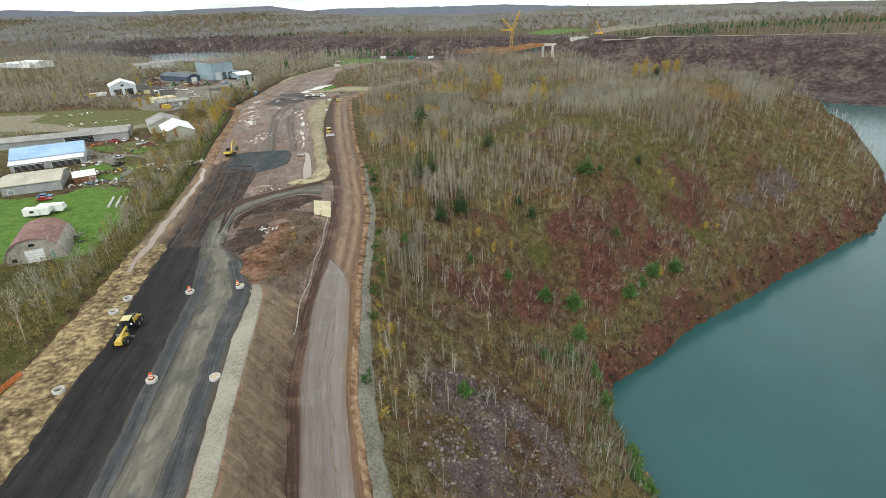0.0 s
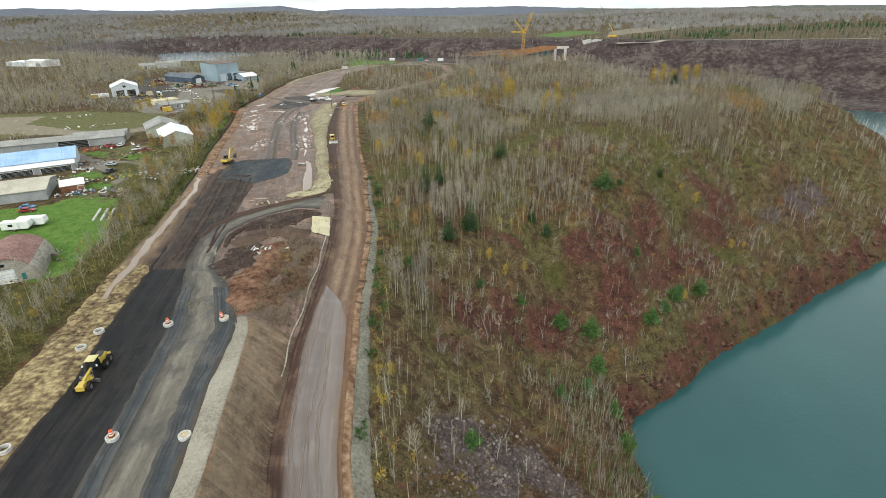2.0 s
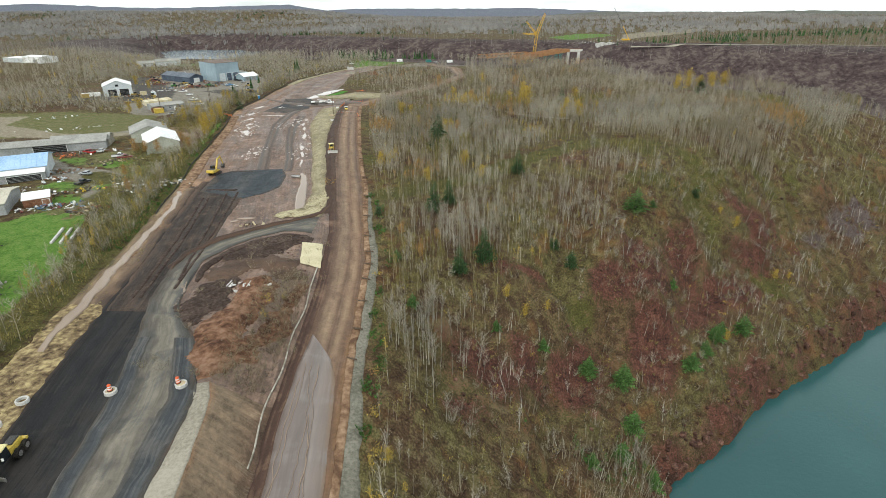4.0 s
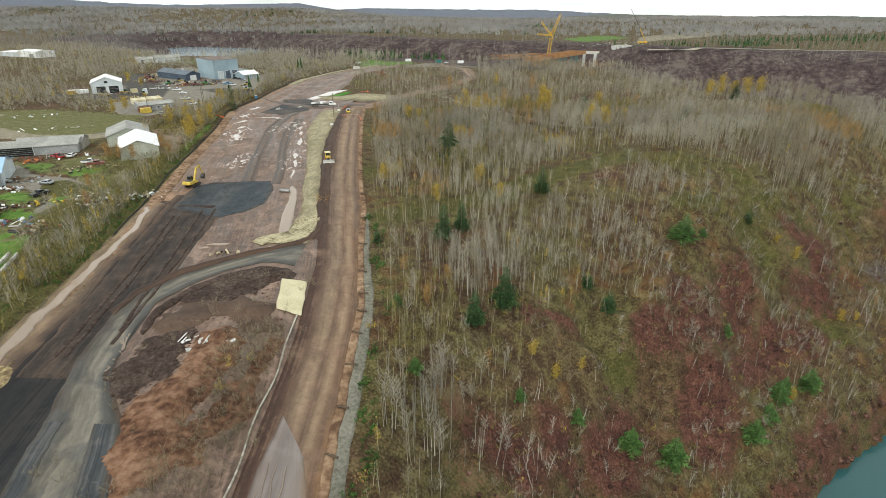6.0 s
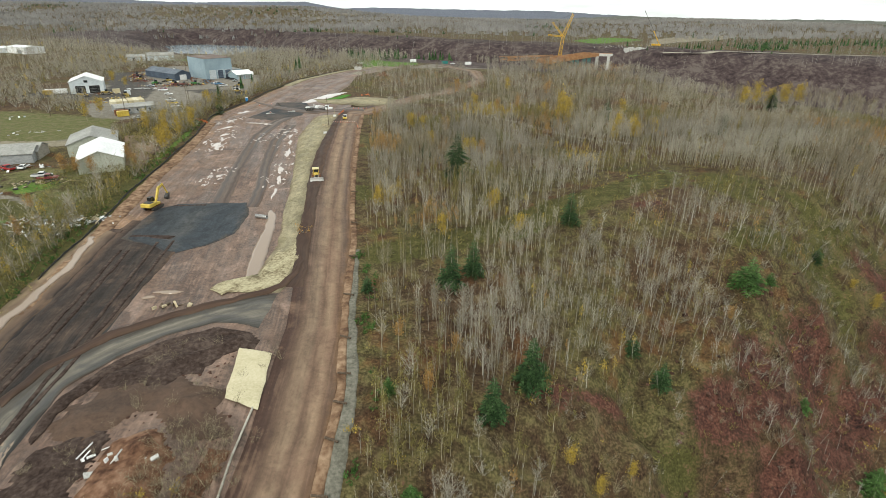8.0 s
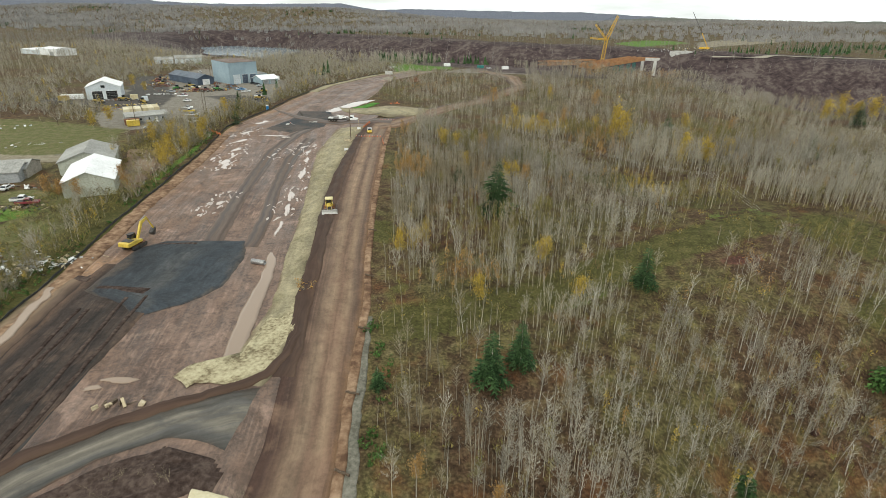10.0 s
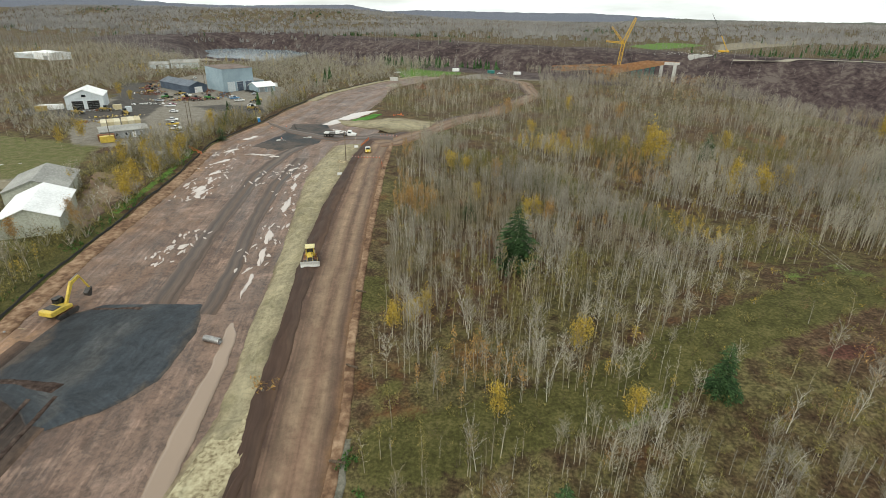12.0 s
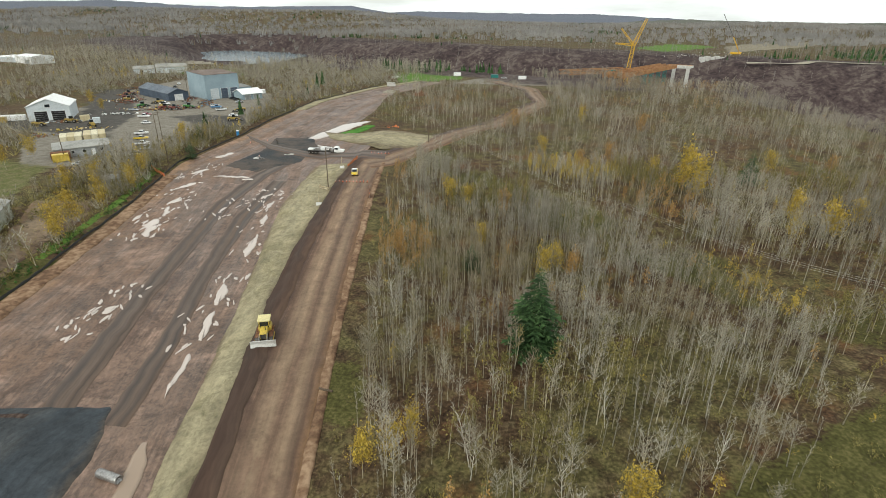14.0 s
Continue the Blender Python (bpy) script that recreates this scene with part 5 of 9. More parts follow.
GOLD = [bare_tree(7.0 + 2.5 * rng.random(), 1.45, 20, 3, 0.04, 0.32, leaves=75, leaf_size=0.2) for _ in range(4)]
THIN = [bare_tree(7 + 2.5 * rng.random(), 1.3, 13, 5, 0.04, 0.25, leaves=16, leaf_size=0.17) for _ in range(4)]
both = lambda tc: (np.concatenate([tc[0][0], tc[1][0]]), np.concatenate([tc[0][1], tc[1][1] + len(tc[0][0])]), np.concatenate([tc[0][2], tc[1][2]]))
BUSH = [bush(1.9 + rng.random(), 7, 5) for _ in range(6)]
BUSH_LEAFY = [bush(1.6 + rng.random(), 6, 3, 4) for _ in range(6)]


def tree_thing(tc, mats, x, y, label, group, yaw=0.0, size=1.0, name="tree", category="tree", meshes={}):
    """A tree of its own: trunk and crown under an empty at its foot; alike trees share their meshes."""
    key = (id(tc), id(mats))
    if key not in meshes:
        meshes[key] = [mesh_from(part_name, *tc[k][:2], mats, tc[k][2], smooth=False) for k, part_name in enumerate(("trunk", "crown"))]
    root = tagged(new(name), label, category, group)
    root.empty_display_size = 0.3
    root.matrix_world = pose(x, y, land(x, y) - 0.08, 0, 0, yaw) @ Matrix.Scale(size, 4)
    for me_ in meshes[key]:
        new(me_.name.split(".")[0], me_).parent = root
    return root


MATS_GRAY = [M["bark_gray"], M["twig"], M["leaf_olive"]]
MATS_WARM = [M["bark_warm"], M["twig_warm"], M["leaf_olive"]]
MATS_PALE = [M["bark_pale"], M["twig_pale"], M["leaf_olive"]]
MATS_WHITE = [M["bark_white"], M["twig_pale"], M["leaf_yellow"]]
MATS_GOLD = [M["bark_pale"], M["twig"], M["leaf_yellow"]]
MATS_ORANGE = [M["bark_gray"], M["twig"], M["leaf_orange"]]
MATS_THIN = [M["bark_pale"], M["twig_olive"], M["leaf_olive"]]

# the hill wood: stands of one tone and height each, thinner on the rocky slope
def stands(spots):
    """Adds a size to each spot and gives the tone of its stand, with some strays."""
    tone_, _, tall, rim = grove(spots[:, 0], spots[:, 1])
    size_ = (0.60 + 0.38 * tall) * (0.72 + 0.28 * ease(0.0, 0.2, rim))
    stray = rng.random(len(spots)) < 0.22
    return np.c_[spots, size_], np.where(stray, rng.random(len(spots)), tone_)


near = spots_in(-62, 330, 28, 335, 2.75, hill_wood)
near, tone_n = stands(near)
steep = shore_d(near[:, 0], near[:, 1]) < 47
kindly = rng.random(len(near))
own = (near[:, 1] > 140) & (near[:, 1] < 250) & (near[:, 0] < 60) & (kindly < 0.4) & ~steep
rest = ~own & ~steep
for lo, hi, trees, mats, label, size_ in ((0.0, 0.30, ASPEN, MATS_GRAY, "leafless grey aspen stand on the hilltop", (0.8, 1.12)), (0.30, 0.52, ASPEN_PALE, MATS_PALE, "leafless pale aspen stand on the hilltop", (0.75, 1.1)),
                                          (0.52, 0.74, ASPEN, MATS_WARM, "leafless brown aspen stand above the haul road", (0.75, 1.05)), (0.74, 0.88, THIN, MATS_THIN, "thin aspens with a few olive leaves", (0.6, 1.0)),
                                          (0.88, 0.95, THIN, [M["bark_gray"], M["twig_rust"], M["leaf_orange"]], "small trees with rusty autumn leaves", (0.5, 0.95)), (0.95, 1.01, BIRCH, MATS_WHITE[:2] + [M["leaf_olive"]], "bare white birches among the aspens", (0.6, 1.0))):
    scatter("woodland", [both(t) for t in trees], near[rest & (tone_n >= lo) & (tone_n < hi)], mats, label, "woods", size_, 0.03)
scatter("woodland", [both(t) for t in BIRCH], near[steep & (kindly < 0.6)], MATS_WHITE[:2] + [M["leaf_olive"]], "bare white birches leaning on the rocky slope", "woods", (0.45, 0.9), 0.09)
scatter("woodland", [both(t) for t in ASPEN_PALE], near[steep & (kindly >= 0.6) & (kindly < 0.82)], MATS_GRAY, "low grey aspens on the rocky slope", "woods", (0.4, 0.75), 0.08)
scatter("woodland", [both(t) for t in THIN], near[steep & (kindly >= 0.82)], MATS_THIN, "low trees with olive leaves on the slope", "woods", (0.35, 0.75), 0.08)

poles = spots_in(-62, 330, 28, 335, 1.7, hill_wood)
poles, tone_p = stands(poles)
tone_p = np.where((tone_p > 0.74) & (poles[:, 1] < 125) & (rng.random(len(poles)) < 0.8), 0.7 * rng.random(len(poles)), tone_p)
psteep = shore_d(poles[:, 0], poles[:, 1]) < 46
for lo, hi, trees, mats, label in ((0.0, 0.36, STEM, MATS_GRAY, "thicket of thin grey aspen poles"), (0.36, 0.52, STEM, MATS_PALE, "thicket of thin pale aspen poles"), (0.52, 0.76, STEM, MATS_WARM, "thicket of thin brown aspen poles"),
                                   (0.76, 0.92, STEM_LEAFY, MATS_THIN, "young trees with olive-yellow leaves"), (0.92, 0.965, STEM_LEAFY, MATS_ORANGE, "young trees with rusty leaves"), (0.965, 1.01, STEM_LEAFY, MATS_GOLD, "young trees with yellow leaves")):
    scatter("woodland", [both(t) for t in trees], poles[~psteep & (tone_p >= lo) & (tone_p < hi)], mats, label, "woods", (0.6, 1.15), 0.03)
p_ = rng.random(len(poles))
scatter("woodland", [both(t) for t in STEM], poles[psteep & (p_ < 0.22)], MATS_WHITE, "bare white saplings on the rocky slope", "woods", (0.45, 0.95), 0.12)
scatter("woodland", [both(t) for t in STEM], poles[psteep & (p_ >= 0.22) & (p_ < 0.85)], MATS_GRAY, "bare grey saplings on the rocky slope", "woods", (0.45, 0.9), 0.1)
scatter("woodland", [both(t) for t in STEM_LEAFY], poles[psteep & (p_ >= 0.85)], MATS_THIN, "olive-leaved saplings on the rocky slope", "woods", (0.4, 0.8), 0.1)
for k, (x, y, size_) in enumerate(near[own][:260]):
    tc, mats = (ASPEN[k % 7], MATS_WARM) if k % 3 == 1 else (ASPEN_PALE[k % 5], MATS_PALE) if k % 3 else (BIRCH[k % 5], MATS_WHITE)
    tree_thing(tc, mats, x, y, ("white bare birch with spreading twigs", "slim leafless brown-grey aspen on the wooded hill", "pale bare aspen with fine upright twigs")[k % 3], "bare trees on the hill", k * 77.0, size_ * (0.75 + 0.3 * rng.random()))

# middle distance
ASPEN_LOW = [bare_tree(8.5 + 2.5 * rng.random(), 1.75, 16, 7, 0.03, 0.38, width=0.085, up=1.2, thick=1.2) for _ in range(5)]
FAR_TREE = [bare_tree(11 + 3 * rng.random(), 1.9, 8, 3, 0.03, 0.35, width=0.2, thick=1.3, up=1.3) for _ in range(5)]


def back_wood(x, y):
    s = shore_d(x, y)
    d = np.where(s > 6, 0.9, 0) * ease(110, 160, far_from(x, y, PIT)) * np.where(s < 60, 0.4, 1)
    d = d * np.where(x > np.where(y < 395, haul_right(y) + 5, bed_right(y) + 3), 1, 0)
    track = far_from(x, y, [(-56, 345), (-44, 369), (-24, 416), (5, 497), (-1, 561), (-28, 608)])
    d = d * (track > 7) * (1 - 0.85 * ease(9, 4, far_from(x, y, CORRIDOR))) * (1 - into(x, y, [(-125, 575), (-60, 560), (45, 575), (60, 615), (-60, 680), (-125, 665)], 3))
    d = d * (1 - into(x, y, [(-100, 380), (-60, 358), (-40, 362), (-50, 400), (-80, 432)], 3))
    d = d * np.where((x > 215) & (y > 440), 0.06, 1)
    _, thick, _, rim = grove(x, y)
    return d * (0.35 + 0.65 * ease(0.05, 0.4, thick)) * (0.3 + 0.7 * ease(0.0, 0.12, rim))


mid, tone_m = stands(spots_in(-110, 330, 335, 700, 4.0, back_wood))
scatter("woodland", [both(t) for t in ASPEN_LOW], mid[tone_m < 0.38], [M["bark_gray"], M["twig"]], "leafless grey wood behind the crossing", "woods", (0.8, 1.1), 0.03)
scatter("woodland", [both(t) for t in ASPEN_LOW], mid[(tone_m >= 0.38) & (tone_m < 0.62)], [M["bark_pale"], M["twig_pale"]], "pale leafless wood behind the crossing", "woods", (0.8, 1.15), 0.03)
scatter("woodland", [both(t) for t in ASPEN_LOW], mid[(tone_m >= 0.62) & (tone_m < 0.86)], [M["bark_warm"], M["twig_warm"]], "brown leafless wood behind the crossing", "woods", (0.8, 1.1), 0.03)
scatter("woodland", [both(t) for t in THIN], mid[(tone_m >= 0.86) & (tone_m < 0.95)], MATS_THIN, "thin trees with olive and yellow leaves", "woods", (0.8, 1.1), 0.05)
scatter("woodland", [both(t) for t in THIN], mid[tone_m >= 0.95], [M["bark_gray"], M["twig_rust"], M["leaf_orange"]], "thin trees with rusty leaves", "woods", (0.8, 1.1), 0.05)

LEFT_OPEN = [[(-124, 246), (-112, 244), (-118, 262), (-124, 286), (-128, 300), (-149, 298), (-142, 284), (-134, 272)], YARD_LAWN, YARD_LOT, FIELD, DEPOT, [(-120, 80), (-97, 90), (-100, 160), (-120, 175)], [(-205, 150), (-128, 150), (-114, 170), (-110, 200), (-116, 245), (-160, 300), (-205, 300)], [(-290, 255), (-150, 270), (-150, 325), (-200, 340), (-290, 335)]]


def west_wood(x, y):
    d = np.where(x < fence_x(y) - 2.5, 0.9, 0) * ease(100, 170, far_from(x, y, OLD_PIT))
    for ring in LEFT_OPEN:
        d = d * (1 - into(x, y, ring, 2.5))
    d = d * ease(30, 60, np.abs(x + 300 + (y - 650) * 0.42) + 60 * (y < 640))
    for cx, cy, r in ((-230, 415, 22), (-182, 352, 20), (-238, 505, 42), (-205, 500, 30), (-172, 485, 16), (-312, 605, 22), (-500, 660, 40), (-250, 440, 45)):
        d = d * ease(r * 0.75, r, np.hypot(x - cx, y - cy))
    return d * (0.3 + 0.7 * ease(-0.4, 0.15, fbm(x, y, 26, 3, 99)))


west = spots_in(-620, -70, 20, 900, 5.4, west_wood)
west = west[(west[:, 1] > 300) | (west[:, 0] > -260)]
r_ = 0.7 * grove(west[:, 0], west[:, 1], 34.0, 371)[0] + 0.3 * rng.random(len(west))
W_LOW = [both(t) for t in ASPEN_LOW]
# pale bark and twigs in all bare trees here, partly to paint haze
scatter("woodland", W_LOW, west[r_ < 0.42], [M["bark_pale"], M["twig_pale"]], "leafless grey wood round the depot", "woods", (0.6, 1.0), 0.03)
scatter("woodland", W_LOW, west[(r_ >= 0.42) & (r_ < 0.70)], [M["bark_pale"], M["twig_pale"]], "leafless grey-brown wood round the depot", "woods", (0.5, 0.9), 0.03)
scatter("woodland", [both(t) for t in STEM_LEAFY], west[r_ >= 0.88], MATS_GOLD, "yellow trees round the depot", "woods", (0.8, 1.35), 0.03)
scatter("woodland", W_LOW, west[(r_ >= 0.70) & (r_ < 0.88)], [M["bark_pale"], M["twig_pale"]], "pale leafless wood round the depot", "woods", (0.6, 1.0), 0.03)


SCRUB = [bush(3.6 + 1.6 * rng.random(), 7, 3, 0, width=0.17) for _ in range(4)]
fill = spots_in(-430, -95, 235, 720, 3.9, lambda x, y: west_wood(x, y) * np.where(x > -260 - 0.35 * (y - 240), 0.9, 0))
f_ = rng.random(len(fill))
scatter("brush", SCRUB, fill[f_ < 0.6], [M["twig_pale"], M["twig"]], "grey bare scrub round the depot", "brush", (0.6, 1.25), 0.08)
scatter("brush", SCRUB, fill[(f_ >= 0.6) & (f_ < 0.85)], [M["twig_pale"], M["twig_warm"]], "tan bare scrub round the depot", "brush", (0.6, 1.2), 0.08)
scatter("brush", SCRUB, fill[f_ >= 0.85], [M["twig_olive"], M["twig_olive"]], "olive-brown scrub round the depot", "brush", (0.5, 1.1), 0.08)


def hedge(x, y):
    d = np.where((x < fence_x(y) - 3.5) & (x > fence_x(y) - 34), 1.0, 0) * (0.15 + 0.85 * ease(-0.25, 0.2, fbm(x, y, 16, 2, 123)))
    for ring in LEFT_OPEN:
        d = d * (1 - into(x, y, ring, 1.5))
    d = d * ease(16, 22, np.hypot(x + 127, y - 255)) * ease(8, 12, np.hypot(x + 101, y - 113))
    return d * (1 - 0.62 * ease(140, 165, y) * ease(245, 225, y) * ease(5, 9, fence_x(y) - x))


hedge_ = spots_in(-175, -70, 20, 470, 1.9, hedge)
TALL_BUSH = [bush(3.6 + 1.2 * rng.random(), 11, 7, 0, width=0.055) for _ in range(4)]
TALL_LEAFY = [bush(3.2 + 1.2 * rng.random(), 9, 3, 7, 0.32, 0.05) for _ in range(4)]
r_ = rng.random(len(hedge_))
scatter("hedgerow", [both(t) for t in STEM], hedge_[r_ < 0.3], [M["bark_warm"], M["twig_warm"]], "bare poles along the edge of the works", "hedgerow", (0.45, 0.9), 0.05)
scatter("hedgerow", [both(t) for t in STEM_LEAFY], hedge_[(r_ >= 0.3) & (r_ < 0.62)], MATS_THIN, "small trees with olive leaves along the works", "hedgerow", (0.4, 0.85), 0.05)
scatter("hedgerow", [both(t) for t in STEM_LEAFY], hedge_[(r_ >= 0.62) & (r_ < 0.77)], MATS_GOLD, "small yellow-leaved trees along the works", "hedgerow", (0.45, 0.95), 0.05)
scatter("hedgerow", TALL_BUSH, hedge_[(r_ >= 0.3) & (r_ < 0.55)], [M["twig"], M["twig"]], "dense bare bushes along the works", "hedgerow", (0.5, 1.1), 0.08)
scatter("hedgerow", TALL_LEAFY, hedge_[(r_ >= 0.55) & (r_ < 0.7)], [M["twig_olive"], M["twig_olive"], M["leaf_olive"]], "olive-leaved bushes along the works", "hedgerow", (0.5, 1.1), 0.08)
scatter("hedgerow", [both(t) for t in ASPEN_PALE], hedge_[r_ >= 0.86], [M["bark_gray"], M["twig"]], "bare bushy trees along the works", "hedgerow", (0.45, 0.85), 0.05)

# far woods to the horizon; haze is put into the grey bark and twig tones
far_keep = lambda x, y: ease(105, 165, far_from(x, y, OLD_PIT)) * np.where(shore_d(x, y) > np.where(y > 430, 190, 5), 0.95, 0.06) * (0.35 + 0.65 * ease(-0.5, 0.1, fbm(x, y, 160, 3, 103))) * (1 - into(x, y, [(190, 985), (345, 1150), (540, 1390), (420, 1330), (250, 1200), (165, 1075)], 8))
far1 = np.concatenate([spots_in(-800, 800, 690, 1250, 12.5, far_keep), spots_in(330, 900, 480, 690, 10, far_keep), spots_in(-900, -620, 300, 1000, 11, far_keep)])
r_ = 0.75 * grove(far1[:, 0], far1[:, 1], 75.0, 331)[0] + 0.25 * rng.random(len(far1))
scatter("far_woods", [both(t) for t in FAR_TREE], far1[r_ < 0.45], [M["hazy_bark"], M["hazy_twig"]], "leafless woods across the pit", "far woods", (0.7, 1.1), 0.02)
scatter("far_woods", [both(t) for t in FAR_TREE], far1[(r_ >= 0.45) & (r_ < 0.62)], [M["bark_gray"], M["hazy_bark"]], "pale leafless woods across the pit", "far woods", (0.7, 1.1), 0.02)
scatter("far_woods", [both(t) for t in FAR_TREE], far1[(r_ >= 0.62) & (r_ < 0.86)], [M["hazy_bark"], M["far_brown"]], "brown leafless woods across the pit", "far woods", (0.7, 1.1), 0.02)
scatter("far_woods", [both(t) for t in FAR_TREE], far1[r_ >= 0.86], [M["hazy_bark"], M["far_tan"]], "woods across the pit with last tan leaves", "far woods", (0.6, 1.0), 0.02)
BLADES = gather([(*limb((a, b, 0), (a * 1.4, b * 1.4, 7 + 3.5 * ((a * 7 + b * 3) % 1)), 1.15, 0, 3), 0 if k % 2 else 1) for k, (a, b) in enumerate([(0, 0), (2.1, 1.0), (-1.6, 2.3), (-2.4, -1.2), (1.0, -2.6), (3.6, -1.5), (-0.4, 4.2)])])
far2 = spots_in(-1900, 1900, 1200, 2800, 17, lambda x, y: np.where(np.abs(x) < 300 + y * 0.75, 0.9, 0) * (0.3 + 0.7 * ease(-0.4, 0.1, fbm(x, y, 300, 3, 107))))
r_ = 0.8 * grove(far2[:, 0], far2[:, 1], 160.0, 351)[0] + 0.2 * rng.random(len(far2))
scatter("far_woods", [BLADES], far2[r_ < 0.5], [M["hazy_twig"], M["hazy_twig"]], "grey leafless woods near the horizon", "far woods", (0.7, 1.2), 0.02)
scatter("far_woods", [BLADES], far2[(r_ >= 0.5) & (r_ < 0.68)], [M["hazy_bark"], M["hazy_bark"]], "pale woods near the horizon", "far woods", (0.7, 1.2), 0.02)
scatter("far_woods", [BLADES], far2[(r_ >= 0.68) & (r_ < 0.9)], [M["far_brown"], M["hazy_twig"]], "brown woods near the horizon", "far woods", (0.7, 1.2), 0.02)
scatter("far_woods", [BLADES], far2[r_ >= 0.9], [M["needle_dark"], M["needle_dark"]], "dark conifer woods near the horizon", "far woods", (0.6, 1.0), 0.02)

CONE = [gather([(*limb((0, 0, 0), (0, 0, 4), 0.3, 0.2, 4), 0)] + [(*limb((0, 0, 1.5 + 2.4 * k), (0, 0, 6.5 + 2.4 * k), 2.6 - 0.55 * k, 0, 6), 1) for k in range(4)]) for _ in range(2)]
far3 = np.concatenate([spots_in(-800, 900, 700, 1250, 42, lambda x, y: ease(120, 170, far_from(x, y, PIT)) * np.where(shore_d(x, y) > 120, 1, 0) * (0.05 + 0.8 * ease(0.35, 0.7, fbm(x, y, 130, 2, 131))) * np.where((x > 180) & (x < 360) & (y > 960) & (y < 1200), 0, 1)),
                       spots_in(380, 900, 860, 1150, 17, lambda x, y: 0.5 * ease(0.2, 0.5, fbm(x, y, 90, 2, 133))), spots_in(388, 470, 905, 985, 7.5, lambda x, y: 0.85 * ease(44, 30, np.hypot(x - 428, (y - 945) * 1.1))), spots_in(470, 900, 1010, 1060, 9, lambda x, y: 0.6 + 0 * x), spots_in(300, 372, 905, 940, 9, lambda x, y: 0.35 + 0 * x), spots_in(-130, 20, 660, 720, 6, lambda x, y: ease(0.0, 0.3, fbm(x, y, 30, 2, 135))), spots_in(-150, -60, 400, 560, 9, lambda x, y: 0.18 * (x < fence_x(y) - 4))])
scatter("conifers", CONE, far3, [M["bark_gray"], M["needle_dark"]], "scattered dark conifers in the far woods", "conifers", (0.35, 0.85), 0.02)

# conifers and bright trees that stand out, each a thing
SPRUCE = [conifer(15.5, 4.3, 20, 14), conifer(11.5, 3.0, 16, 12), conifer(8.0, 2.6, 13, 11, 0.25)]
PINE = [conifer(8.0, 2.9, 11, 11, 0.1, 0.18), conifer(6.0, 2.5, 10, 11, 0.05, 0.15)]
MATS_SPRUCE, MATS_PINE = [M["bark_gray"], M["needle_dark"]], [M["bark_gray"], M["needle_green"]]
for x, y, t, s in ((-6.3, 234, 0, 1.0), (7.8, 147, 1, 0.9), (1.4, 138.3, 1, 0.72), (-5.8, 170.3, 1, 0.85), (-1.5, 174.5, 1, 0.75), (21.5, 198, 1, 0.8), (10.2, 149, 2, 0.6), (33, 157, 2, 0.75), (29, 163, 2, 0.6),
                   (85.4, 203.3, 2, 0.62), (-22, 168, 2, 0.5), (-18, 262, 2, 0.8), (60, 330, 0, 0.7), (100, 300, 1, 0.8), (153, 368, 0, 0.75), (-135, 330, 2, 0.8), (-128, 345, 2, 0.9), (-140, 372, 1, 0.7), (-150, 395, 1, 0.8)):
    tree_thing(SPRUCE[t], MATS_SPRUCE, x, y, "dark green spruce rising from bare woods", "spruces", x * 31, s, "spruce", "spruce tree")
for x, y, t, s in ((57.3, 181.2, 0, 1.15), (34.7, 134.5, 0, 0.85), (44, 134.2, 0, 1.0), (66, 144, 1, 1.0), (72, 150, 1, 0.85), (78, 157, 0, 0.85), (81, 160, 1, 0.8), (90, 164, 0, 0.95), (43, 121, 0, 0.9), (38, 112, 0, 0.7), (45, 110, 1, 0.9), (46, 101, 0, 0.8), (48, 84, 0, 1.0), (45, 74, 1, 1.1), (50, 76, 0, 0.9),
                   (5.7, 77.5, 1, 0.7), (67, 167, 1, 0.6), (30, 108, 1, 0.7), (63.5, 184, 1, 0.55), (10, 128, 1, 0.5), (22, 131, 1, 0.6), (-9, 124, 1, 0.55), (-14, 140, 1, 0.5)):
    tree_thing(PINE[t], MATS_PINE, x, y, "young bright green pine on the rocky slope", "young pines", x * 47, s, "pine", "pine tree")
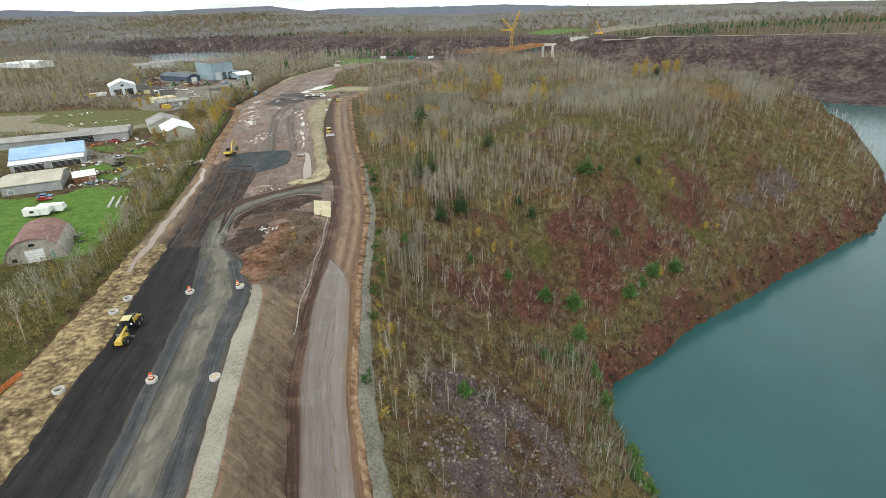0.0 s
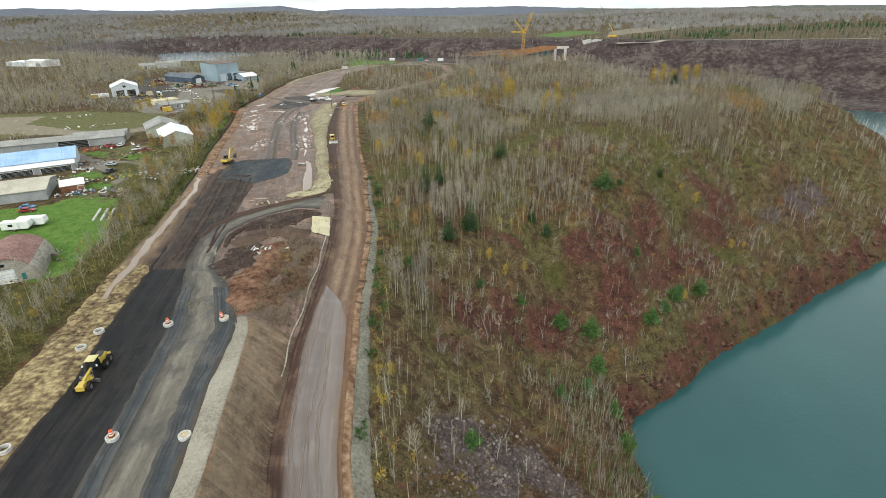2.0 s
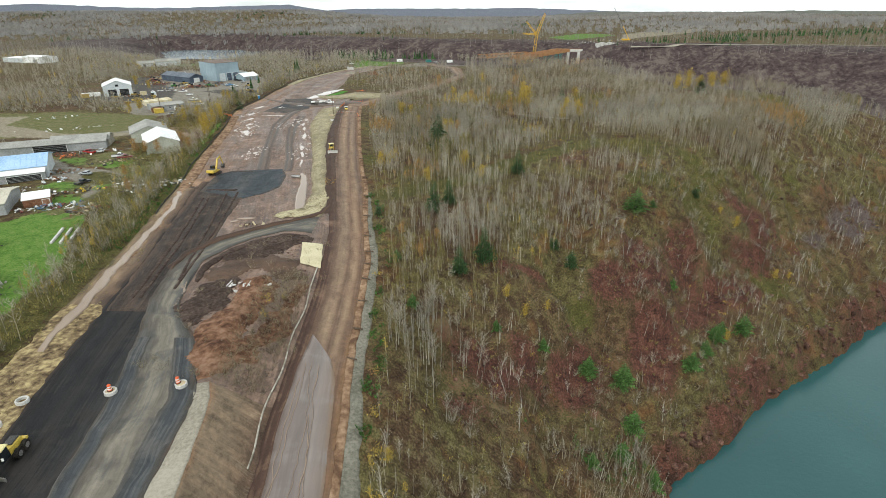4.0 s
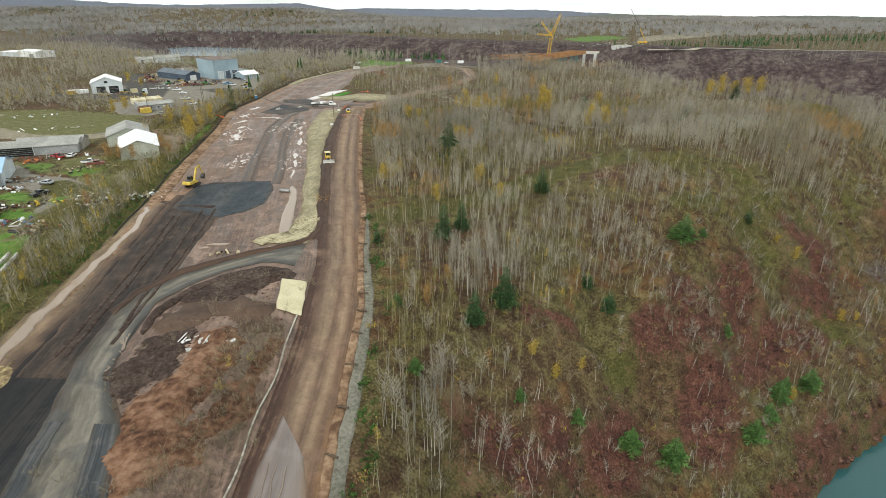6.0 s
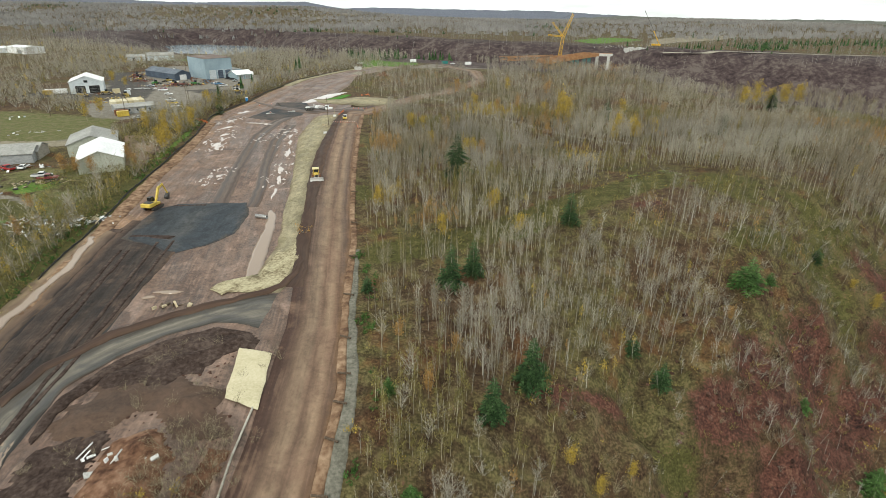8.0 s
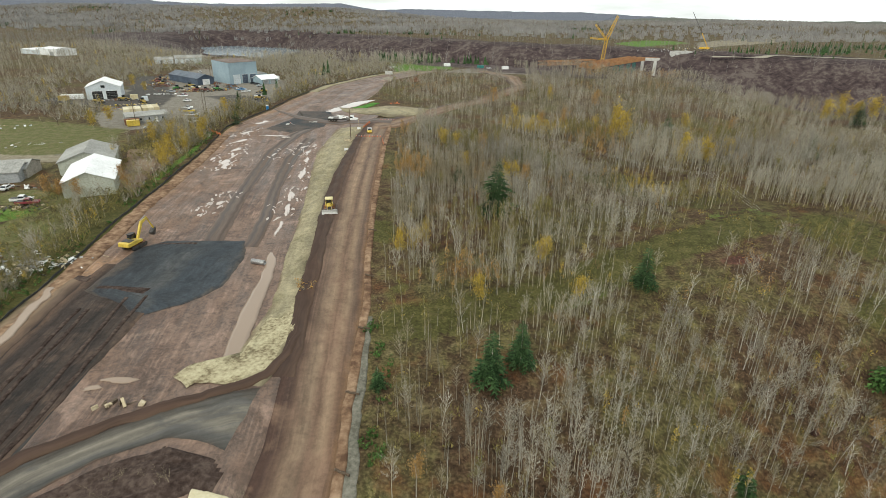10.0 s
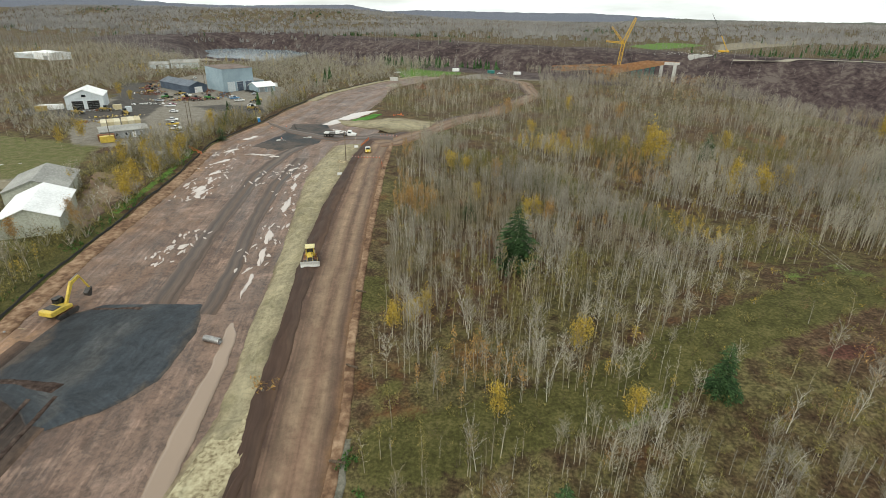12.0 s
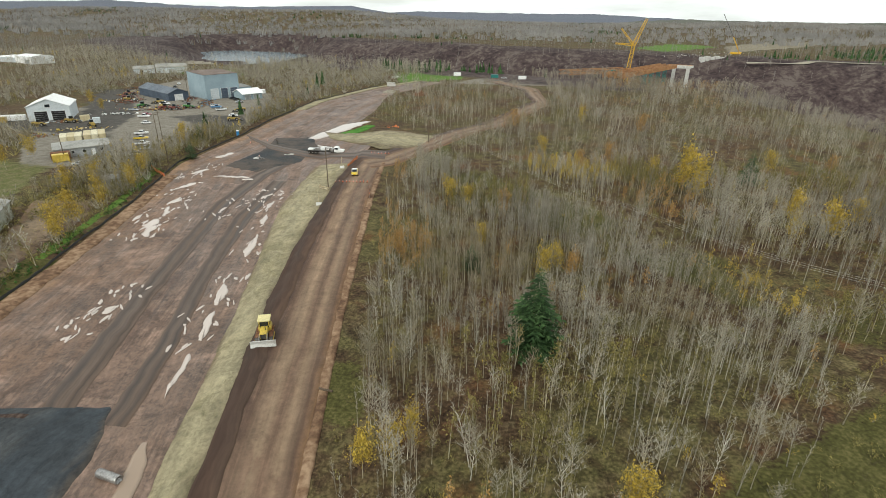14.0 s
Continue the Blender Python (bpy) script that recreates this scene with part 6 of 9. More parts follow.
for x, y, s, o in ((-26.3, 208.3, 0.8, 0), (-23.7, 211, 0.75, 0), (-21.4, 213, 0.7, 0), (-26.4, 299, 1.0, 0), (-22, 296, 0.8, 0), (-33.5, 264.5, 0.75, 1), (35.5, 311, 1.65, 0), (38, 306, 1.35, 0), (60, 283, 1.3, 0), (55, 292, 1.1, 0), (52, 284, 0.7, 0), (70, 292, 0.9, 0), (-16.5, 271.5, 0.8, 0), (-4, 257, 0.85, 0), (1, 258, 0.75, 1), (-1, 262, 0.8, 0), (3.2, 206.3, 0.85, 0), (9, 192.5, 0.75, 0), (-8.4, 191, 0.75, 0), (12.8, 136, 0.5, 0), (17.8, 135.2, 0.5, 0), (98.5, 196.5, 0.6, 0), (93, 199, 0.4, 0), (82, 158, 0.5, 0), (112, 189, 0.55, 0), (118, 191, 0.4, 0), (134, 205, 0.45, 1), (-10, 84, 0.4, 0), (52, 175, 0.5, 1), (50, 79, 0.6, 1), (24, 140, 0.4, 0), (-8, 140, 0.55, 1), (-4, 150, 0.5, 1), (-14, 152, 0.5, 1),
                   (137, 366, 1.35, 0), (145, 369, 1.45, 0), (152, 371, 1.3, 0), (161, 372, 1.5, 0), (169, 374, 1.4, 0), (70, 340, 1.0, 0), (90, 345, 0.9, 1), (20, 340, 0.9, 1), (10, 330, 0.8, 1), (-12, 290, 0.9, 1), (30, 322, 0.9, 0), (-10, 400, 1.1, 1), (20, 420, 1.0, 0), (40, 390, 1.1, 1), (0, 355, 0.9, 0), (-118, 250, 0.75, 1), (-114, 247, 0.7, 1), (-132, 238, 0.8, 1), (-127, 236, 0.7, 1), (-122, 236.5, 0.75, 1), (-117, 269, 1.15, 0), (-117.5, 275, 1.2, 0), (-114.5, 266, 0.9, 0), (-120, 288, 1.0, 0), (-123, 305, 0.9, 0), (-181.5, 333, 1.1, 0),
                   (-140, 300, 0.95, 0), (-136, 306, 1.0, 0), (-131, 322, 0.9, 0), (-85, 56, 0.75, 0), (-82, 62, 0.6, 0), (-118, 205, 0.6, 1), (-106, 186, 0.6, 1), (-180, 320, 0.9, 0), (-140, 360, 0.9, 0), (-150, 376, 0.8, 0), (-242, 440, 1.0, 0), (-225, 425, 0.8, 0)):
    tree_thing(GOLD[int(abs(x * 3 + y)) % 4], MATS_ORANGE if o else MATS_GOLD, x, y, "small tree with rusty orange leaves" if o else "small tree with bright yellow autumn leaves", "autumn trees", x * 53, s)

YELLOW_BUSH = [bush(2.6, 9, 4, 9, 0.26, 0.04) for _ in range(3)]
for k, (x, y, s) in enumerate(((-9.5, 60, 1.0), (-8.2, 66, 0.8), (-10.6, 76, 1.1), (-11.4, 84, 0.9), (-13.2, 92, 0.8), (-14.4, 101, 0.7), (-39.5, 119, 0.7), (-38.2, 113, 0.6), (-36.4, 121, 0.6), (-41.6, 193, 1.0), (-17.8, 132, 0.7), (-84, 92, 1.0), (-86, 84, 1.2), (-83, 74, 1.1), (-88, 66, 1.2))):
    bx = new("bush", mesh_from("bush", *YELLOW_BUSH[k % 3][:2], [M["twig"], M["twig_olive"], M["leaf_orange"] if k % 4 == 1 else M["leaf_yellow"]], YELLOW_BUSH[k % 3][2], smooth=False))
    bx.matrix_world = pose(x, y, land(x, y) - 0.05, 0, 0, k * 71) @ Matrix.Scale(s, 4)
    tagged(bx, "small bush with fading yellow autumn leaves", "bush", "yellow bushes")

tufts = spots_in(-90, -50, 20, 170, 0.85, lambda x, y: np.where((x > fence_x(y) - 2.5) & (x < table(y, [(37, -60), (75, -65), (97, -70), (139, -77), (197, -90)])), 0.6, 0) * ease(-0.2, 0.3, fbm(x, y, 5, 2, 171)))
scatter("grass_tufts", [bush(0.9, 5, 1, 0, width=0.1) for _ in range(3)], tufts, [M["twig_olive"], M["straw_dry"]], "dry straw and grass tufts on the ditch bank", "grass tufts", (0.3, 1.0), 0.2)

# undergrowth, stones
near_floor = lambda x, y: np.where(shore_d(x, y) > 4, 0.8, 0) * ease(2.8, 6, x - haul_right(y)) * (0.35 + 0.65 * ease(-0.3, 0.3, fbm(x, y, 9, 2, 111)))
low = np.concatenate([spots_in(-60, 150, 35, 310, 2.0, near_floor), spots_in(20, 230, 60, 290, 2.1, lambda x, y: near_floor(x, y) * (shore_d(x, y) < 62))])
low = low[(shore_d(low[:, 0], low[:, 1]) > 60) | (rng.random(len(low)) < 0.6)]
r_ = rng.random(len(low))
r_ = np.where((r_ >= 0.42) & (r_ < 0.62) & (shore_d(low[:, 0], low[:, 1]) > 75) & (rng.random(len(low)) < 0.75), 0.7, r_)
scatter("undergrowth", BUSH, low[r_ < 0.42], [M["twig_shade"], M["twig_shade"]], "brown brush under the trees, shade painted into its twigs", "undergrowth", (0.35, 0.95), 0.1)
scatter("undergrowth", BUSH, low[(r_ >= 0.42) & (r_ < 0.62)], [M["twig_rust"], M["twig_rust"]], "rust-coloured brush under the trees", "undergrowth", (0.3, 0.8), 0.1)
scatter("undergrowth", BUSH_LEAFY, low[(r_ >= 0.62) & (r_ < 0.94)], [M["twig_olive"], M["twig_olive"], M["leaf_olive"]], "olive-leaved brush under the trees", "undergrowth", (0.3, 1.0), 0.1)
scatter("undergrowth", BUSH_LEAFY, low[r_ >= 0.95], [M["twig"], M["twig_olive"], M["leaf_yellow"]], "brush with yellow leaves", "undergrowth", (0.3, 0.8), 0.1)
SLOPE_BUSH = [bush(2.0 + 1.2 * rng.random(), 9, 8, 0, width=0.045) for _ in range(5)]
brushy = spots_in(-16, 215, 45, 270, 2.1, lambda x, y: np.where((shore_d(x, y) > 5) & (shore_d(x, y) < 56), 0.7, 0) * ease(4, 8, x - haul_right(y)) * (1 - 0.55 * into(x, y, SCREE, 2)) * (0.15 + 0.85 * ease(-0.25, 0.35, fbm(x, y, 10, 3, 141))))
r_ = 0.6 * rng.random(len(brushy)) + 0.4 * ease(-0.5, 0.5, fbm(brushy[:, 0], brushy[:, 1], 17, 2, 143))
scatter("undergrowth", SLOPE_BUSH, brushy[r_ < 0.45], [M["twig_warm"], M["twig_warm"]], "grey-brown bare brush on the rocky slope", "undergrowth", (0.4, 1.1), 0.15)
scatter("undergrowth", SLOPE_BUSH, brushy[(r_ >= 0.45) & (r_ < 0.66)], [M["twig"], M["twig"]], "pale bare brush on the rocky slope", "undergrowth", (0.4, 1.1), 0.15)
scatter("undergrowth", SLOPE_BUSH, brushy[(r_ >= 0.66) & (r_ < 0.8)], [M["twig_rust"], M["twig_rust"]], "rusty brush on the rocky slope", "undergrowth", (0.3, 0.8), 0.15)
scatter("undergrowth", BUSH_LEAFY, brushy[r_ >= 0.8], [M["twig_olive"], M["twig_olive"], M["leaf_olive"]], "olive brush on the rocky slope", "undergrowth", (0.5, 1.1), 0.15)
dense = spots_in(12, 54, 60, 125, 1.25, lambda x, y: into(x, y, THICKET, 4) * (0.3 + 0.6 * ease(-0.3, 0.3, fbm(x, y, 8, 2, 145))) * (shore_d(x, y) > 2))
r_ = rng.random(len(dense))
scatter("woodland", [both(t) for t in STEM], dense[r_ < 0.55], MATS_WARM, "dense thicket of brown saplings on the slope", "woods", (0.45, 0.8), 0.12)
scatter("woodland", [both(t) for t in STEM], dense[(r_ >= 0.55) & (r_ < 0.8)], MATS_PALE, "pale leaning saplings in the thicket", "woods", (0.45, 0.85), 0.16)
scatter("woodland", [both(t) for t in STEM_LEAFY], dense[r_ >= 0.8], [M["bark_gray"], M["twig_olive"], M["herb_green"]], "green-leaved saplings in the thicket", "woods", (0.4, 0.75), 0.12)
edge_ = spots_in(-150, -70, 25, 400, 1.7, lambda x, y: np.where((x < fence_x(y) - 1.5) & (x > fence_x(y) - 30), 0.75, 0) * (1 - into(x, y, YARD_LOT, 2)) * (1 - into(x, y, YARD_LAWN, 3)) * (0.3 + 0.7 * ease(-0.3, 0.2, fbm(x, y, 10, 2, 113))))
r_ = rng.random(len(edge_))
scatter("brush", BUSH, edge_[r_ < 0.55], [M["twig_shade"], M["twig_olive"]], "dry brush along the edge of the works", "brush", (0.6, 1.7), 0.1)
scatter("brush", BUSH_LEAFY, edge_[(r_ >= 0.55)], [M["twig_olive"], M["twig_olive"], M["leaf_olive"]], "olive brush along the edge of the works", "brush", (0.6, 1.6), 0.1)
green_ = spots_in(-140, -10, 45, 330, 0.9, lambda x, y: np.where((np.abs(x - fence_x(y) + 3.6) < 2.8) & (y > 105), 0.5 * ease(-0.35, 0.2, fbm(x, y, 7, 2, 127)), 0) + np.where((np.abs(x - haul_right(y) - 5.6) < 0.9) & (y < 200), 0.55 * ease(0.1, 0.35, fbm(x, y, 14, 2, 117)), 0))
tuft = spots_in(-32, -10, 60, 190, 0.55, lambda x, y: np.maximum.reduce([ease(1.0, 0.3, np.hypot((x - a) / 1.4, (y - b) / 2.6)) for a, b in ((-26.6, 182.5), (-24, 176.5), (-19.5, 156), (-16.8, 119), (-16.6, 126), (-13.5, 104), (-16.3, 112), (-15.6, 98), (-14.2, 88), (-13.5, 67), (-21.2, 158))]))
green_ = np.concatenate([green_, tuft])
scatter("weeds", [bush(0.9, 5, 1, 5, 0.22) for _ in range(3)], green_, [M["herb_green"], M["herb_green"], M["herb_green"]], "fresh green weeds along the verge", "weeds", (0.4, 1.0), 0.1)
island = spots_in(-56, -30, 92, 150, 1.2, lambda x, y: np.where((x > haul_left(y) - 10) & (x < haul_left(y) - 1.4) & (y < 131), 0.95, 0.06))
scatter("brush", BUSH, island[::2], [M["twig_shade"], M["twig_warm"]], "dry scrub between the two roads", "brush", (0.5, 1.3), 0.1)
scatter("brush", SLOPE_BUSH, island[1::2], [M["twig_warm"], M["twig_warm"]], "brown bare bushes between the two roads", "brush", (0.35, 0.9), 0.12)


def stone(n=9):
    bm = bmesh.new()
    bmesh.ops.create_icosphere(bm, subdivisions=1, radius=0.5)
    k = rng.uniform(0.55, 1.2, 3)
    co = np.array([v.co[:] for v in bm.verts]) * k * rng.uniform(0.75, 1.15, (len(bm.verts), 1))
    tri = np.array([[v.index for v in f.verts] for f in bm.faces])
    bm.free()
    return co, tri, np.zeros(len(tri), int)


STONES = [stone() for _ in range(6)]
heap = spots_in(-10, 40, 36, 95, 0.72, lambda x, y: into(x, y, SCREE, 3) * (0.35 + 0.6 * ease(-0.2, 0.4, fbm(x, y, 7, 2, 118))))
scatter("scree", STONES, heap, [M["rock_dark"]], "purple-grey broken rock on the slope", "scree", (0.25, 1.15))
ledge = spots_in(0, 215, 95, 275, 1.3, lambda x, y: np.where(shore_d(x, y) > 4, 0.42, 0) * np.maximum.reduce([ease(1.1, 0.4, np.hypot(((x - cx) * math.cos(radians(t)) + (y - cy) * math.sin(radians(t))) / a, ((y - cy) * math.cos(radians(t)) - (x - cx) * math.sin(radians(t))) / b)) for cx, cy, a, b, t in RED_ROCK[:14] + PURPLE_ROCK[:2]]))
scatter("scree", STONES, ledge, [M["rock_red"]], "dark red broken rock on bare ledges", "scree", (0.25, 1.3))
blocks = spots_in(40, 250, 60, 270, 1.6, lambda x, y: np.where((shore_d(x, y) > -0.6) & (shore_d(x, y) < 5), 0.6, 0) * (0.4 + 0.6 * ease(-0.2, 0.3, fbm(x, y, 11, 2, 120))))
scatter("shore_blocks", STONES, blocks, [M["rock_red"]], "large red rock blocks at the waterline", "rocks", (0.9, 3.0))
crag = spots_in(30, 260, 60, 280, 1.45, lambda x, y: np.where((shore_d(x, y) > 0.3) & (shore_d(x, y) < 50), 0.16 + 0.64 * ease(9, 3, shore_d(x, y)), 0) * (0.3 + 0.7 * ease(-0.2, 0.3, fbm(x, y, 20, 2, 119))))
scatter("scree", STONES, crag, [M["rock_red"]], "red broken rock on the lake bank", "scree", (0.3, 1.4))
clods = spots_in(-58, -32, 96, 152, 0.9, lambda x, y: into(x, y, [(-54, 104), (-48, 98), (-42, 97), (-37, 104), (-35, 118), (-34, 131), (-40, 150), (-55, 146), (-56, 114)], 1) * 0.6)
scatter("clods", STONES, clods, [M["rock_red"]], "lumps of red-brown soil", "soil clods", (0.15, 0.6))


# ---- things: helpers ----
def box(bm, x0, x1, y0, y1, z0, z1, bevel=0.0):
    vs = [bm.verts.new(p) for p in ((x0, y0, z0), (x1, y0, z0), (x1, y1, z0), (x0, y1, z0), (x0, y0, z1), (x1, y0, z1), (x1, y1, z1), (x0, y1, z1))]
    fs = [bm.faces.new([vs[i] for i in f]) for f in ((3, 2, 1, 0), (4, 5, 6, 7), (0, 1, 5, 4), (1, 2, 6, 5), (2, 3, 7, 6), (3, 0, 4, 7))]
    if bevel:
        bmesh.ops.bevel(bm, geom=list({e for f in fs for e in f.edges}), offset=bevel, segments=1, affect="EDGES")
    return bm


def prism(bm, outline, a, b, axis="y", bevel=0.0):
    """An outline of (x, z), or (y, z) if axis is x, drawn out along the axis from a to b."""
    put = (lambda p, k: (p[0], k, p[1])) if axis == "y" else (lambda p, k: (k, p[0], p[1]))
    lo, hi = [bm.verts.new(put(p, a)) for p in outline], [bm.verts.new(put(p, b)) for p in outline]
    n = len(outline)
    fs = [bm.faces.new(lo), bm.faces.new(hi[::-1])] + [bm.faces.new((lo[i], hi[i], hi[(i + 1) % n], lo[(i + 1) % n])) for i in range(n)]
    bmesh.ops.recalc_face_normals(bm, faces=fs)
    if bevel:
        bmesh.ops.bevel(bm, geom=list({e for f in fs for e in f.edges}), offset=bevel, segments=1, affect="EDGES")
    return bm


def rod(bm, a, b, r, r1=None, seg=8):
    a, b = Vector(a), Vector(b)
    d = b - a
    m = Matrix.Translation((a + b) / 2) @ d.to_track_quat("Z", "Y").to_matrix().to_4x4()
    bmesh.ops.create_cone(bm, cap_ends=True, segments=seg, radius1=r, radius2=r if r1 is None else r1, depth=d.length, matrix=m)
    return bm


def beam(bm, a, b, w, h):
    """A square bar from a to b."""
    a, b = Vector(a), Vector(b)
    d = b - a
    m = Matrix.Translation((a + b) / 2) @ d.to_track_quat("X", "Z").to_matrix().to_4x4() @ Matrix.Diagonal((d.length, w, h, 1))
    bmesh.ops.create_cube(bm, size=1, matrix=m)
    return bm


def lathe(bm, profile, seg=20):
    """A closed profile of (r, z) turned round the z axis."""
    rings = [[bm.verts.new((r * math.cos(k * 6.28319 / seg), r * math.sin(k * 6.28319 / seg), z)) for k in range(seg)] for r, z in profile]
    fs = []
    for p, q in zip(rings, rings[1:] + rings[:1]):
        fs += [bm.faces.new((p[k], p[(k + 1) % seg], q[(k + 1) % seg], q[k])) for k in range(seg)]
    bmesh.ops.recalc_face_normals(bm, faces=fs)
    return bm


def part(name, bm, material, parent, label="", smooth=False):
    me_ = bpy.data.meshes.new(name)
    bm.to_mesh(me_)
    bm.free()
    me_.materials.append(material)
    if smooth:
        me_.polygons.foreach_set("use_smooth", [True] * len(me_.polygons))
    ob = new(name, me_)
    ob.parent = parent
    return tagged(ob, label)


def thing(name, label, category, m=None, group="", kind=""):
    root = tagged(new(name), label, category, group, kind)
    root.empty_display_size = 0.3
    if m is not None:
        root.matrix_world = m
    return root


def on_land(x, y, yaw=0.0, up=0.0):
    return pose(x, y, land(x, y) + up, 0, 0, yaw)


B = bmesh.new
M.update({
    "concrete": surface("concrete", ((0.38, 0.37, 0.34), (0.52, 0.51, 0.48), (0.62, 0.61, 0.58)), 5.0, 0.5, 0.85, 0.2, 0.02),
    "drum_orange": paint("drum_orange", (0.70, 0.12, 0.03), 0.5),
    "white_paint": paint("white_paint", (0.74, 0.74, 0.72), 0.5, spread=0.1),
    "machine_yellow": paint("machine_yellow", (0.57, 0.41, 0.07), 0.45, spread=0.35),
    "red_worn": paint("red_worn", (0.17, 0.05, 0.04), 0.7, spread=0.4),
    "yellow_worn": paint("yellow_worn", (0.34, 0.24, 0.06), 0.7, spread=0.4),
    "blue_worn": paint("blue_worn", (0.10, 0.18, 0.28), 0.7, spread=0.4),
    "machine_pale": paint("machine_pale", (0.60, 0.52, 0.25), 0.45),
    "black_rubber": surface("black_rubber", ((0.012, 0.011, 0.01), (0.024, 0.021, 0.018), (0.05, 0.042, 0.035)), 5.0, 1.0, 0.85, 0.2, 0.02),
    "steel": surface("steel", ((0.22, 0.21, 0.20), (0.33, 0.32, 0.31), (0.45, 0.44, 0.42)), 6.0, 0.8, 0.4, 0.05, 0.01, 0.7),
    "dark_steel": surface("dark_steel", ((0.03, 0.028, 0.026), (0.06, 0.056, 0.052), (0.10, 0.092, 0.085)), 6.0, 0.8, 0.55, 0.1, 0.01, 0.4),
    "glass": paint("glass", (0.015, 0.02, 0.024), 0.08, 0.0, 0.3),
    "rust": surface("rust", ((0.10, 0.045, 0.025), (0.19, 0.09, 0.05), (0.30, 0.17, 0.11)), 2.5, 0.3, 0.85, 0.3, 0.03),
    "quonset_roof": surface("quonset_roof", ((0.14, 0.065, 0.05), (0.21, 0.105, 0.085), (0.29, 0.17, 0.145)), 2.0, 0.3, 0.7, 0.15, 0.02),
    "stone_wall": surface("stone_wall", ((0.20, 0.18, 0.15), (0.31, 0.285, 0.245), (0.42, 0.39, 0.34)), 2.5, 0.4, 0.9, 0.4, 0.04),
    "roof_tan": surface("roof_tan", ((0.36, 0.33, 0.26), (0.46, 0.42, 0.33), (0.53, 0.49, 0.40)), 2.0, 0.2, 0.6, 0.08, 0.02),
    "roof_blue": surface("roof_blue", ((0.22, 0.36, 0.55), (0.30, 0.46, 0.68), (0.38, 0.54, 0.76)), 2.0, 0.12, 0.5, 0.06, 0.02),
    "roof_gray": surface("roof_gray", ((0.20, 0.195, 0.175), (0.28, 0.275, 0.25), (0.36, 0.35, 0.32)), 2.0, 0.15, 0.7, 0.08, 0.02),
    "roof_white": surface("roof_white", ((0.68, 0.68, 0.67), (0.80, 0.80, 0.79), (0.86, 0.86, 0.85)), 2.0, 0.15, 0.5, 0.05, 0.02),
    "roof_navy": surface("roof_navy", ((0.045, 0.06, 0.08), (0.075, 0.095, 0.125), (0.12, 0.14, 0.17)), 2.0, 0.15, 0.5, 0.05, 0.02),
    "roof_gravel": surface("roof_gravel", ((0.12, 0.09, 0.08), (0.18, 0.14, 0.12), (0.24, 0.20, 0.175)), 2.0, 0.15, 0.9, 0.15, 0.03),
    "wall_blue": surface("wall_blue", ((0.20, 0.27, 0.31), (0.26, 0.34, 0.385), (0.32, 0.40, 0.44)), 2.0, 0.12, 0.6, 0.05, 0.02),
    "wall_gray": surface("wall_gray", ((0.19, 0.20, 0.20), (0.27, 0.28, 0.28), (0.36, 0.37, 0.37)), 2.0, 0.2, 0.7, 0.08, 0.02),
    "wall_pale": surface("wall_pale", ((0.42, 0.46, 0.48), (0.53, 0.57, 0.59), (0.62, 0.66, 0.68)), 2.0, 0.2, 0.6, 0.05, 0.02),
    "wall_navy": surface("wall_navy", ((0.03, 0.045, 0.07), (0.05, 0.07, 0.105), (0.08, 0.105, 0.14)), 2.0, 0.2, 0.6, 0.05, 0.02),
    "wall_sage": surface("wall_sage", ((0.30, 0.31, 0.25), (0.40, 0.41, 0.34), (0.48, 0.49, 0.42)), 2.0, 0.2, 0.8, 0.05, 0.02),
    # near-black panel paint for the shade within open bays
    "inside_shade": paint("inside_shade", (0.02, 0.02, 0.02), 0.9),
    "wood_pole": surface("wood_pole", ((0.07, 0.05, 0.035), (0.12, 0.09, 0.065), (0.18, 0.145, 0.11)), 5.0, 0.5, 0.9, 0.2, 0.02),
    "timber": surface("timber", ((0.34, 0.27, 0.17), (0.47, 0.39, 0.26), (0.57, 0.49, 0.35)), 4.0, 0.5, 0.85, 0.1, 0.02),
    "girder": surface("girder", ((0.22, 0.095, 0.03), (0.36, 0.165, 0.055), (0.46, 0.24, 0.10)), 0.8, 0.1, 0.7, 0.1, 0.02),
    "crane_yellow": paint("crane_yellow", (0.62, 0.36, 0.02), 0.5),
    "teal": paint("teal", (0.02, 0.17, 0.15), 0.5),
    "blue_plastic": paint("blue_plastic", (0.03, 0.22, 0.50), 0.4),
    "silt": paint("silt", (0.035, 0.034, 0.032), 0.8),
    "orange_mesh": paint("orange_mesh", (0.62, 0.17, 0.05), 0.7),
    "tan_box": paint("tan_box", (0.52, 0.44, 0.27), 0.6),
    "tan_pale": paint("tan_pale", (0.62, 0.56, 0.40), 0.6),
})
CAR_PAINT = {k: paint("car_" + k, c, 0.3) for k, c in {"white": (0.72, 0.72, 0.71), "red": (0.35, 0.03, 0.03), "silver": (0.42, 0.44, 0.46), "dark": (0.03, 0.03, 0.035), "yellow": (0.60, 0.42, 0.03),
                                                     "blue": (0.10, 0.24, 0.42), "maroon": (0.22, 0.04, 0.05), "green": (0.06, 0.20, 0.05), "orange": (0.55, 0.20, 0.03)}.items()}


def wheel(parent, x, y, r, w, rim=True):
    t = part("wheel", rod(B(), (x, y - w / 2, r), (x, y + w / 2, r), r, seg=14), M["black_rubber"], parent)
    if rim:
        part("rim", rod(B(), (x, y - w / 2 - 0.02, r), (x, y + w / 2 + 0.02, r), r * 0.55, seg=10), M["steel"], t)
    return t


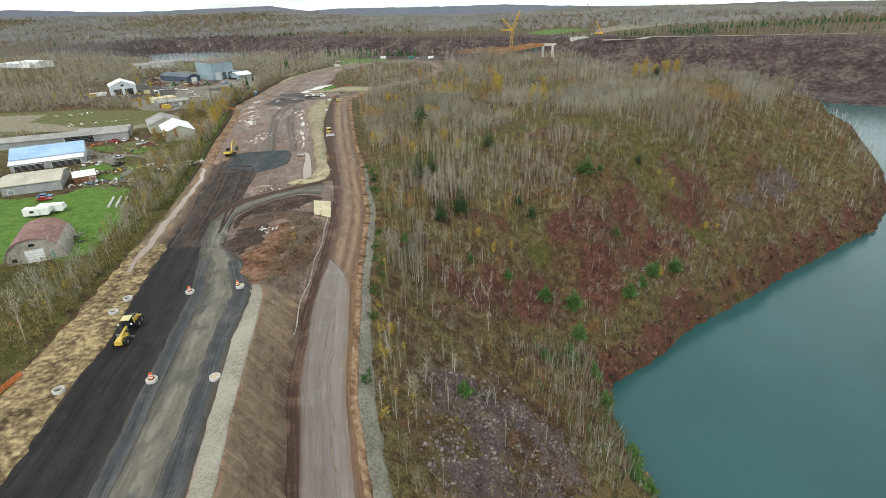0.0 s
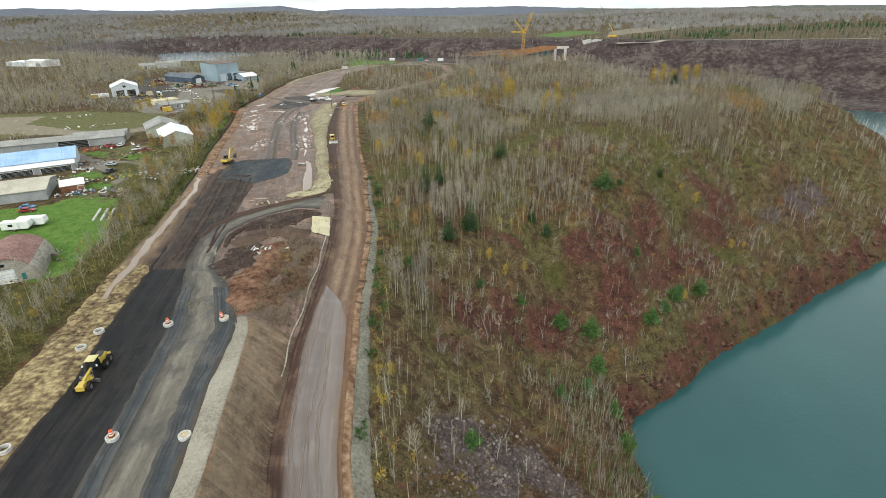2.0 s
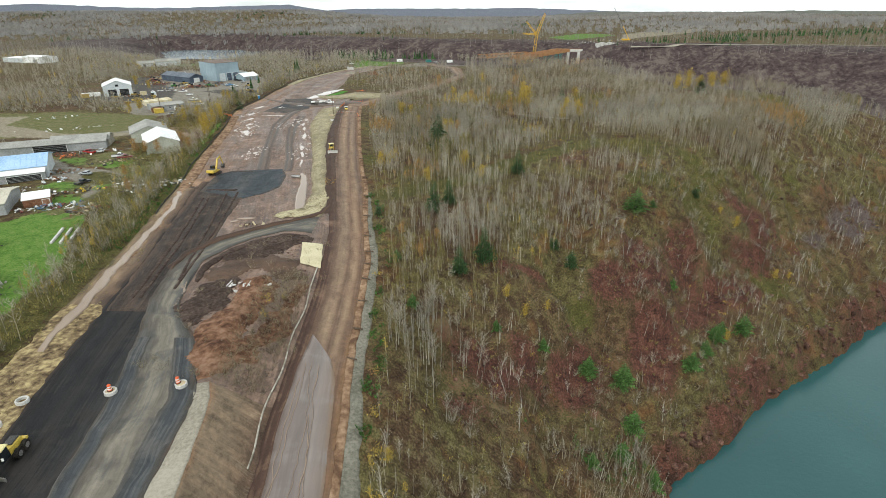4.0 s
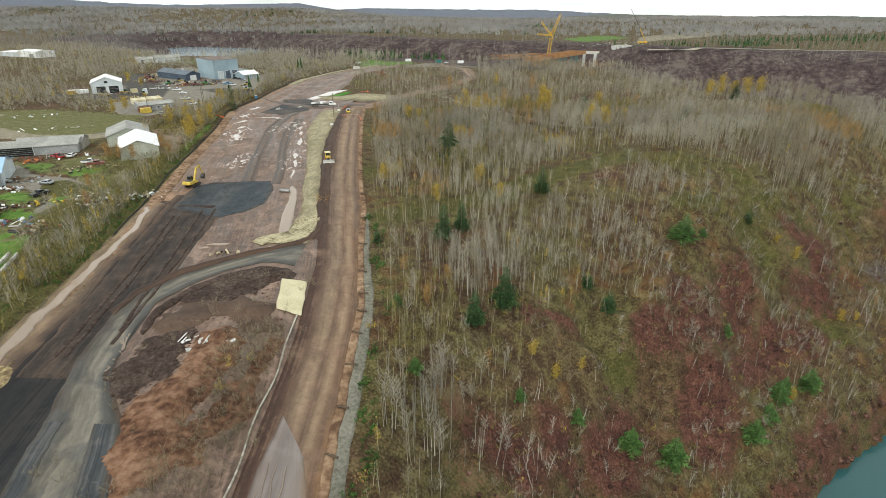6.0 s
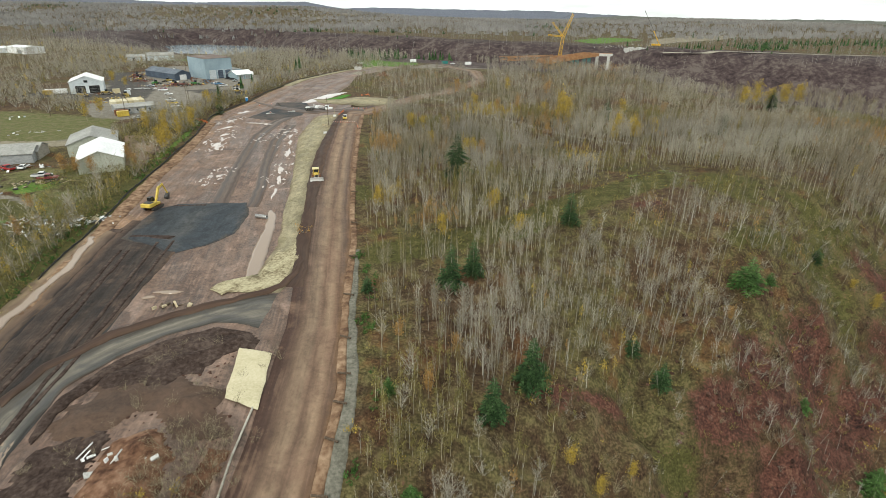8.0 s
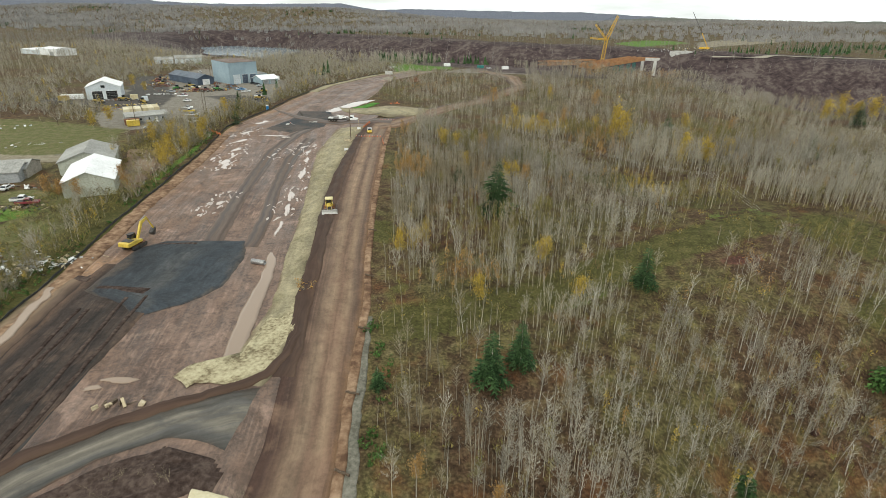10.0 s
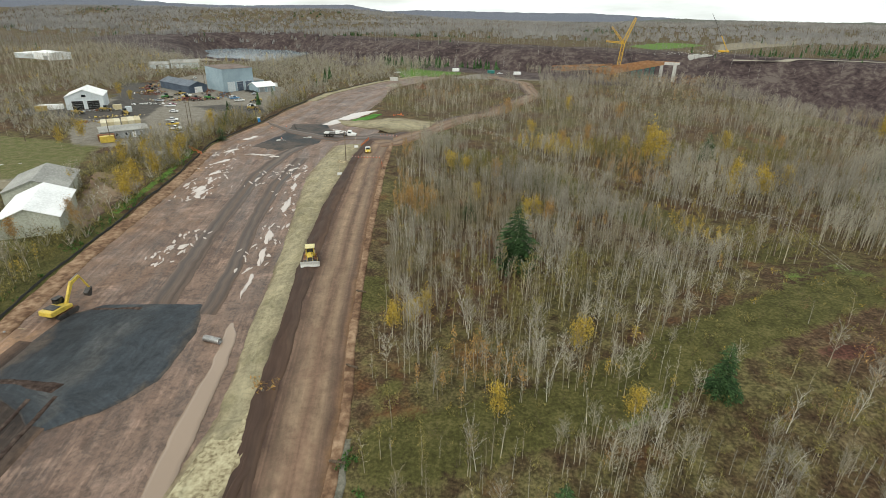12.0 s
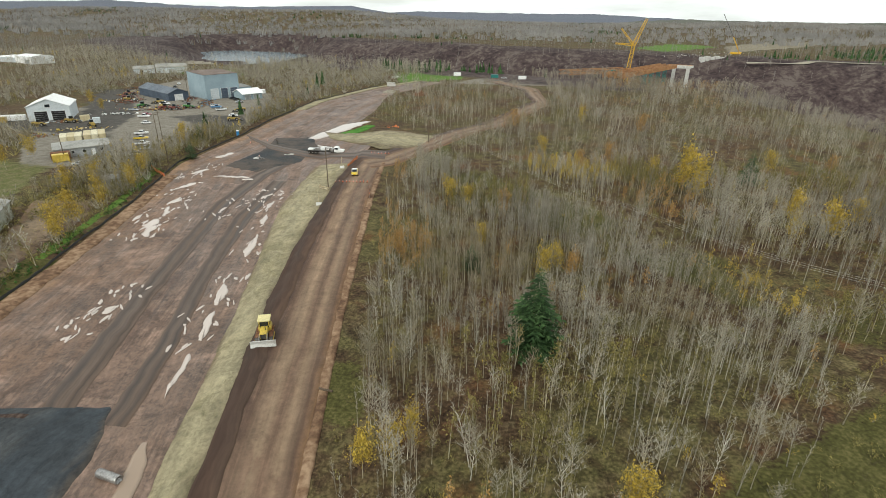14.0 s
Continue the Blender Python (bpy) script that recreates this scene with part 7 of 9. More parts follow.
# ---- vehicles (all drive towards +x) ----
def car(kind, colour):
    c = CAR_PAINT[colour]
    root = thing("pickup_truck" if kind == "pickup" else "car", f"{colour} {'pickup truck' if kind == 'pickup' else 'car'} parked on the gravel yard", "pickup" if kind == "pickup" else "car", group="parked vehicles")
    if kind == "pickup":
        part("body", prism(B(), [(-2.8, 0.45), (2.75, 0.45), (2.8, 0.95), (1.35, 1.12), (-2.8, 1.1)], -0.95, 0.95, bevel=0.06), c, root)
        part("cab", prism(B(), [(-0.7, 1.08), (1.3, 1.08), (0.65, 1.8), (-0.55, 1.83)], -0.86, 0.86, bevel=0.06), CAR_PAINT["white"] if colour == "yellow" else c, root)
        part("windshield", prism(B(), [(1.36, 1.13), (1.26, 1.1), (0.66, 1.72), (0.76, 1.75)], -0.74, 0.74), M["glass"], root)
        part("windshield", prism(B(), [(-0.76, 1.2), (-0.66, 1.2), (-0.56, 1.72), (-0.64, 1.72)], -0.7, 0.7), M["glass"], root)
        part("window", prism(B(), [(-0.6, 1.16), (1.14, 1.16), (0.62, 1.7), (-0.5, 1.72)], -0.88, 0.88), M["glass"], root)
        part("bed", box(B(), -2.68, -0.8, -0.78, 0.78, 1.02, 1.13), M["dark_steel"], root, "dark cargo bed")
    else:
        part("body", prism(B(), [(-2.2, 0.4), (2.2, 0.4), (2.25, 0.75), (1.2, 0.92), (-2.2, 0.95)], -0.88, 0.88, bevel=0.06), c, root)
        part("cab", prism(B(), [(-1.7, 0.92), (1.15, 0.9), (0.35, 1.42), (-1.1, 1.45)], -0.78, 0.78, bevel=0.06), c, root)
        part("windshield", prism(B(), [(1.16, 0.95), (1.06, 0.93), (0.40, 1.36), (0.5, 1.39)], -0.68, 0.68), M["glass"], root)
        part("windshield", prism(B(), [(-1.68, 0.99), (-1.58, 0.97), (-1.12, 1.37), (-1.22, 1.4)], -0.66, 0.66), M["glass"], root)
        part("window", prism(B(), [(-1.5, 0.97), (0.95, 0.97), (0.3, 1.36), (-1.02, 1.38)], -0.8, 0.8), M["glass"], root)
    L = 2.8 if kind == "pickup" else 2.25
    for sy in (-0.6, 0.6):
        part("headlight", box(B(), L - 0.04, L + 0.03, sy - 0.17, sy + 0.17, 0.66, 0.82), M["white_paint"], root, "clear headlight")
    for sx in (-0.62 * L, 0.62 * L):
        for sy in (-0.82, 0.82):
            wheel(root, sx, sy, 0.36, 0.24)
    return root


CARS = [("pickup", "red", -154, 241, 160), ("car", "white", -150, 243, 100), ("pickup", "white", -137, 234, 20), ("pickup", "maroon", -133.5, 232, 20), ("car", "silver", -136, 210, 175), ("pickup", "dark", -130, 199, 75),
        ("car", "blue", -134, 159.5, 15), ("car", "red", -132, 156.5, 15), ("car", "dark", -171, 186, 10), ("car", "silver", -166, 180, 15),
        ("pickup", "white", -196, 417, 15), ("car", "maroon", -198, 422, 10), ("car", "white", -184, 401, 10), ("pickup", "white", -172, 380, 25), ("pickup", "yellow", -166, 371, 25), ("pickup", "white", -160, 363, 25), ("pickup", "silver", -153, 355, 20),
        ("pickup", "blue", -174, 448, 40), ("pickup", "white", -168, 442, 40), ("car", "white", -177, 452, 40), ("car", "dark", -176, 476, 60), ("car", "silver", -170, 467, 60), ("car", "dark", -181, 481, 60), ("car", "white", -153, 426, 20), ("car", "silver", -162, 331, 200), ("pickup", "white", -150, 346, 20),
        ("car", "dark", -243, 520, 110), ("car", "white", -250, 536, 110), ("pickup", "dark", -262, 520, 20), ("pickup", "white", -207, 452, 20), ("car", "silver", -212, 432, 10), ("pickup", "white", -108, 612, 15), ("car", "white", -20, 628, 10)]
made_cars = {}
for kind_, col_, x, y, yaw in CARS:
    if (kind_, col_) in made_cars:
        copy_thing(made_cars[kind_, col_], on_land(x, y, yaw, 0.02))
    else:
        made_cars[kind_, col_] = car(kind_, col_)
        made_cars[kind_, col_].matrix_world = on_land(x, y, yaw, 0.02)
site = copy_thing(made_cars["pickup", "yellow"], pose(-60.3, 325, land(-60.3, 325) + 0.12, 0, 0, -76))
tagged(site, "yellow-white site pickup driving on the haul road", "pickup")


def flatbed_truck(m):
    root = thing("flatbed_truck", "white flatbed truck with a loading crane", "truck", m)
    part("chassis", box(B(), -7.2, 6.6, -0.5, 0.5, 0.7, 1.0), M["dark_steel"], root)
    part("bed", box(B(), -7.4, 2.0, -1.25, 1.25, 1.05, 1.3, 0.03), M["dark_steel"], root, "dark steel load bed")
    cab = part("cab", prism(B(), [(3.6, 0.9), (5.4, 0.9), (5.4, 2.0), (5.1, 2.8), (3.6, 2.9)], -1.2, 1.2, bevel=0.08), M["white_paint"], root)
    part("window", prism(B(), [(3.9, 2.0), (5.36, 2.0), (5.12, 2.65), (3.9, 2.68)], -1.22, 1.22), M["glass"], cab)
    part("hood", prism(B(), [(5.35, 0.85), (7.3, 0.85), (7.35, 1.7), (5.35, 2.0)], -1.05, 1.05, bevel=0.1), M["white_paint"], root)
    part("grille", box(B(), 7.3, 7.4, -0.6, 0.6, 0.95, 1.6), M["steel"], root, "chrome grille")
    crane_ = part("loader_crane", box(B(), 2.2, 3.2, -1.0, 1.0, 1.1, 2.0, 0.05), M["steel"], root, "grey loading crane")
    part("boom", beam(B(), (2.7, 0, 2.4), (-3.0, 0, 2.9), 0.3, 0.3), M["white_paint"], crane_)
    part("tank", rod(B(), (0.2, -0.95, 1.9), (1.9, -0.95, 1.9), 0.5, seg=14), M["steel"], root, "steel tank")
    for k, (x0, x1) in enumerate(((-6.8, -4.6), (-4.2, -2.2), (-1.9, 0.0))):
        part("crate", box(B(), x0, x1, -0.9 + 0.2 * k, 0.9, 1.32, 1.9 + 0.2 * k, 0.03), M["steel" if k % 2 else "white_paint"], root, "packed load")
    for x in (-6.2, -4.9, -3.6, 4.0, 6.2):
        for s in (-1.0, 1.0):
            wheel(root, x, s, 0.5, 0.35)
    return root


flatbed_truck(on_land(-82, 360.5, 0, 0.22))


def grader(m):
    root = thing("motor_grader", "yellow motor grader with a pale cab on fresh base", "grader", m)
    Y = M["machine_yellow"]
    part("engine_cover", prism(B(), [(-4.6, 1.1), (-1.6, 1.1), (-1.6, 2.2), (-4.4, 2.0)], -0.7, 0.7, bevel=0.06), Y, root)
    part("radiator", box(B(), -4.2, -2.4, -0.55, 0.55, 2.1, 2.3, 0.04), M["dark_steel"], root, "dark vented engine top")
    part("ripper", box(B(), -5.2, -4.6, -0.9, 0.9, 0.9, 1.3, 0.04), Y, root)
    cab = part("cab", prism(B(), [(-1.6, 1.2), (0.1, 1.2), (0.3, 2.0), (0.1, 3.05), (-1.4, 3.05)], -0.72, 0.72, bevel=0.04), M["glass"], root, "glazed operator cab")
    part("roof", box(B(), -1.6, 0.35, -0.85, 0.85, 3.05, 3.2, 0.04), M["machine_pale"], cab)
    part("frame_beam", beam(B(), (0.0, 0, 1.7), (4.2, 0, 1.35), 0.38, 0.42), Y, root)
    part("front_frame", prism(B(), [(3.6, 0.7), (4.9, 0.7), (4.9, 1.5), (3.6, 1.6)], -0.5, 0.5, bevel=0.05), Y, root)
    part("push_plate", box(B(), 4.85, 5.05, -0.7, 0.7, 0.55, 1.45, 0.05), Y, root)
    part("circle", rod(B(), (1.9, 0, 0.85), (1.9, 0, 1.0), 0.85, seg=20), Y, root, "turning circle")
    part("drawbar", beam(B(), (4.0, 0, 0.95), (1.6, 0.35, 1.0), 0.2, 0.2), Y, root)
    part("drawbar", beam(B(), (4.0, 0, 0.95), (1.6, -0.35, 1.0), 0.2, 0.2), Y, root)
    bl = B()
    beam(bl, (1.0, -1.9, 0.45), (2.2, 1.9, 0.45), 0.12, 0.62)
    part("blade", bl, M["steel"], root, "long steel grading blade")
    for s in (-0.55, 0.55):
        part("lift_cylinder", rod(B(), (0.9, s, 2.2), (1.9, s * 1.3, 0.95), 0.08), M["dark_steel"], root)
        part("mirror", box(B(), 0.5, 0.6, s * 2.1 - 0.12, s * 2.1 + 0.12, 2.2, 2.6), M["white_paint"], root)
    for x in (-3.9, -2.3):
        for s in (-1.0, 1.0):
            wheel(root, x, s * 1.12, 0.76, 0.5)
    for s in (-1.0, 1.0):
        wheel(root, 4.1, s * 1.12, 0.74, 0.46)
    return root


grader(on_land(-60, 72.5, -81, 0.1))


def tracks(root, length, gauge, h, w):
    for s in (-1, 1):
        t = part("track", prism(B(), [(-length / 2 + h * 0.4, 0), (length / 2 - h * 0.4, 0), (length / 2, h * 0.5), (length / 2 - h * 0.35, h), (-length / 2 + h * 0.35, h), (-length / 2, h * 0.5)], s * gauge / 2 - w / 2, s * gauge / 2 + w / 2, bevel=0.05), M["dark_steel"], root, "muddy steel crawler track")
        sh = B()
        for k in range(16):
            x = -length / 2 + h * 0.4 + (length - h * 0.8) * k / 15
            box(sh, x - 0.05, x + 0.05, s * gauge / 2 - w / 2 - 0.02, s * gauge / 2 + w / 2 + 0.02, h, h + 0.05)
        part("grousers", sh, M["rust"], t)


def excavator(m, swing=0.0):
    root = thing("excavator", "yellow crawler excavator with its arm folded down", "excavator", m)
    Y = M["machine_yellow"]
    tracks(root, 4.6, 2.5, 0.95, 0.6)
    part("turntable", rod(B(), (0, 0, 0.9), (0, 0, 1.15), 0.9, seg=16), M["dark_steel"], root)
    part("body", prism(B(), [(-2.9, 1.15), (1.3, 1.15), (1.3, 1.7), (-0.6, 2.15), (-2.9, 2.15), (-3.05, 1.7)], -1.4, 1.4, bevel=0.1), Y, root)
    part("counterweight", prism(B(), [(-3.3, 1.2), (-2.5, 1.2), (-2.5, 2.2), (-3.2, 2.2)], -1.38, 1.38, bevel=0.15), Y, root)
    part("engine_top", box(B(), -2.4, -0.8, -1.1, 1.1, 2.14, 2.3, 0.05), M["dark_steel"], root, "black engine cover")
    cab = part("cab", prism(B(), [(-0.3, 1.2), (1.5, 1.2), (1.6, 2.0), (1.2, 3.0), (-0.3, 3.0)], 0.35, 1.35, bevel=0.06), M["glass"], root, "dark glazed cab")
    part("roof", box(B(), -0.35, 1.25, 0.3, 1.4, 3.0, 3.1, 0.03), M["dark_steel"], cab)
    part("boom", prism(B(), [(0.6, 1.5), (1.1, 1.4), (3.2, 4.6), (5.0, 5.3), (4.9, 5.7), (2.8, 5.2)], -0.45, 0.05, bevel=0.05), Y, root)
    stick = part("stick", prism(B(), [(4.6, 5.9), (5.1, 5.2), (6.5, 2.4), (6.2, 2.3)], -0.38, -0.02, bevel=0.04), Y, root)
    part("bucket", prism(B(), [(6.6, 2.5), (6.0, 2.3), (5.2, 1.6), (5.4, 0.9), (6.0, 0.8), (6.3, 1.4)], -0.75, 0.35, bevel=0.05), M["dark_steel"], root, "dark steel bucket")
    part("cylinder", rod(B(), (1.3, -0.2, 1.8), (3.2, -0.2, 4.3), 0.1), M["steel"], root)
    part("cylinder", rod(B(), (3.0, -0.2, 5.4), (4.7, -0.2, 5.95), 0.1), M["steel"], stick)
    return root


excavator(on_land(-87.8, 210, 84, 0.12))


def bulldozer(m):
    root = thing("bulldozer", "pale yellow crawler dozer with a steel blade", "bulldozer", m)
    Y = M["machine_yellow"]
    tracks(root, 4.0, 2.1, 1.05, 0.65)
    part("hood", prism(B(), [(-0.2, 0.9), (2.0, 0.9), (2.0, 1.9), (-0.2, 2.05)], -0.55, 0.55, bevel=0.05), Y, root)
    part("grille", box(B(), 2.0, 2.06, -0.42, 0.42, 1.0, 1.75), M["dark_steel"], root)
    part("body", box(B(), -2.0, -0.2, -1.0, 1.0, 0.95, 1.7, 0.08), Y, root)
    cab = part("cab", box(B(), -1.7, -0.1, -0.75, 0.75, 1.7, 2.9, 0.06), M["glass"], root, "dark glazed cab")
    for x in (-1.72, -0.1):
        for s in (-0.75, 0.75):
            part("post", box(B(), x - 0.06, x + 0.06, s - 0.06, s + 0.06, 1.7, 2.95), Y, cab)
    part("roof", box(B(), -2.0, 0.15, -1.0, 1.0, 2.92, 3.12, 0.06), M["machine_pale"], cab)
    part("exhaust", rod(B(), (1.0, 0.3, 1.9), (1.0, 0.3, 2.8), 0.07), M["dark_steel"], root)
    bl = B()
    prism(bl, [(2.9, 0.05), (3.05, 0.05), (2.9, 0.65), (3.1, 1.25), (2.95, 1.25), (2.75, 0.65)], -1.95, 1.95)
    part("blade", bl, M["concrete"], root, "wide worn steel blade")
    for s in (-1.35, 1.35):
        part("push_arm", beam(B(), (-0.6, s, 0.5), (2.9, s, 0.45), 0.16, 0.22), Y, root)
        part("lift_cylinder", rod(B(), (1.6, s * 0.45, 1.75), (2.85, s * 0.45, 0.9), 0.07), M["steel"], root)
    part("ripper", box(B(), -2.9, -2.0, -0.9, 0.9, 0.5, 0.9, 0.05), M["dark_steel"], root)
    return root


bulldozer(on_land(-49.3, 233.5, -72, 0.15))


def loader(label, colour, m):
    """A wheel loader, seen from far."""
    root = thing("wheel_loader", label, "loader", m, "machines in the depot")
    c = {"red": M["red_worn"], "green": CAR_PAINT["green"]}.get(colour, M["yellow_worn"])
    part("body", prism(B(), [(-3.2, 0.9), (0.4, 0.9), (0.4, 2.0), (-3.0, 1.9)], -0.9, 0.9, bevel=0.08), c, root)
    part("cab", box(B(), -0.9, 0.5, -0.7, 0.7, 1.9, 3.1, 0.06), M["glass"], root)
    part("arm", beam(B(), (0.4, 0, 1.6), (3.0, 0, 0.8), 0.9, 0.35), c, root)
    part("bucket", prism(B(), [(2.8, 0.1), (4.0, 0.1), (3.0, 1.1), (2.7, 0.8)], -1.3, 1.3), M["dark_steel"], root)
    for x in (-2.2, 1.2):
        for s in (-0.95, 0.95):
            wheel(root, x, s, 0.75, 0.5)
    return root


l0 = loader("yellow wheel loader in the depot yard", "machine", on_land(-157, 441, 200))
for x, y, yaw in ((-148, 417, 30), (-204, 446, 100), (-213, 455, 190), (-236, 462, 40), (-220, 398, 20), (-205, 392, 140), (-228, 388, 15)):
    copy_thing(l0, on_land(x, y, yaw))
l1 = loader("red tractor in the depot yard", "red", on_land(-193, 439, 20))
for x, y, yaw in ((-200, 441, 60), (-250, 482, 30), (-244, 472, 50)):
    copy_thing(l1, on_land(x, y, yaw))
l2 = loader("green and yellow tractor in the depot yard", "green", on_land(-188, 445, 10))
copy_thing(l2, on_land(-215, 444, 70))

# ---- site furniture ----
def ring_thing(lid):
    root = thing("concrete_ring", "white-grey concrete manhole ring standing on the road", "concrete ring", group="manhole rings")
    part("ring", lathe(B(), [(0.70, 0), (0.95, 0), (0.95, 0.55), (0.90, 0.6), (0.74, 0.6), (0.70, 0.55)], 22), M["concrete"], root)
    if lid:
        part("lid", rod(B(), (0, 0, 0.42), (0, 0, 0.54), 0.71, seg=20), M["timber"], root, "plywood cover")
    return root


def drum():
    root = thing("traffic_drum", "orange and white striped traffic drum on a manhole ring", "traffic drum", group="traffic drums")
    for k, (r0, r1) in enumerate(((0.34, 0.33), (0.33, 0.315), (0.315, 0.30), (0.30, 0.285), (0.285, 0.27))):
        part("band", rod(B(), (0, 0, 0.06 + 0.2 * k), (0, 0, 0.26 + 0.2 * k), r0, r1, 14), M["white_paint" if k % 2 else "drum_orange"], root, "white reflective band" if k % 2 else "orange band")
    part("base", rod(B(), (0, 0, 0), (0, 0, 0.08), 0.45, seg=14), M["black_rubber"], root)
    part("handle", box(B(), -0.12, 0.12, -0.03, 0.03, 1.06, 1.16), M["drum_orange"], root)
    return root


r0 = ring_thing(True)
r0.matrix_world = on_land(-48.3, 57.5, 0, 0.1)
for x, y in ((-54.6, 88.3), (-44.1, 90.2), (-37.6, 57.6)):
    copy_thing(r0, on_land(x, y, x * 9, 0.12))
r1 = ring_thing(False)
r1.matrix_world = on_land(-62.6, 55.2, 0, 0.15)
for x, y in ((-67.2, 86), (-67.3, 80.5)):
    copy_thing(r1, on_land(x, y, x * 9, 0.1))
d0 = drum()
d0.matrix_world = on_land(-48.3, 57.5, 0, 0.64)
for x, y, up in ((-54.6, 88.3, 0.66), (-44.6, 90.3, 0.66)):
    copy_thing(d0, on_land(x, y, x * 5, up))

root = thing("culvert_pipe", "pale corrugated culvert pipe lying in the ditch", "pipe", on_land(-56.6, 205.6, -12, 0.1))
pp = B()
lathe(pp, [(0.5, -1.6)] + [(0.53 + (0.04 if k % 2 else 0), -1.6 + 3.2 * k / 20) for k in range(21)] + [(0.5, 1.6), (0.46, 1.6), (0.46, -1.6)], 18)
bmesh.ops.rotate(pp, verts=pp.verts, matrix=Matrix.Rotation(radians(90), 3, "Y"))
bmesh.ops.translate(pp, verts=pp.verts, vec=(0, 0, 0.42))
part("pipe", pp, M["steel"], root, smooth=True)

root = thing("portable_toilet", "blue portable toilet at the edge of the works", "portable toilet", on_land(-130, 385, 30))
part("cabin", box(B(), -0.6, 0.6, -0.6, 0.6, 0, 2.1, 0.05), M["blue_plastic"], root)
part("roof", box(B(), -0.65, 0.65, -0.65, 0.65, 2.1, 2.35, 0.1), M["white_paint"], root, "white roof")
part("door", box(B(), -0.45, 0.45, -0.64, -0.6, 0.1, 2.0), M["blue_plastic"], root)


def pole(x, y, h=12.0, arms=1, label="tall dark wooden utility pole"):
    root = thing("utility_pole", label, "utility pole", on_land(x, y, 35), "utility poles")
    part("post", rod(B(), (0, 0, -0.3), (0, 0, h), 0.17, 0.11, 10), M["wood_pole"], root)
    for k in range(arms):
        z = h - 0.7 - 0.9 * k
        arm = part("crossarm", box(B(), -1.25, 1.25, -0.07, 0.07, z, z + 0.14), M["wood_pole"], root)
        for s in (-1.1, 0, 1.1):
            part("insulator", rod(B(), (s, 0, z + 0.14), (s, 0, z + 0.36), 0.06), M["concrete"], arm)
    return root


for x, y, h, a in ((-64.8, 312, 12.5, 0), (-155.5, 367, 12, 1), (-157, 372, 12, 1), (-128, 331, 9, 0), (-170, 334, 11, 0), (-12, 306, 11, 1), (15, 282, 8.4, 1), (48, 246, 8.4, 1), (108, 191, 8.4, 1), (-44, 374, 11, 1), (-184, 200, 11, 0), (-205, 330, 11, 1), (-250, 560, 11, 1), (-222, 500, 10, 0)):
    pole(x, y, h, a)
LINE = [(-44, 374), (-12, 306), (15, 282), (48, 246), (108, 191)]
for off in (-1.1, 0, 1.1):
    cu = bpy.data.curves.new("power_line", "CURVE")
    cu.dimensions, cu.bevel_depth, cu.bevel_resolution = "3D", 0.014, 0
    pts = []
    for k, ((ax, ay), (bx, by)) in enumerate(zip(LINE, LINE[1:])):
        za, zb = (land(p, q) if shore_d(np.array([p]), np.array([q]))[0] > 0 else -20 for p, q in ((ax, ay), (bx, by)))
        za, zb = za + (10.6 if k < 2 else 8.0), zb + (10.6 if k < 1 else 8.0)
        for t in np.linspace(0, 1, 13)[: 13 if k == len(LINE) - 2 else 12]:
            pts.append((ax + (bx - ax) * t + off * 0.8, ay + (by - ay) * t + off * 0.55, za + (zb - za) * t - 5.2 * t * (1 - t)))
    sp = cu.splines.new("POLY")
    sp.points.add(len(pts) - 1)
    for p, q in zip(sp.points, pts):
        p.co = (*q, 1)
    cu.materials.append(M["concrete"])
    tagged(new("power_line", cu), "thin grey overhead power line above the clearing", "power line", "power lines")

# sediment fence along the works, orange mesh at its corner
fy = np.arange(168, 560, 2.0)
fx = fence_x(fy) + 0.35 * fbm(fy, fy * 0, 9, 2, 401)
V, F = [], []
for x, y in zip(fx, fy):
    z = land(x, y)
    V += [(x - 0.02, y, z - 0.1), (x - 0.02, y, z + 0.55 + 0.12 * math.sin(y * 1.3)), (x + 0.02, y, z + 0.55 + 0.12 * math.sin(y * 1.3)), (x + 0.02, y, z - 0.1)]
for k in range(len(fy) - 1):
    for a in range(4):
        F.append((4 * k + a, 4 * k + (a + 1) % 4, 4 * k + 4 + (a + 1) % 4, 4 * k + 4 + a))
silt = thing("silt_fence", "black fabric silt fence along the works", "silt fence")
ob = new("fabric", mesh_from("fabric", V, F, [M["silt"]], smooth=False))
ob.parent = silt
post_me = None
for x, y in list(zip(fx, fy))[::2]:
    if post_me is None:
        st = part("post", rod(B(), (0, 0, 0), (0, 0, 0.9), 0.03, seg=5), M["wood_pole"], silt)
        post_me = st.data
    else:
        st = new("post", post_me)
        st.parent = silt
    st.location = (x - 0.07, y, land(x, y))


def mesh_panel(x0, y0, x1, y1, h=1.2):
    root = thing("safety_fence", "orange plastic safety fence on thin posts", "safety fence", on_land(x0, y0), "safety fences")
    dx, dy = x1 - x0, y1 - y0
    nn = max(2, int(math.hypot(dx, dy) / 2))
    for k in range(nn + 1):
        t = k / nn
        z = land(x0 + dx * t, y0 + dy * t) - land(x0, y0)
        part("post", rod(B(), (dx * t, dy * t, z), (dx * t, dy * t, z + h + 0.15), 0.04, seg=5), M["steel"], root)
    s = B()
    for k in range(nn):
        t0, t1 = k / nn, (k + 1) / nn
        z0, z1 = (land(x0 + dx * t, y0 + dy * t) - land(x0, y0) for t in (t0, t1))
        for j in range(5):
            beam(s, (dx * t0, dy * t0, z0 + 0.15 + j * h / 5), (dx * t1, dy * t1, z1 + 0.15 + j * h / 5), 0.03, h / 5 * 0.7)
    part("mesh", s, M["orange_mesh"], root)


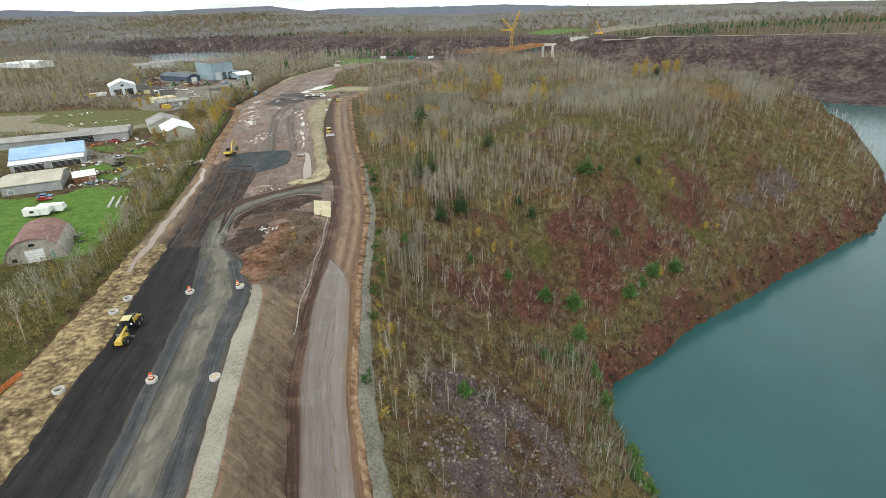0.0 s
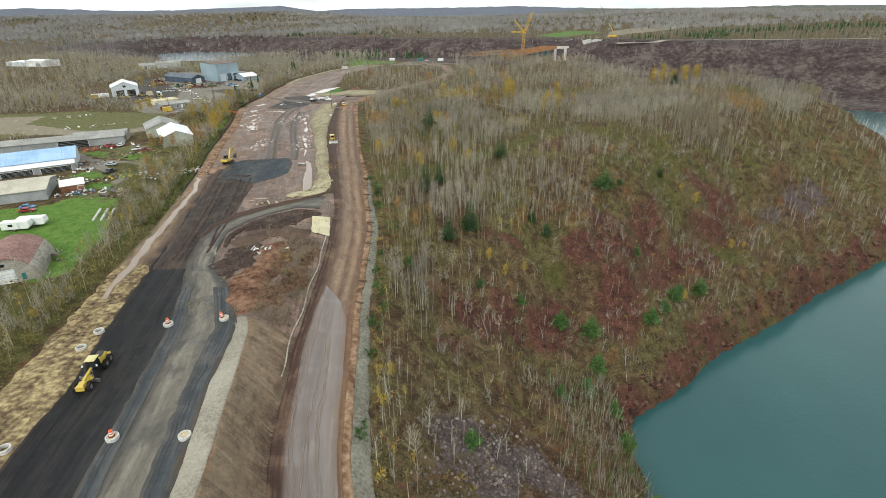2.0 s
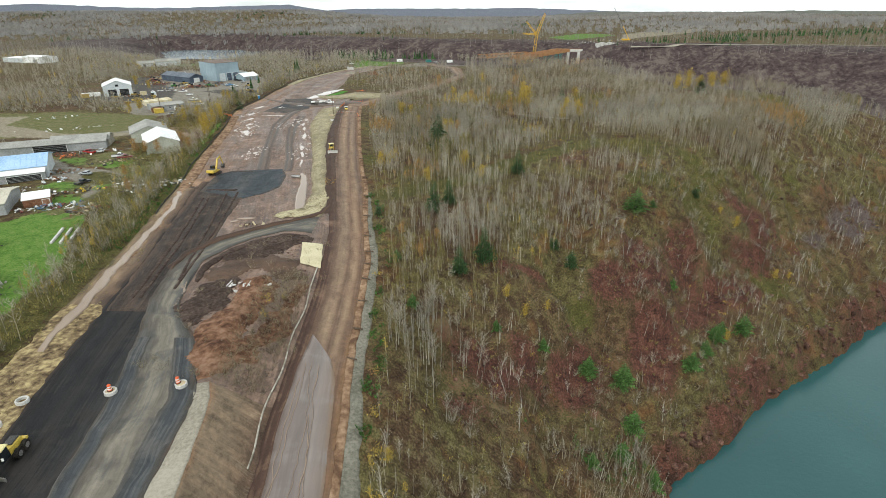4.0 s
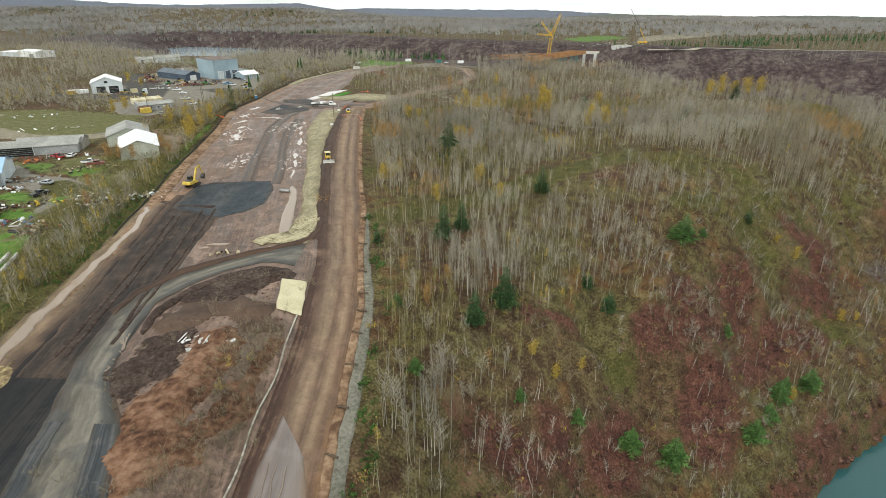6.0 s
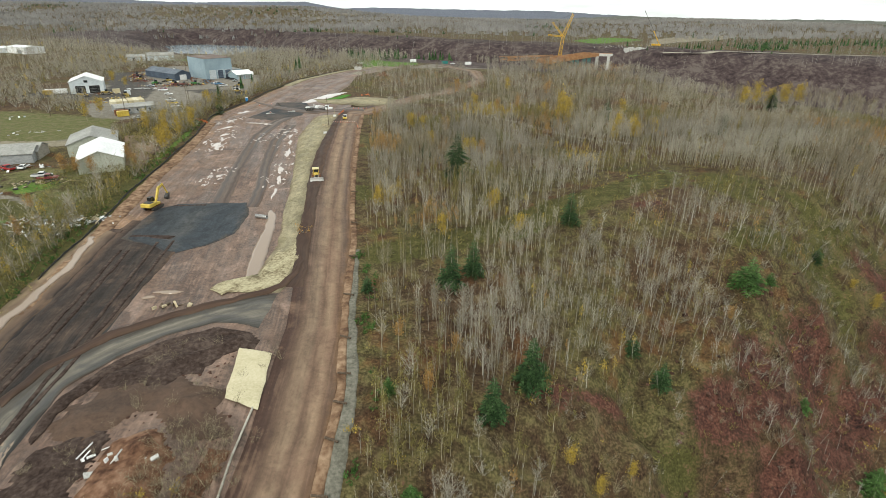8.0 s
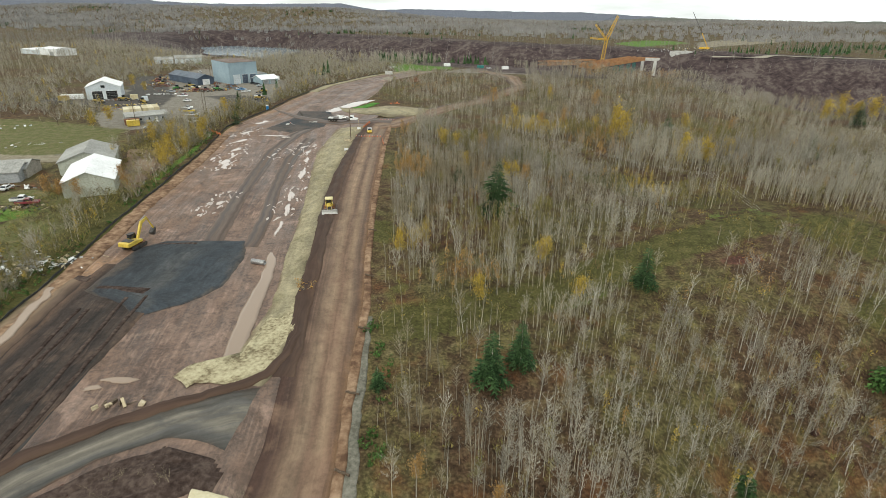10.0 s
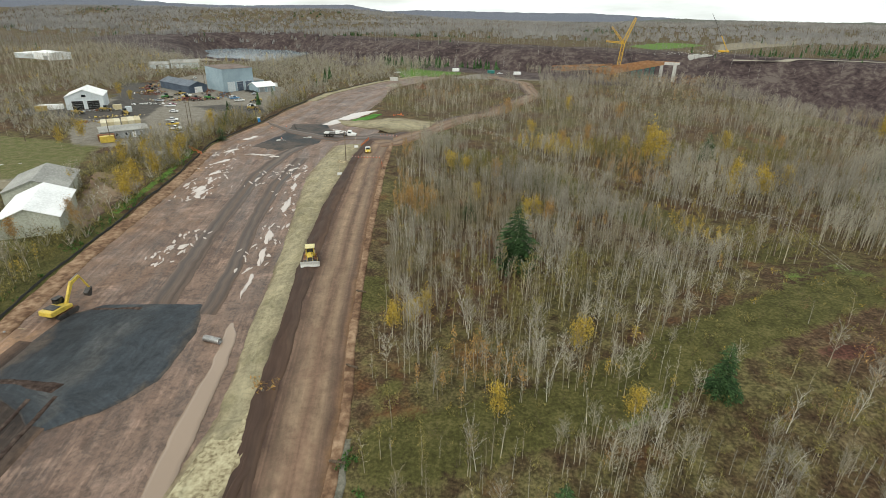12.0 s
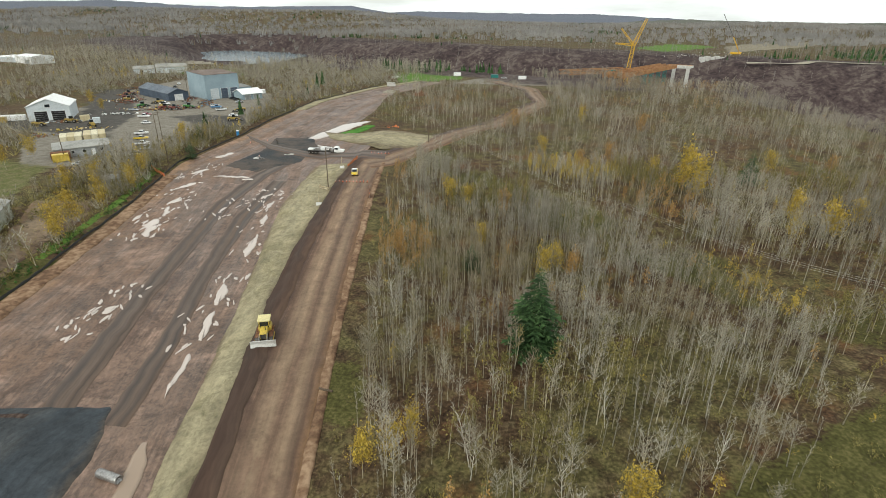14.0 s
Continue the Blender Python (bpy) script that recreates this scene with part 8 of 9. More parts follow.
for q in ((-73, 50, -72, 60), (-49.5, 302, -52, 311), (-65.5, 334, -65, 345), (-134, 330, -124, 322)):
    mesh_panel(*q)

root = thing("guard_rails", "timber guard rails round the foot of a pole", "guard rail", on_land(-64.8, 312, 20))
for a, b in (((-2.6, 0.5), (0, -2.2)), ((0, -2.2), (2.6, 1.2)), ((-2.6, 0.5), (-2.0, 2.6))):
    for z in (0.5, 1.0):
        part("rail", beam(B(), (*a, z), (*b, z), 0.06, 0.28), M["timber"], root)
    part("post", rod(B(), (*a, 0), (*a, 1.15), 0.07, seg=6), M["timber"], root)
for x, y in ((-62.5, 297), (-67, 333)):
    root = thing("site_sign", "white site sign board on a wooden post", "sign", on_land(x, y, 20))
    part("post", box(B(), -0.06, 0.06, -0.06, 0.06, 0, 4.2), M["timber"], root)
    part("board", box(B(), -0.75, 0.75, -0.1, -0.06, 0.3, 1.2, 0.01), M["white_paint"], root)
c0 = thing("traffic_cone", "small orange traffic cone on the haul road", "traffic cone", group="traffic cones")
part("cone", rod(B(), (0, 0, 0.04), (0, 0, 0.7), 0.16, 0.03, 10), M["drum_orange"], c0)
part("base", box(B(), -0.2, 0.2, -0.2, 0.2, 0, 0.05), M["black_rubber"], c0)
part("collar", rod(B(), (0, 0, 0.36), (0, 0, 0.5), 0.105, 0.078, 10), M["white_paint"], c0)
spots = [(-63.5 + k * 1.05, 315.5 + 0.12 * k) for k in range(10)] + [(-62 + k * 1.3, 353) for k in range(6)] + [(-118, 372), (-113, 377), (-105, 352)]
c0.matrix_world = on_land(*spots[0], 0, 0.12)
for x, y in spots[1:]:
    copy_thing(c0, on_land(x, y, 0, 0.14))


# ---- buildings ----
def building(name, label, A, Bc, depth, eave, ridge, axis, wall, roof, doors=(), windows=(), over=0.4, base=0.0, z=None, ribs=0):
    """A house with its front from A to Bc. axis: 'depth' (gable to the front), 'front' (ridge along the front), 'shed' (one slope, higher at the back)."""
    w = math.hypot(Bc[0] - A[0], Bc[1] - A[1])
    yaw = math.degrees(math.atan2(Bc[1] - A[1], Bc[0] - A[0]))
    zz = min(land(*A), land(*Bc)) if z is None else z
    root = thing(name, label, "building", pose(A[0], A[1], zz - 0.05, 0, 0, yaw))
    t = 0.25
    if axis == "depth":
        for y0 in (0, depth - t):
            part("wall", prism(B(), [(0, 0), (w, 0), (w, eave), (w / 2, ridge - 0.12), (0, eave)], y0, y0 + t), wall, root)
        for x0 in (0, w - t):
            part("wall", box(B(), x0, x0 + t, t, depth - t, 0, eave), wall, root)
        slopes = [[(-over, eave - over * (ridge - eave) / (w / 2)), (w / 2, ridge), (w / 2, ridge + 0.18), (-over, eave + 0.18 - over * (ridge - eave) / (w / 2))],
                  [(w + over, eave - over * (ridge - eave) / (w / 2)), (w / 2, ridge), (w / 2, ridge + 0.18), (w + over, eave + 0.18 - over * (ridge - eave) / (w / 2))]]
        for o in slopes:
            rf = part("roof", prism(B(), o, -over, depth + over), roof, root)
            if ribs:
                rb = B()
                for k in range(ribs + 1):
                    y = -over + (depth + 2 * over) * k / ribs
                    beam(rb, (o[0][0], y, o[3][1] + 0.02), (o[1][0], y, o[2][1] + 0.02), 0.06, 0.06)
                part("rib", rb, roof, rf)
    else:
        back = ridge if axis == "shed" else eave
        prof = [(0, 0), (depth, 0), (depth, back)] + ([(depth / 2, ridge - 0.12)] if axis == "front" else []) + [(0, eave)]
        for x0 in (0, w - t):
            part("wall", prism(B(), prof, x0, x0 + t, axis="x"), wall, root)
        part("wall", box(B(), t, w - t, 0, t, 0, eave), wall, root)
        part("wall", box(B(), t, w - t, depth - t, depth, 0, back), wall, root)
        if axis == "front":
            k = over * (ridge - eave) / (depth / 2)
            slopes = [[(-over, eave - k), (depth / 2, ridge), (depth / 2, ridge + 0.18), (-over, eave + 0.18 - k)], [(depth + over, eave - k), (depth / 2, ridge), (depth / 2, ridge + 0.18), (depth + over, eave + 0.18 - k)]]
        else:
            slopes = [[(-over, eave), (depth + over, ridge), (depth + over, ridge + 0.18), (-over, eave + 0.18)]]
        for o in slopes:
            rf = part("roof", prism(B(), o, -over, w + over, axis="x"), roof, root)
            if ribs:
                rb = B()
                for k in range(ribs + 1):
                    x = -over + (w + 2 * over) * k / ribs
                    beam(rb, (x, o[0][0], o[3][1] + 0.02), (x, o[1][0], o[2][1] + 0.02), 0.06, 0.06)
                part("rib", rb, roof, rf)
    # near-black doors are flat panels painted as unlit openings
    for u0, u1, h, mat in doors:
        dr = part("door", box(B(), u0 * w, u1 * w, -0.06, 0.0, 0.02, h), mat, root)
        part("door_frame", box(B(), u0 * w - 0.12, u0 * w, -0.1, 0, 0, h + 0.12), M["white_paint"], dr)
        part("door_frame", box(B(), u1 * w, u1 * w + 0.12, -0.1, 0, 0, h + 0.12), M["white_paint"], dr)
        part("door_frame", box(B(), u0 * w, u1 * w, -0.1, 0, h, h + 0.12), M["white_paint"], dr)
        if u1 * w - u0 * w > 2.5:
            for j in range(1, 5):
                part("door_panel", box(B(), u0 * w + 0.05, u1 * w - 0.05, -0.085, -0.06, h * j / 5 - 0.04, h * j / 5 + 0.04), M["wall_gray"], dr)
    for u0, u1, z0, z1 in windows:
        wn_ = part("window", box(B(), u0 * w, u1 * w, -0.05, 0.0, z0, z1), M["glass"], root)
        for (a0, a1, b0, b1) in ((u0 * w - 0.08, u1 * w + 0.08, z0 - 0.08, z0), (u0 * w - 0.08, u1 * w + 0.08, z1, z1 + 0.08), (u0 * w - 0.08, u0 * w, z0, z1), (u1 * w, u1 * w + 0.08, z0, z1)):
            part("window_frame", box(B(), a0, a1, -0.08, 0.0, b0, b1), M["white_paint"], wn_)
    return root


building("shed", "pale metal shed with a white gable roof and two open bays", (-241, 396), (-226, 405), 20, 6.6, 10.0, "depth", M["wall_pale"], M["roof_white"], [(0.16, 0.46, 4.4, M["inside_shade"]), (0.56, 0.88, 4.4, M["inside_shade"])], [(0.44, 0.56, 6.2, 7.6)], ribs=8)
building("site_office", "long grey modular site office", (-176, 336.5), (-162.8, 348.2), 13, 3.1, 3.9, "front", M["wall_gray"], M["roof_gray"], [(0.66, 0.72, 2.2, M["white_paint"])], [(0.12, 0.17, 1.2, 2.3), (0.3, 0.35, 1.2, 2.3), (0.5, 0.55, 1.2, 2.3), (0.82, 0.87, 1.2, 2.3)], ribs=16)
building("workshop", "long navy metal workshop with a white door", (-212, 464), (-205.5, 474), 40, 4.4, 6.8, "depth", M["wall_navy"], M["roof_navy"], [(0.3, 0.7, 3.6, M["white_paint"])], ribs=12)
building("storage_hall", "big pale blue storage hall with a flat roof", (-194.5, 475), (-182, 492), 24, 14.2, 14.8, "shed", M["wall_blue"], M["roof_gravel"], [(0.14, 0.36, 6.0, M["wall_pale"]), (0.44, 0.64, 6.0, M["wall_navy"]), (0.72, 0.94, 6.0, M["wall_navy"])], [], 0.15)
building("annex", "low blue annex beside the storage hall", (-185, 494), (-179, 502), 14, 5, 5.4, "shed", M["wall_blue"], M["roof_gray"], over=0.1)
building("garage", "small garage with a white roof", (-173, 478), (-165.5, 488), 12, 3.8, 6.0, "front", M["wall_blue"], M["roof_white"], [(0.1, 0.4, 3.0, M["wall_gray"]), (0.55, 0.85, 3.0, M["wall_gray"])], over=0.8)
building("farm_building", "long pale building with a grey roof", (-322, 589), (-309, 597), 12, 3.6, 5.6, "front", M["wall_pale"], M["roof_gray"], [(0.3, 0.45, 3, M["inside_shade"])], ribs=10)
building("farm_building", "pale building with a grey metal roof", (-308, 598), (-288, 610), 12, 4.6, 7.0, "front", M["wall_pale"], M["roof_gray"], [(0.4, 0.5, 3, M["wall_gray"])], ribs=12)
building("warehouse", "far white flat-roofed warehouse among trees", (-516, 658), (-487, 650), 18, 4.6, 5.0, "shed", M["wall_pale"], M["roof_white"], over=0.2)
building("warehouse", "far white warehouse with a taller roof", (-486, 649), (-458, 637), 20, 6.4, 7.6, "front", M["roof_white"], M["roof_white"], [(0.6, 0.85, 4, M["wall_gray"])], over=0.3)
building("hut", "small grey hut by the works", (-134.5, 308.5), (-131.5, 311), 5, 2.5, 3.2, "front", M["wall_gray"], M["roof_gray"], [(0.4, 0.7, 2.0, M["inside_shade"])], over=0.2)
building("barn", "grey barn with a tan metal roof", (-149.5, 161), (-133.5, 168.5), 18, 3.6, 5.0, "front", M["wall_gray"], M["roof_tan"], [(0.1, 0.2, 2.2, M["wall_gray"])], ribs=14)
building("lean_to", "low white-roofed shed beside the barn", (-132.5, 174), (-126.5, 178), 6, 2.4, 3.2, "shed", M["rust"], M["roof_white"], [(0.7, 0.95, 1.9, M["rust"])], over=0.2)
building("barn", "long open barn with a bright blue roof", (-170, 195), (-148, 207.5), 20, 4.4, 7.0, "front", M["wall_pale"], M["roof_blue"], [(0.05, 0.3, 3.2, M["inside_shade"]), (0.35, 0.62, 3.2, M["inside_shade"]), (0.68, 0.94, 3.2, M["inside_shade"])], over=0.5, ribs=16)
building("porch", "white lean-to roof along the blue barn", (-168.8, 191.9), (-146.8, 204.4), 3.2, 2.9, 3.9, "shed", M["wall_gray"], M["roof_white"], [(0.05, 0.45, 2.3, M["inside_shade"]), (0.55, 0.95, 2.3, M["inside_shade"])], over=0.3)
building("long_shed", "long weathered grey shed with a dark open bay", (-214, 224), (-152, 250), 11, 3.4, 4.8, "front", M["wall_gray"], M["roof_gray"], [(0.6, 0.78, 3.4, M["inside_shade"])], over=0.4, ribs=30)
building("long_shed", "pale grey arched shed behind the yard", (-174, 246), (-153, 254), 11, 3.2, 5.0, "front", M["stone_wall"], M["roof_gray"], over=0.3, ribs=14)
building("tent_hall", "pale hall with a bright white fabric roof", (-127.6, 237.8), (-116.5, 244.4), 22, 4.6, 7.2, "depth", M["wall_sage"], M["roof_white"], over=0.5)
building("tent_hall", "grey-roofed hall behind the white one", (-144.8, 257.6), (-131.6, 265.4), 19, 4.6, 7.4, "depth", M["wall_sage"], M["roof_gray"], over=0.4)

# rounded hut with a rusty roof
qx, qy, qyaw, qr, qd = -107.2, 104.4, 24.5, 6.6, 16.0
root = thing("quonset_hut", "rusty round-roofed hut with a white garage door", "hut", pose(qx, qy, land(qx, qy) - 0.05, 0, 0, qyaw))
arc = [(qr - qr * math.cos(math.pi * k / 24), 6.3 * math.sin(math.pi * k / 24) ** 0.85) for k in range(25)]
for y0 in (0.0, qd - 0.3):
    part("wall", prism(B(), arc, y0, y0 + 0.3), M["stone_wall"], root)
for k in range(24):
    (xa, za), (xb, zb) = arc[k], arc[k + 1]
    cx, cz = (xa + xb) / 2 - qr, (za + zb) / 2
    ln = math.hypot(cx, cz)
    ox, oz = cx / ln * 0.14, cz / ln * 0.14
    sheet_ = part("roof_sheet", prism(B(), [(xa, za), (xb, zb), (xb + ox, zb + oz), (xa + ox, za + oz)], -0.35, qd + 0.35), M["quonset_roof"] if 4 < k < 19 else M["stone_wall"], root)
part("door", box(B(), 4.9, 8.4, -0.06, 0.0, 0, 3.2), M["white_paint"], root, "white panelled garage door")
for z in (0.8, 1.6, 2.4):
    part("door_panel", box(B(), 4.95, 8.35, -0.08, -0.06, z - 0.03, z + 0.03), M["wall_gray"], root)
part("door_frame", box(B(), 4.6, 4.9, -0.1, 0, 0, 3.5), M["wall_pale"], root)
part("door_frame", box(B(), 8.4, 8.7, -0.1, 0, 0, 3.5), M["wall_pale"], root)
part("door_frame", box(B(), 4.9, 8.4, -0.1, 0, 3.2, 3.5), M["wall_pale"], root)
part("window", box(B(), 5.9, 7.2, -0.05, 0.0, 4.3, 5.0), M["glass"], root)
part("window", box(B(), 9.8, 10.6, -0.05, 0.0, 0.6, 2.2), M["teal"], root, "boarded green window")
part("window", box(B(), 1.6, 2.7, -0.05, 0.0, 0.8, 1.6), M["glass"], root)


def camper(m, L=7.5):
    root = thing("camper_trailer", "white camper trailer standing on the lawn", "trailer", m, "campers")
    part("body", prism(B(), [(-L / 2, 0.6), (L / 2 - 0.6, 0.6), (L / 2, 1.4), (L / 2 - 0.4, 2.9), (-L / 2, 2.9)], -1.2, 1.2, bevel=0.1), M["white_paint"], root)
    part("window", box(B(), -1.8, -0.6, -1.23, -1.19, 1.5, 2.2), M["glass"], root)
    part("door", box(B(), 0.6, 1.3, -1.23, -1.19, 0.7, 2.5), M["wall_pale"], root)
    part("hitch", beam(B(), (L / 2 - 0.3, 0, 0.6), (L / 2 + 1.0, 0, 0.5), 0.12, 0.12), M["dark_steel"], root)
    for s in (-1.0, 1.0):
        wheel(root, -0.6, s, 0.36, 0.25)
    return root


k0 = camper(on_land(-123, 140.5, 12))
copy_thing(k0, on_land(-120.5, 143.6, 10))


def freight_box(name, label, m, L, W, H, mat):
    root = thing(name, label, "container", m, "containers")
    part("body", box(B(), -L / 2, L / 2, -W / 2, W / 2, 0.1, H, 0.04), mat, root)
    for k in range(int(L / 1.5)):
        x = -L / 2 + 0.5 + k * 1.5
        part("rib", box(B(), x, x + 0.3, -W / 2 - 0.03, W / 2 + 0.03, 0.3, H + 0.03), mat, root)
    part("door", box(B(), L / 2, L / 2 + 0.05, -W / 2 + 0.1, W / 2 - 0.1, 0.2, H - 0.15), mat, root)
    return root


for x, y, yaw, L, m_, lab in (*((-193.6 + 1.85 * k, 361.5 + 1.9 * k + (0.8 if k > 2 else 0), 128, 9.5 if k < 3 else 11, "tan_box" if k % 2 else "tan_pale", "tan storage container behind the office" if k % 2 else "pale cream storage container behind the office") for k in range(6)), (-250.4, 396.6, 27, 11, "roof_white", "white truck trailer beside the shed"),
                              (-251.5, 391.2, 27, 5, "yellow_worn", "orange-yellow container beside the shed"), (-218, 404, 35, 4, "tan_box", "tan storage crate by the shed"), (-171.2, 333.6, 42, 5, "machine_yellow", "yellow tool container by the office"),
                              (-173.4, 336.2, 42, 6, "rust", "rusty orange container by the office"), (-176, 505, 52, 9, "roof_white", "white truck trailer by the hall"), (-208, 399, 35, 3, "wall_pale", "round-topped white tank shed")):
    freight_box("container", lab, on_land(x, y, yaw), L, 2.5, 2.6, M[m_])
for k, x in enumerate((-107.2, -104.8, -102.7)):
    root = thing("timber_beam", "long white-grey squared beam lying on grass", "beam", on_land(x, 152.3, 110, 0.3), "beams on the lawn")
    part("beam", box(B(), -5.5, 5.5, -0.3, 0.3, -0.3, 0.3, 0.04), M["concrete"], root)
    for s in (-3, 3):
        part("sleeper", box(B(), s - 0.2, s + 0.2, -0.5, 0.5, -0.35, -0.2), M["wood_pole"], root)


def junk(cx, cy, w, d, count, mats, label, top=1.2, name="scrap_heap"):
    """A heap of mixed scrap: boards, boxes and pipes lying over one another."""
    bms = [B() for _ in mats]
    for k in range(count):
        x, y = rng.normal() * w / 2.6, rng.normal() * d / 2.6
        s = rng.uniform(0.3, 1.5, 3) * (1.0, 0.55, 0.4)
        z = 0.15 + max(0.0, top * (1 - math.hypot(x / w, y / d) * 1.6)) * rng.random()
        m = Matrix.Translation((x, y, z)) @ Euler((rng.normal() * 0.35, rng.normal() * 0.35, rng.random() * 6.28)).to_matrix().to_4x4() @ Matrix.Diagonal((*s, 1))
        if rng.random() < 0.3:
            m = m @ Matrix.Diagonal((2.6, 0.25, 0.3, 1))
        bmesh.ops.create_cube(bms[k % len(mats)], size=1.0, matrix=m)
    root = thing(name, label, "scrap heap", on_land(cx, cy, 25), "scrap heaps", "stuff")
    for b, m in zip(bms, mats):
        part("scrap", b, M[m] if isinstance(m, str) else m, root)


RED_, BLU_ = M["red_worn"], M["blue_worn"]
junk(-125, 175, 13, 4, 90, ["white_paint", "wall_pale", BLU_, RED_, "dark_steel"], "heap of white and coloured scrap on the lawn")
junk(-111.5, 172, 7, 6, 60, ["dark_steel", "wood_pole", "rust", "timber"], "dark heap of old timber and scrap")
junk(-105, 194, 11, 6, 70, ["roof_white", "timber", "dark_steel", "wall_gray"], "stack of pale boards and sheet metal")
junk(-113, 199, 8, 5, 40, ["roof_white", "wall_gray", "rust"], "scattered boards beside the yard")
junk(-164, 238, 14, 4, 60, ["rust", "wood_pole", RED_, "dark_steel"], "row of rusty scrap beside the long shed")
junk(-143, 203, 6, 4, 30, ["white_paint", "wall_pale", "rust"], "tanks and scrap in the yard")
junk(-139, 168.5, 12, 3, 50, ["rust", "wall_gray", "dark_steel", "white_paint"], "scrap along the barn wall")
junk(-100, 121, 4, 5, 30, ["wood_pole", "stone_wall", "dark_steel"], "weathered junk beside the hut")
junk(-124, 192, 5, 2.5, 16, [CAR_PAINT["yellow"], "dark_steel"], "yellow machine parts on the grass", 1.0)
junk(-148, 212, 12, 5, 50, ["wood_pole", "rust", "wall_gray"], "brown scrap behind the yard road")
junk(-152, 243, 20, 4, 60, ["rust", "roof_white", "wood_pole", "wall_gray"], "rusty scrap and pale sheets along the hedge")
junk(-250, 484, 12, 10, 80, ["rust", RED_, "dark_steel", "machine_yellow"], "stacks of red and rusty machine parts", 2.6)
junk(-238, 462, 14, 6, 70, ["rust", "dark_steel", "machine_yellow", "roof_white"], "stored machine parts in the depot", 2.0)
junk(-203, 444, 24, 6, 110, [RED_, "machine_yellow", BLU_, "dark_steel", "timber"], "row of coloured machine attachments", 1.8)
junk(-150, 492, 18, 8, 90, ["rust", "dark_steel", "wood_pole"], "rusty pipes stacked behind the garage", 1.6)
junk(-222, 399, 16, 4, 50, ["rust", "timber", "wall_pale"], "pallets and scrap beside the shed")
junk(-205, 385, 14, 4, 40, ["machine_yellow", "timber", "dark_steel"], "yellow attachments and pallets")
junk(-225, 320, 30, 8, 14, ["roof_white", "wall_pale", "timber"], "white sheets scattered on the field", 0.3)
junk(-196, 289, 26, 5, 12, ["roof_white", "concrete"], "white rubble along the field edge", 0.4)
junk(-46, 124, 6, 4, 14, ["roof_white", "concrete"], "white debris on the red soil", 0.6)
junk(-57, 160, 7, 1.5, 12, ["wood_pole", "timber"], "broken timber beside the lane", 0.3)

junk(-236, 461, 9, 16, 110, ["rust", "red_worn", "dark_steel", "wood_pole"], "long rack of rusty machine parts in the depot", 2.4)
junk(-262, 506, 12, 10, 80, ["rust", "dark_steel", "wood_pole"], "dark rusty machine parts at the depot's end", 2.6)
junk(-203, 470, 4, 26, 90, ["dark_steel", "rust", "red_worn", "wall_gray"], "machine parts along the workshop wall", 1.8)
junk(-188, 462, 5, 20, 80, ["dark_steel", "wood_pole", "blue_worn", "rust"], "equipment parked along the storage hall", 1.8)
junk(-193, 442, 26, 5, 120, ["red_worn", "dark_steel", "rust", "yellow_worn", "wood_pole"], "row of worn machine attachments", 1.6)
junk(-214, 421, 14, 3, 50, ["roof_white", "concrete", "dark_steel"], "pale slabs on the dark yard", 0.8)
junk(-262, 372, 26, 7, 110, ["wood_pole", "rust", "timber", "dark_steel"], "brown pallets and scrap beyond the office", 1.4)
junk(-212, 368, 14, 6, 70, ["rust", "wood_pole", "wall_gray", "yellow_worn"], "scrap and pallets between office and shed", 1.3)
junk(-146, 505, 22, 14, 120, ["rust", "dark_steel", "wood_pole"], "racks of rusty pipe behind the garage", 2.2)
junk(-134, 228, 12, 5, 50, ["wood_pole", "timber", "dark_steel"], "fallen branches and scrap in the yard grass", 0.8)
junk(-160, 236, 8, 4, 40, ["rust", "orange_mesh", "wood_pole"], "orange and rusty scrap beside the long shed", 1.2)
junk(-150, 190, 12, 4, 60, ["wall_gray", "wood_pole", "rust", "concrete"], "grey rubble along the barn", 0.9)
junk(-132, 186, 9, 5, 60, ["wood_pole", "rust", "white_paint", "dark_steel"], "brown brushwood and scrap on the grass", 1.2)
junk(-103, 199, 12, 4, 70, ["roof_white", "wall_gray", "timber"], "long pale boards stacked by the hedge", 0.9)
junk(-95, 357, 1.6, 1.2, 5, ["concrete"], "pale concrete lump on the dark gravel", 0.4)
junk(-104, 349.5, 2.4, 1.4, 6, ["concrete"], "pale concrete lump on the dark gravel", 0.5)
junk(-66, 409, 5, 3, 20, ["orange_mesh", "wood_pole"], "orange tarpaulin at the edge of the wood", 0.6)

# ---- bridge works ----
px_, py_ = 150, 740
root = thing("bridge_pier", "white concrete bridge pier with two legs and a cap", "bridge pier", pose(px_, py_, 0, 0, 0, -14))
low_ = land(px_, py_) - 6
for s in (-6.4, 6.4):
    part("leg", prism(B(), [(s - 2.2, low_), (s + 2.2, low_), (s + 1.6, 2.0), (s - 1.6, 2.0)], -1.6, 1.6, bevel=0.15), M["concrete"], root)
part("cap", prism(B(), [(-7.8, 1.9), (7.8, 1.9), (10.8, 3.2), (10.8, 4.8), (-10.8, 4.8), (-10.8, 3.2)], -1.9, 1.9, bevel=0.1), M["concrete"], root)
part("bearing", box(B(), -9.8, 9.8, -1.0, 1.0, 4.8, 5.2), M["girder"], root)
root = thing("bridge_girders", "rust-brown steel bridge girders on temporary towers", "bridge girder")
G0, G1 = Vector((68, 640, 3.2)), Vector((137, 738, 4.2))
side = Vector((G1 - G0).cross(Vector((0, 0, 1)))).normalized()
for k in (-8, -2.7, 2.7, 8):
    part("girder", beam(B(), G0 + side * k, G1 + side * k, 0.8, 3.6), M["girder"], root)
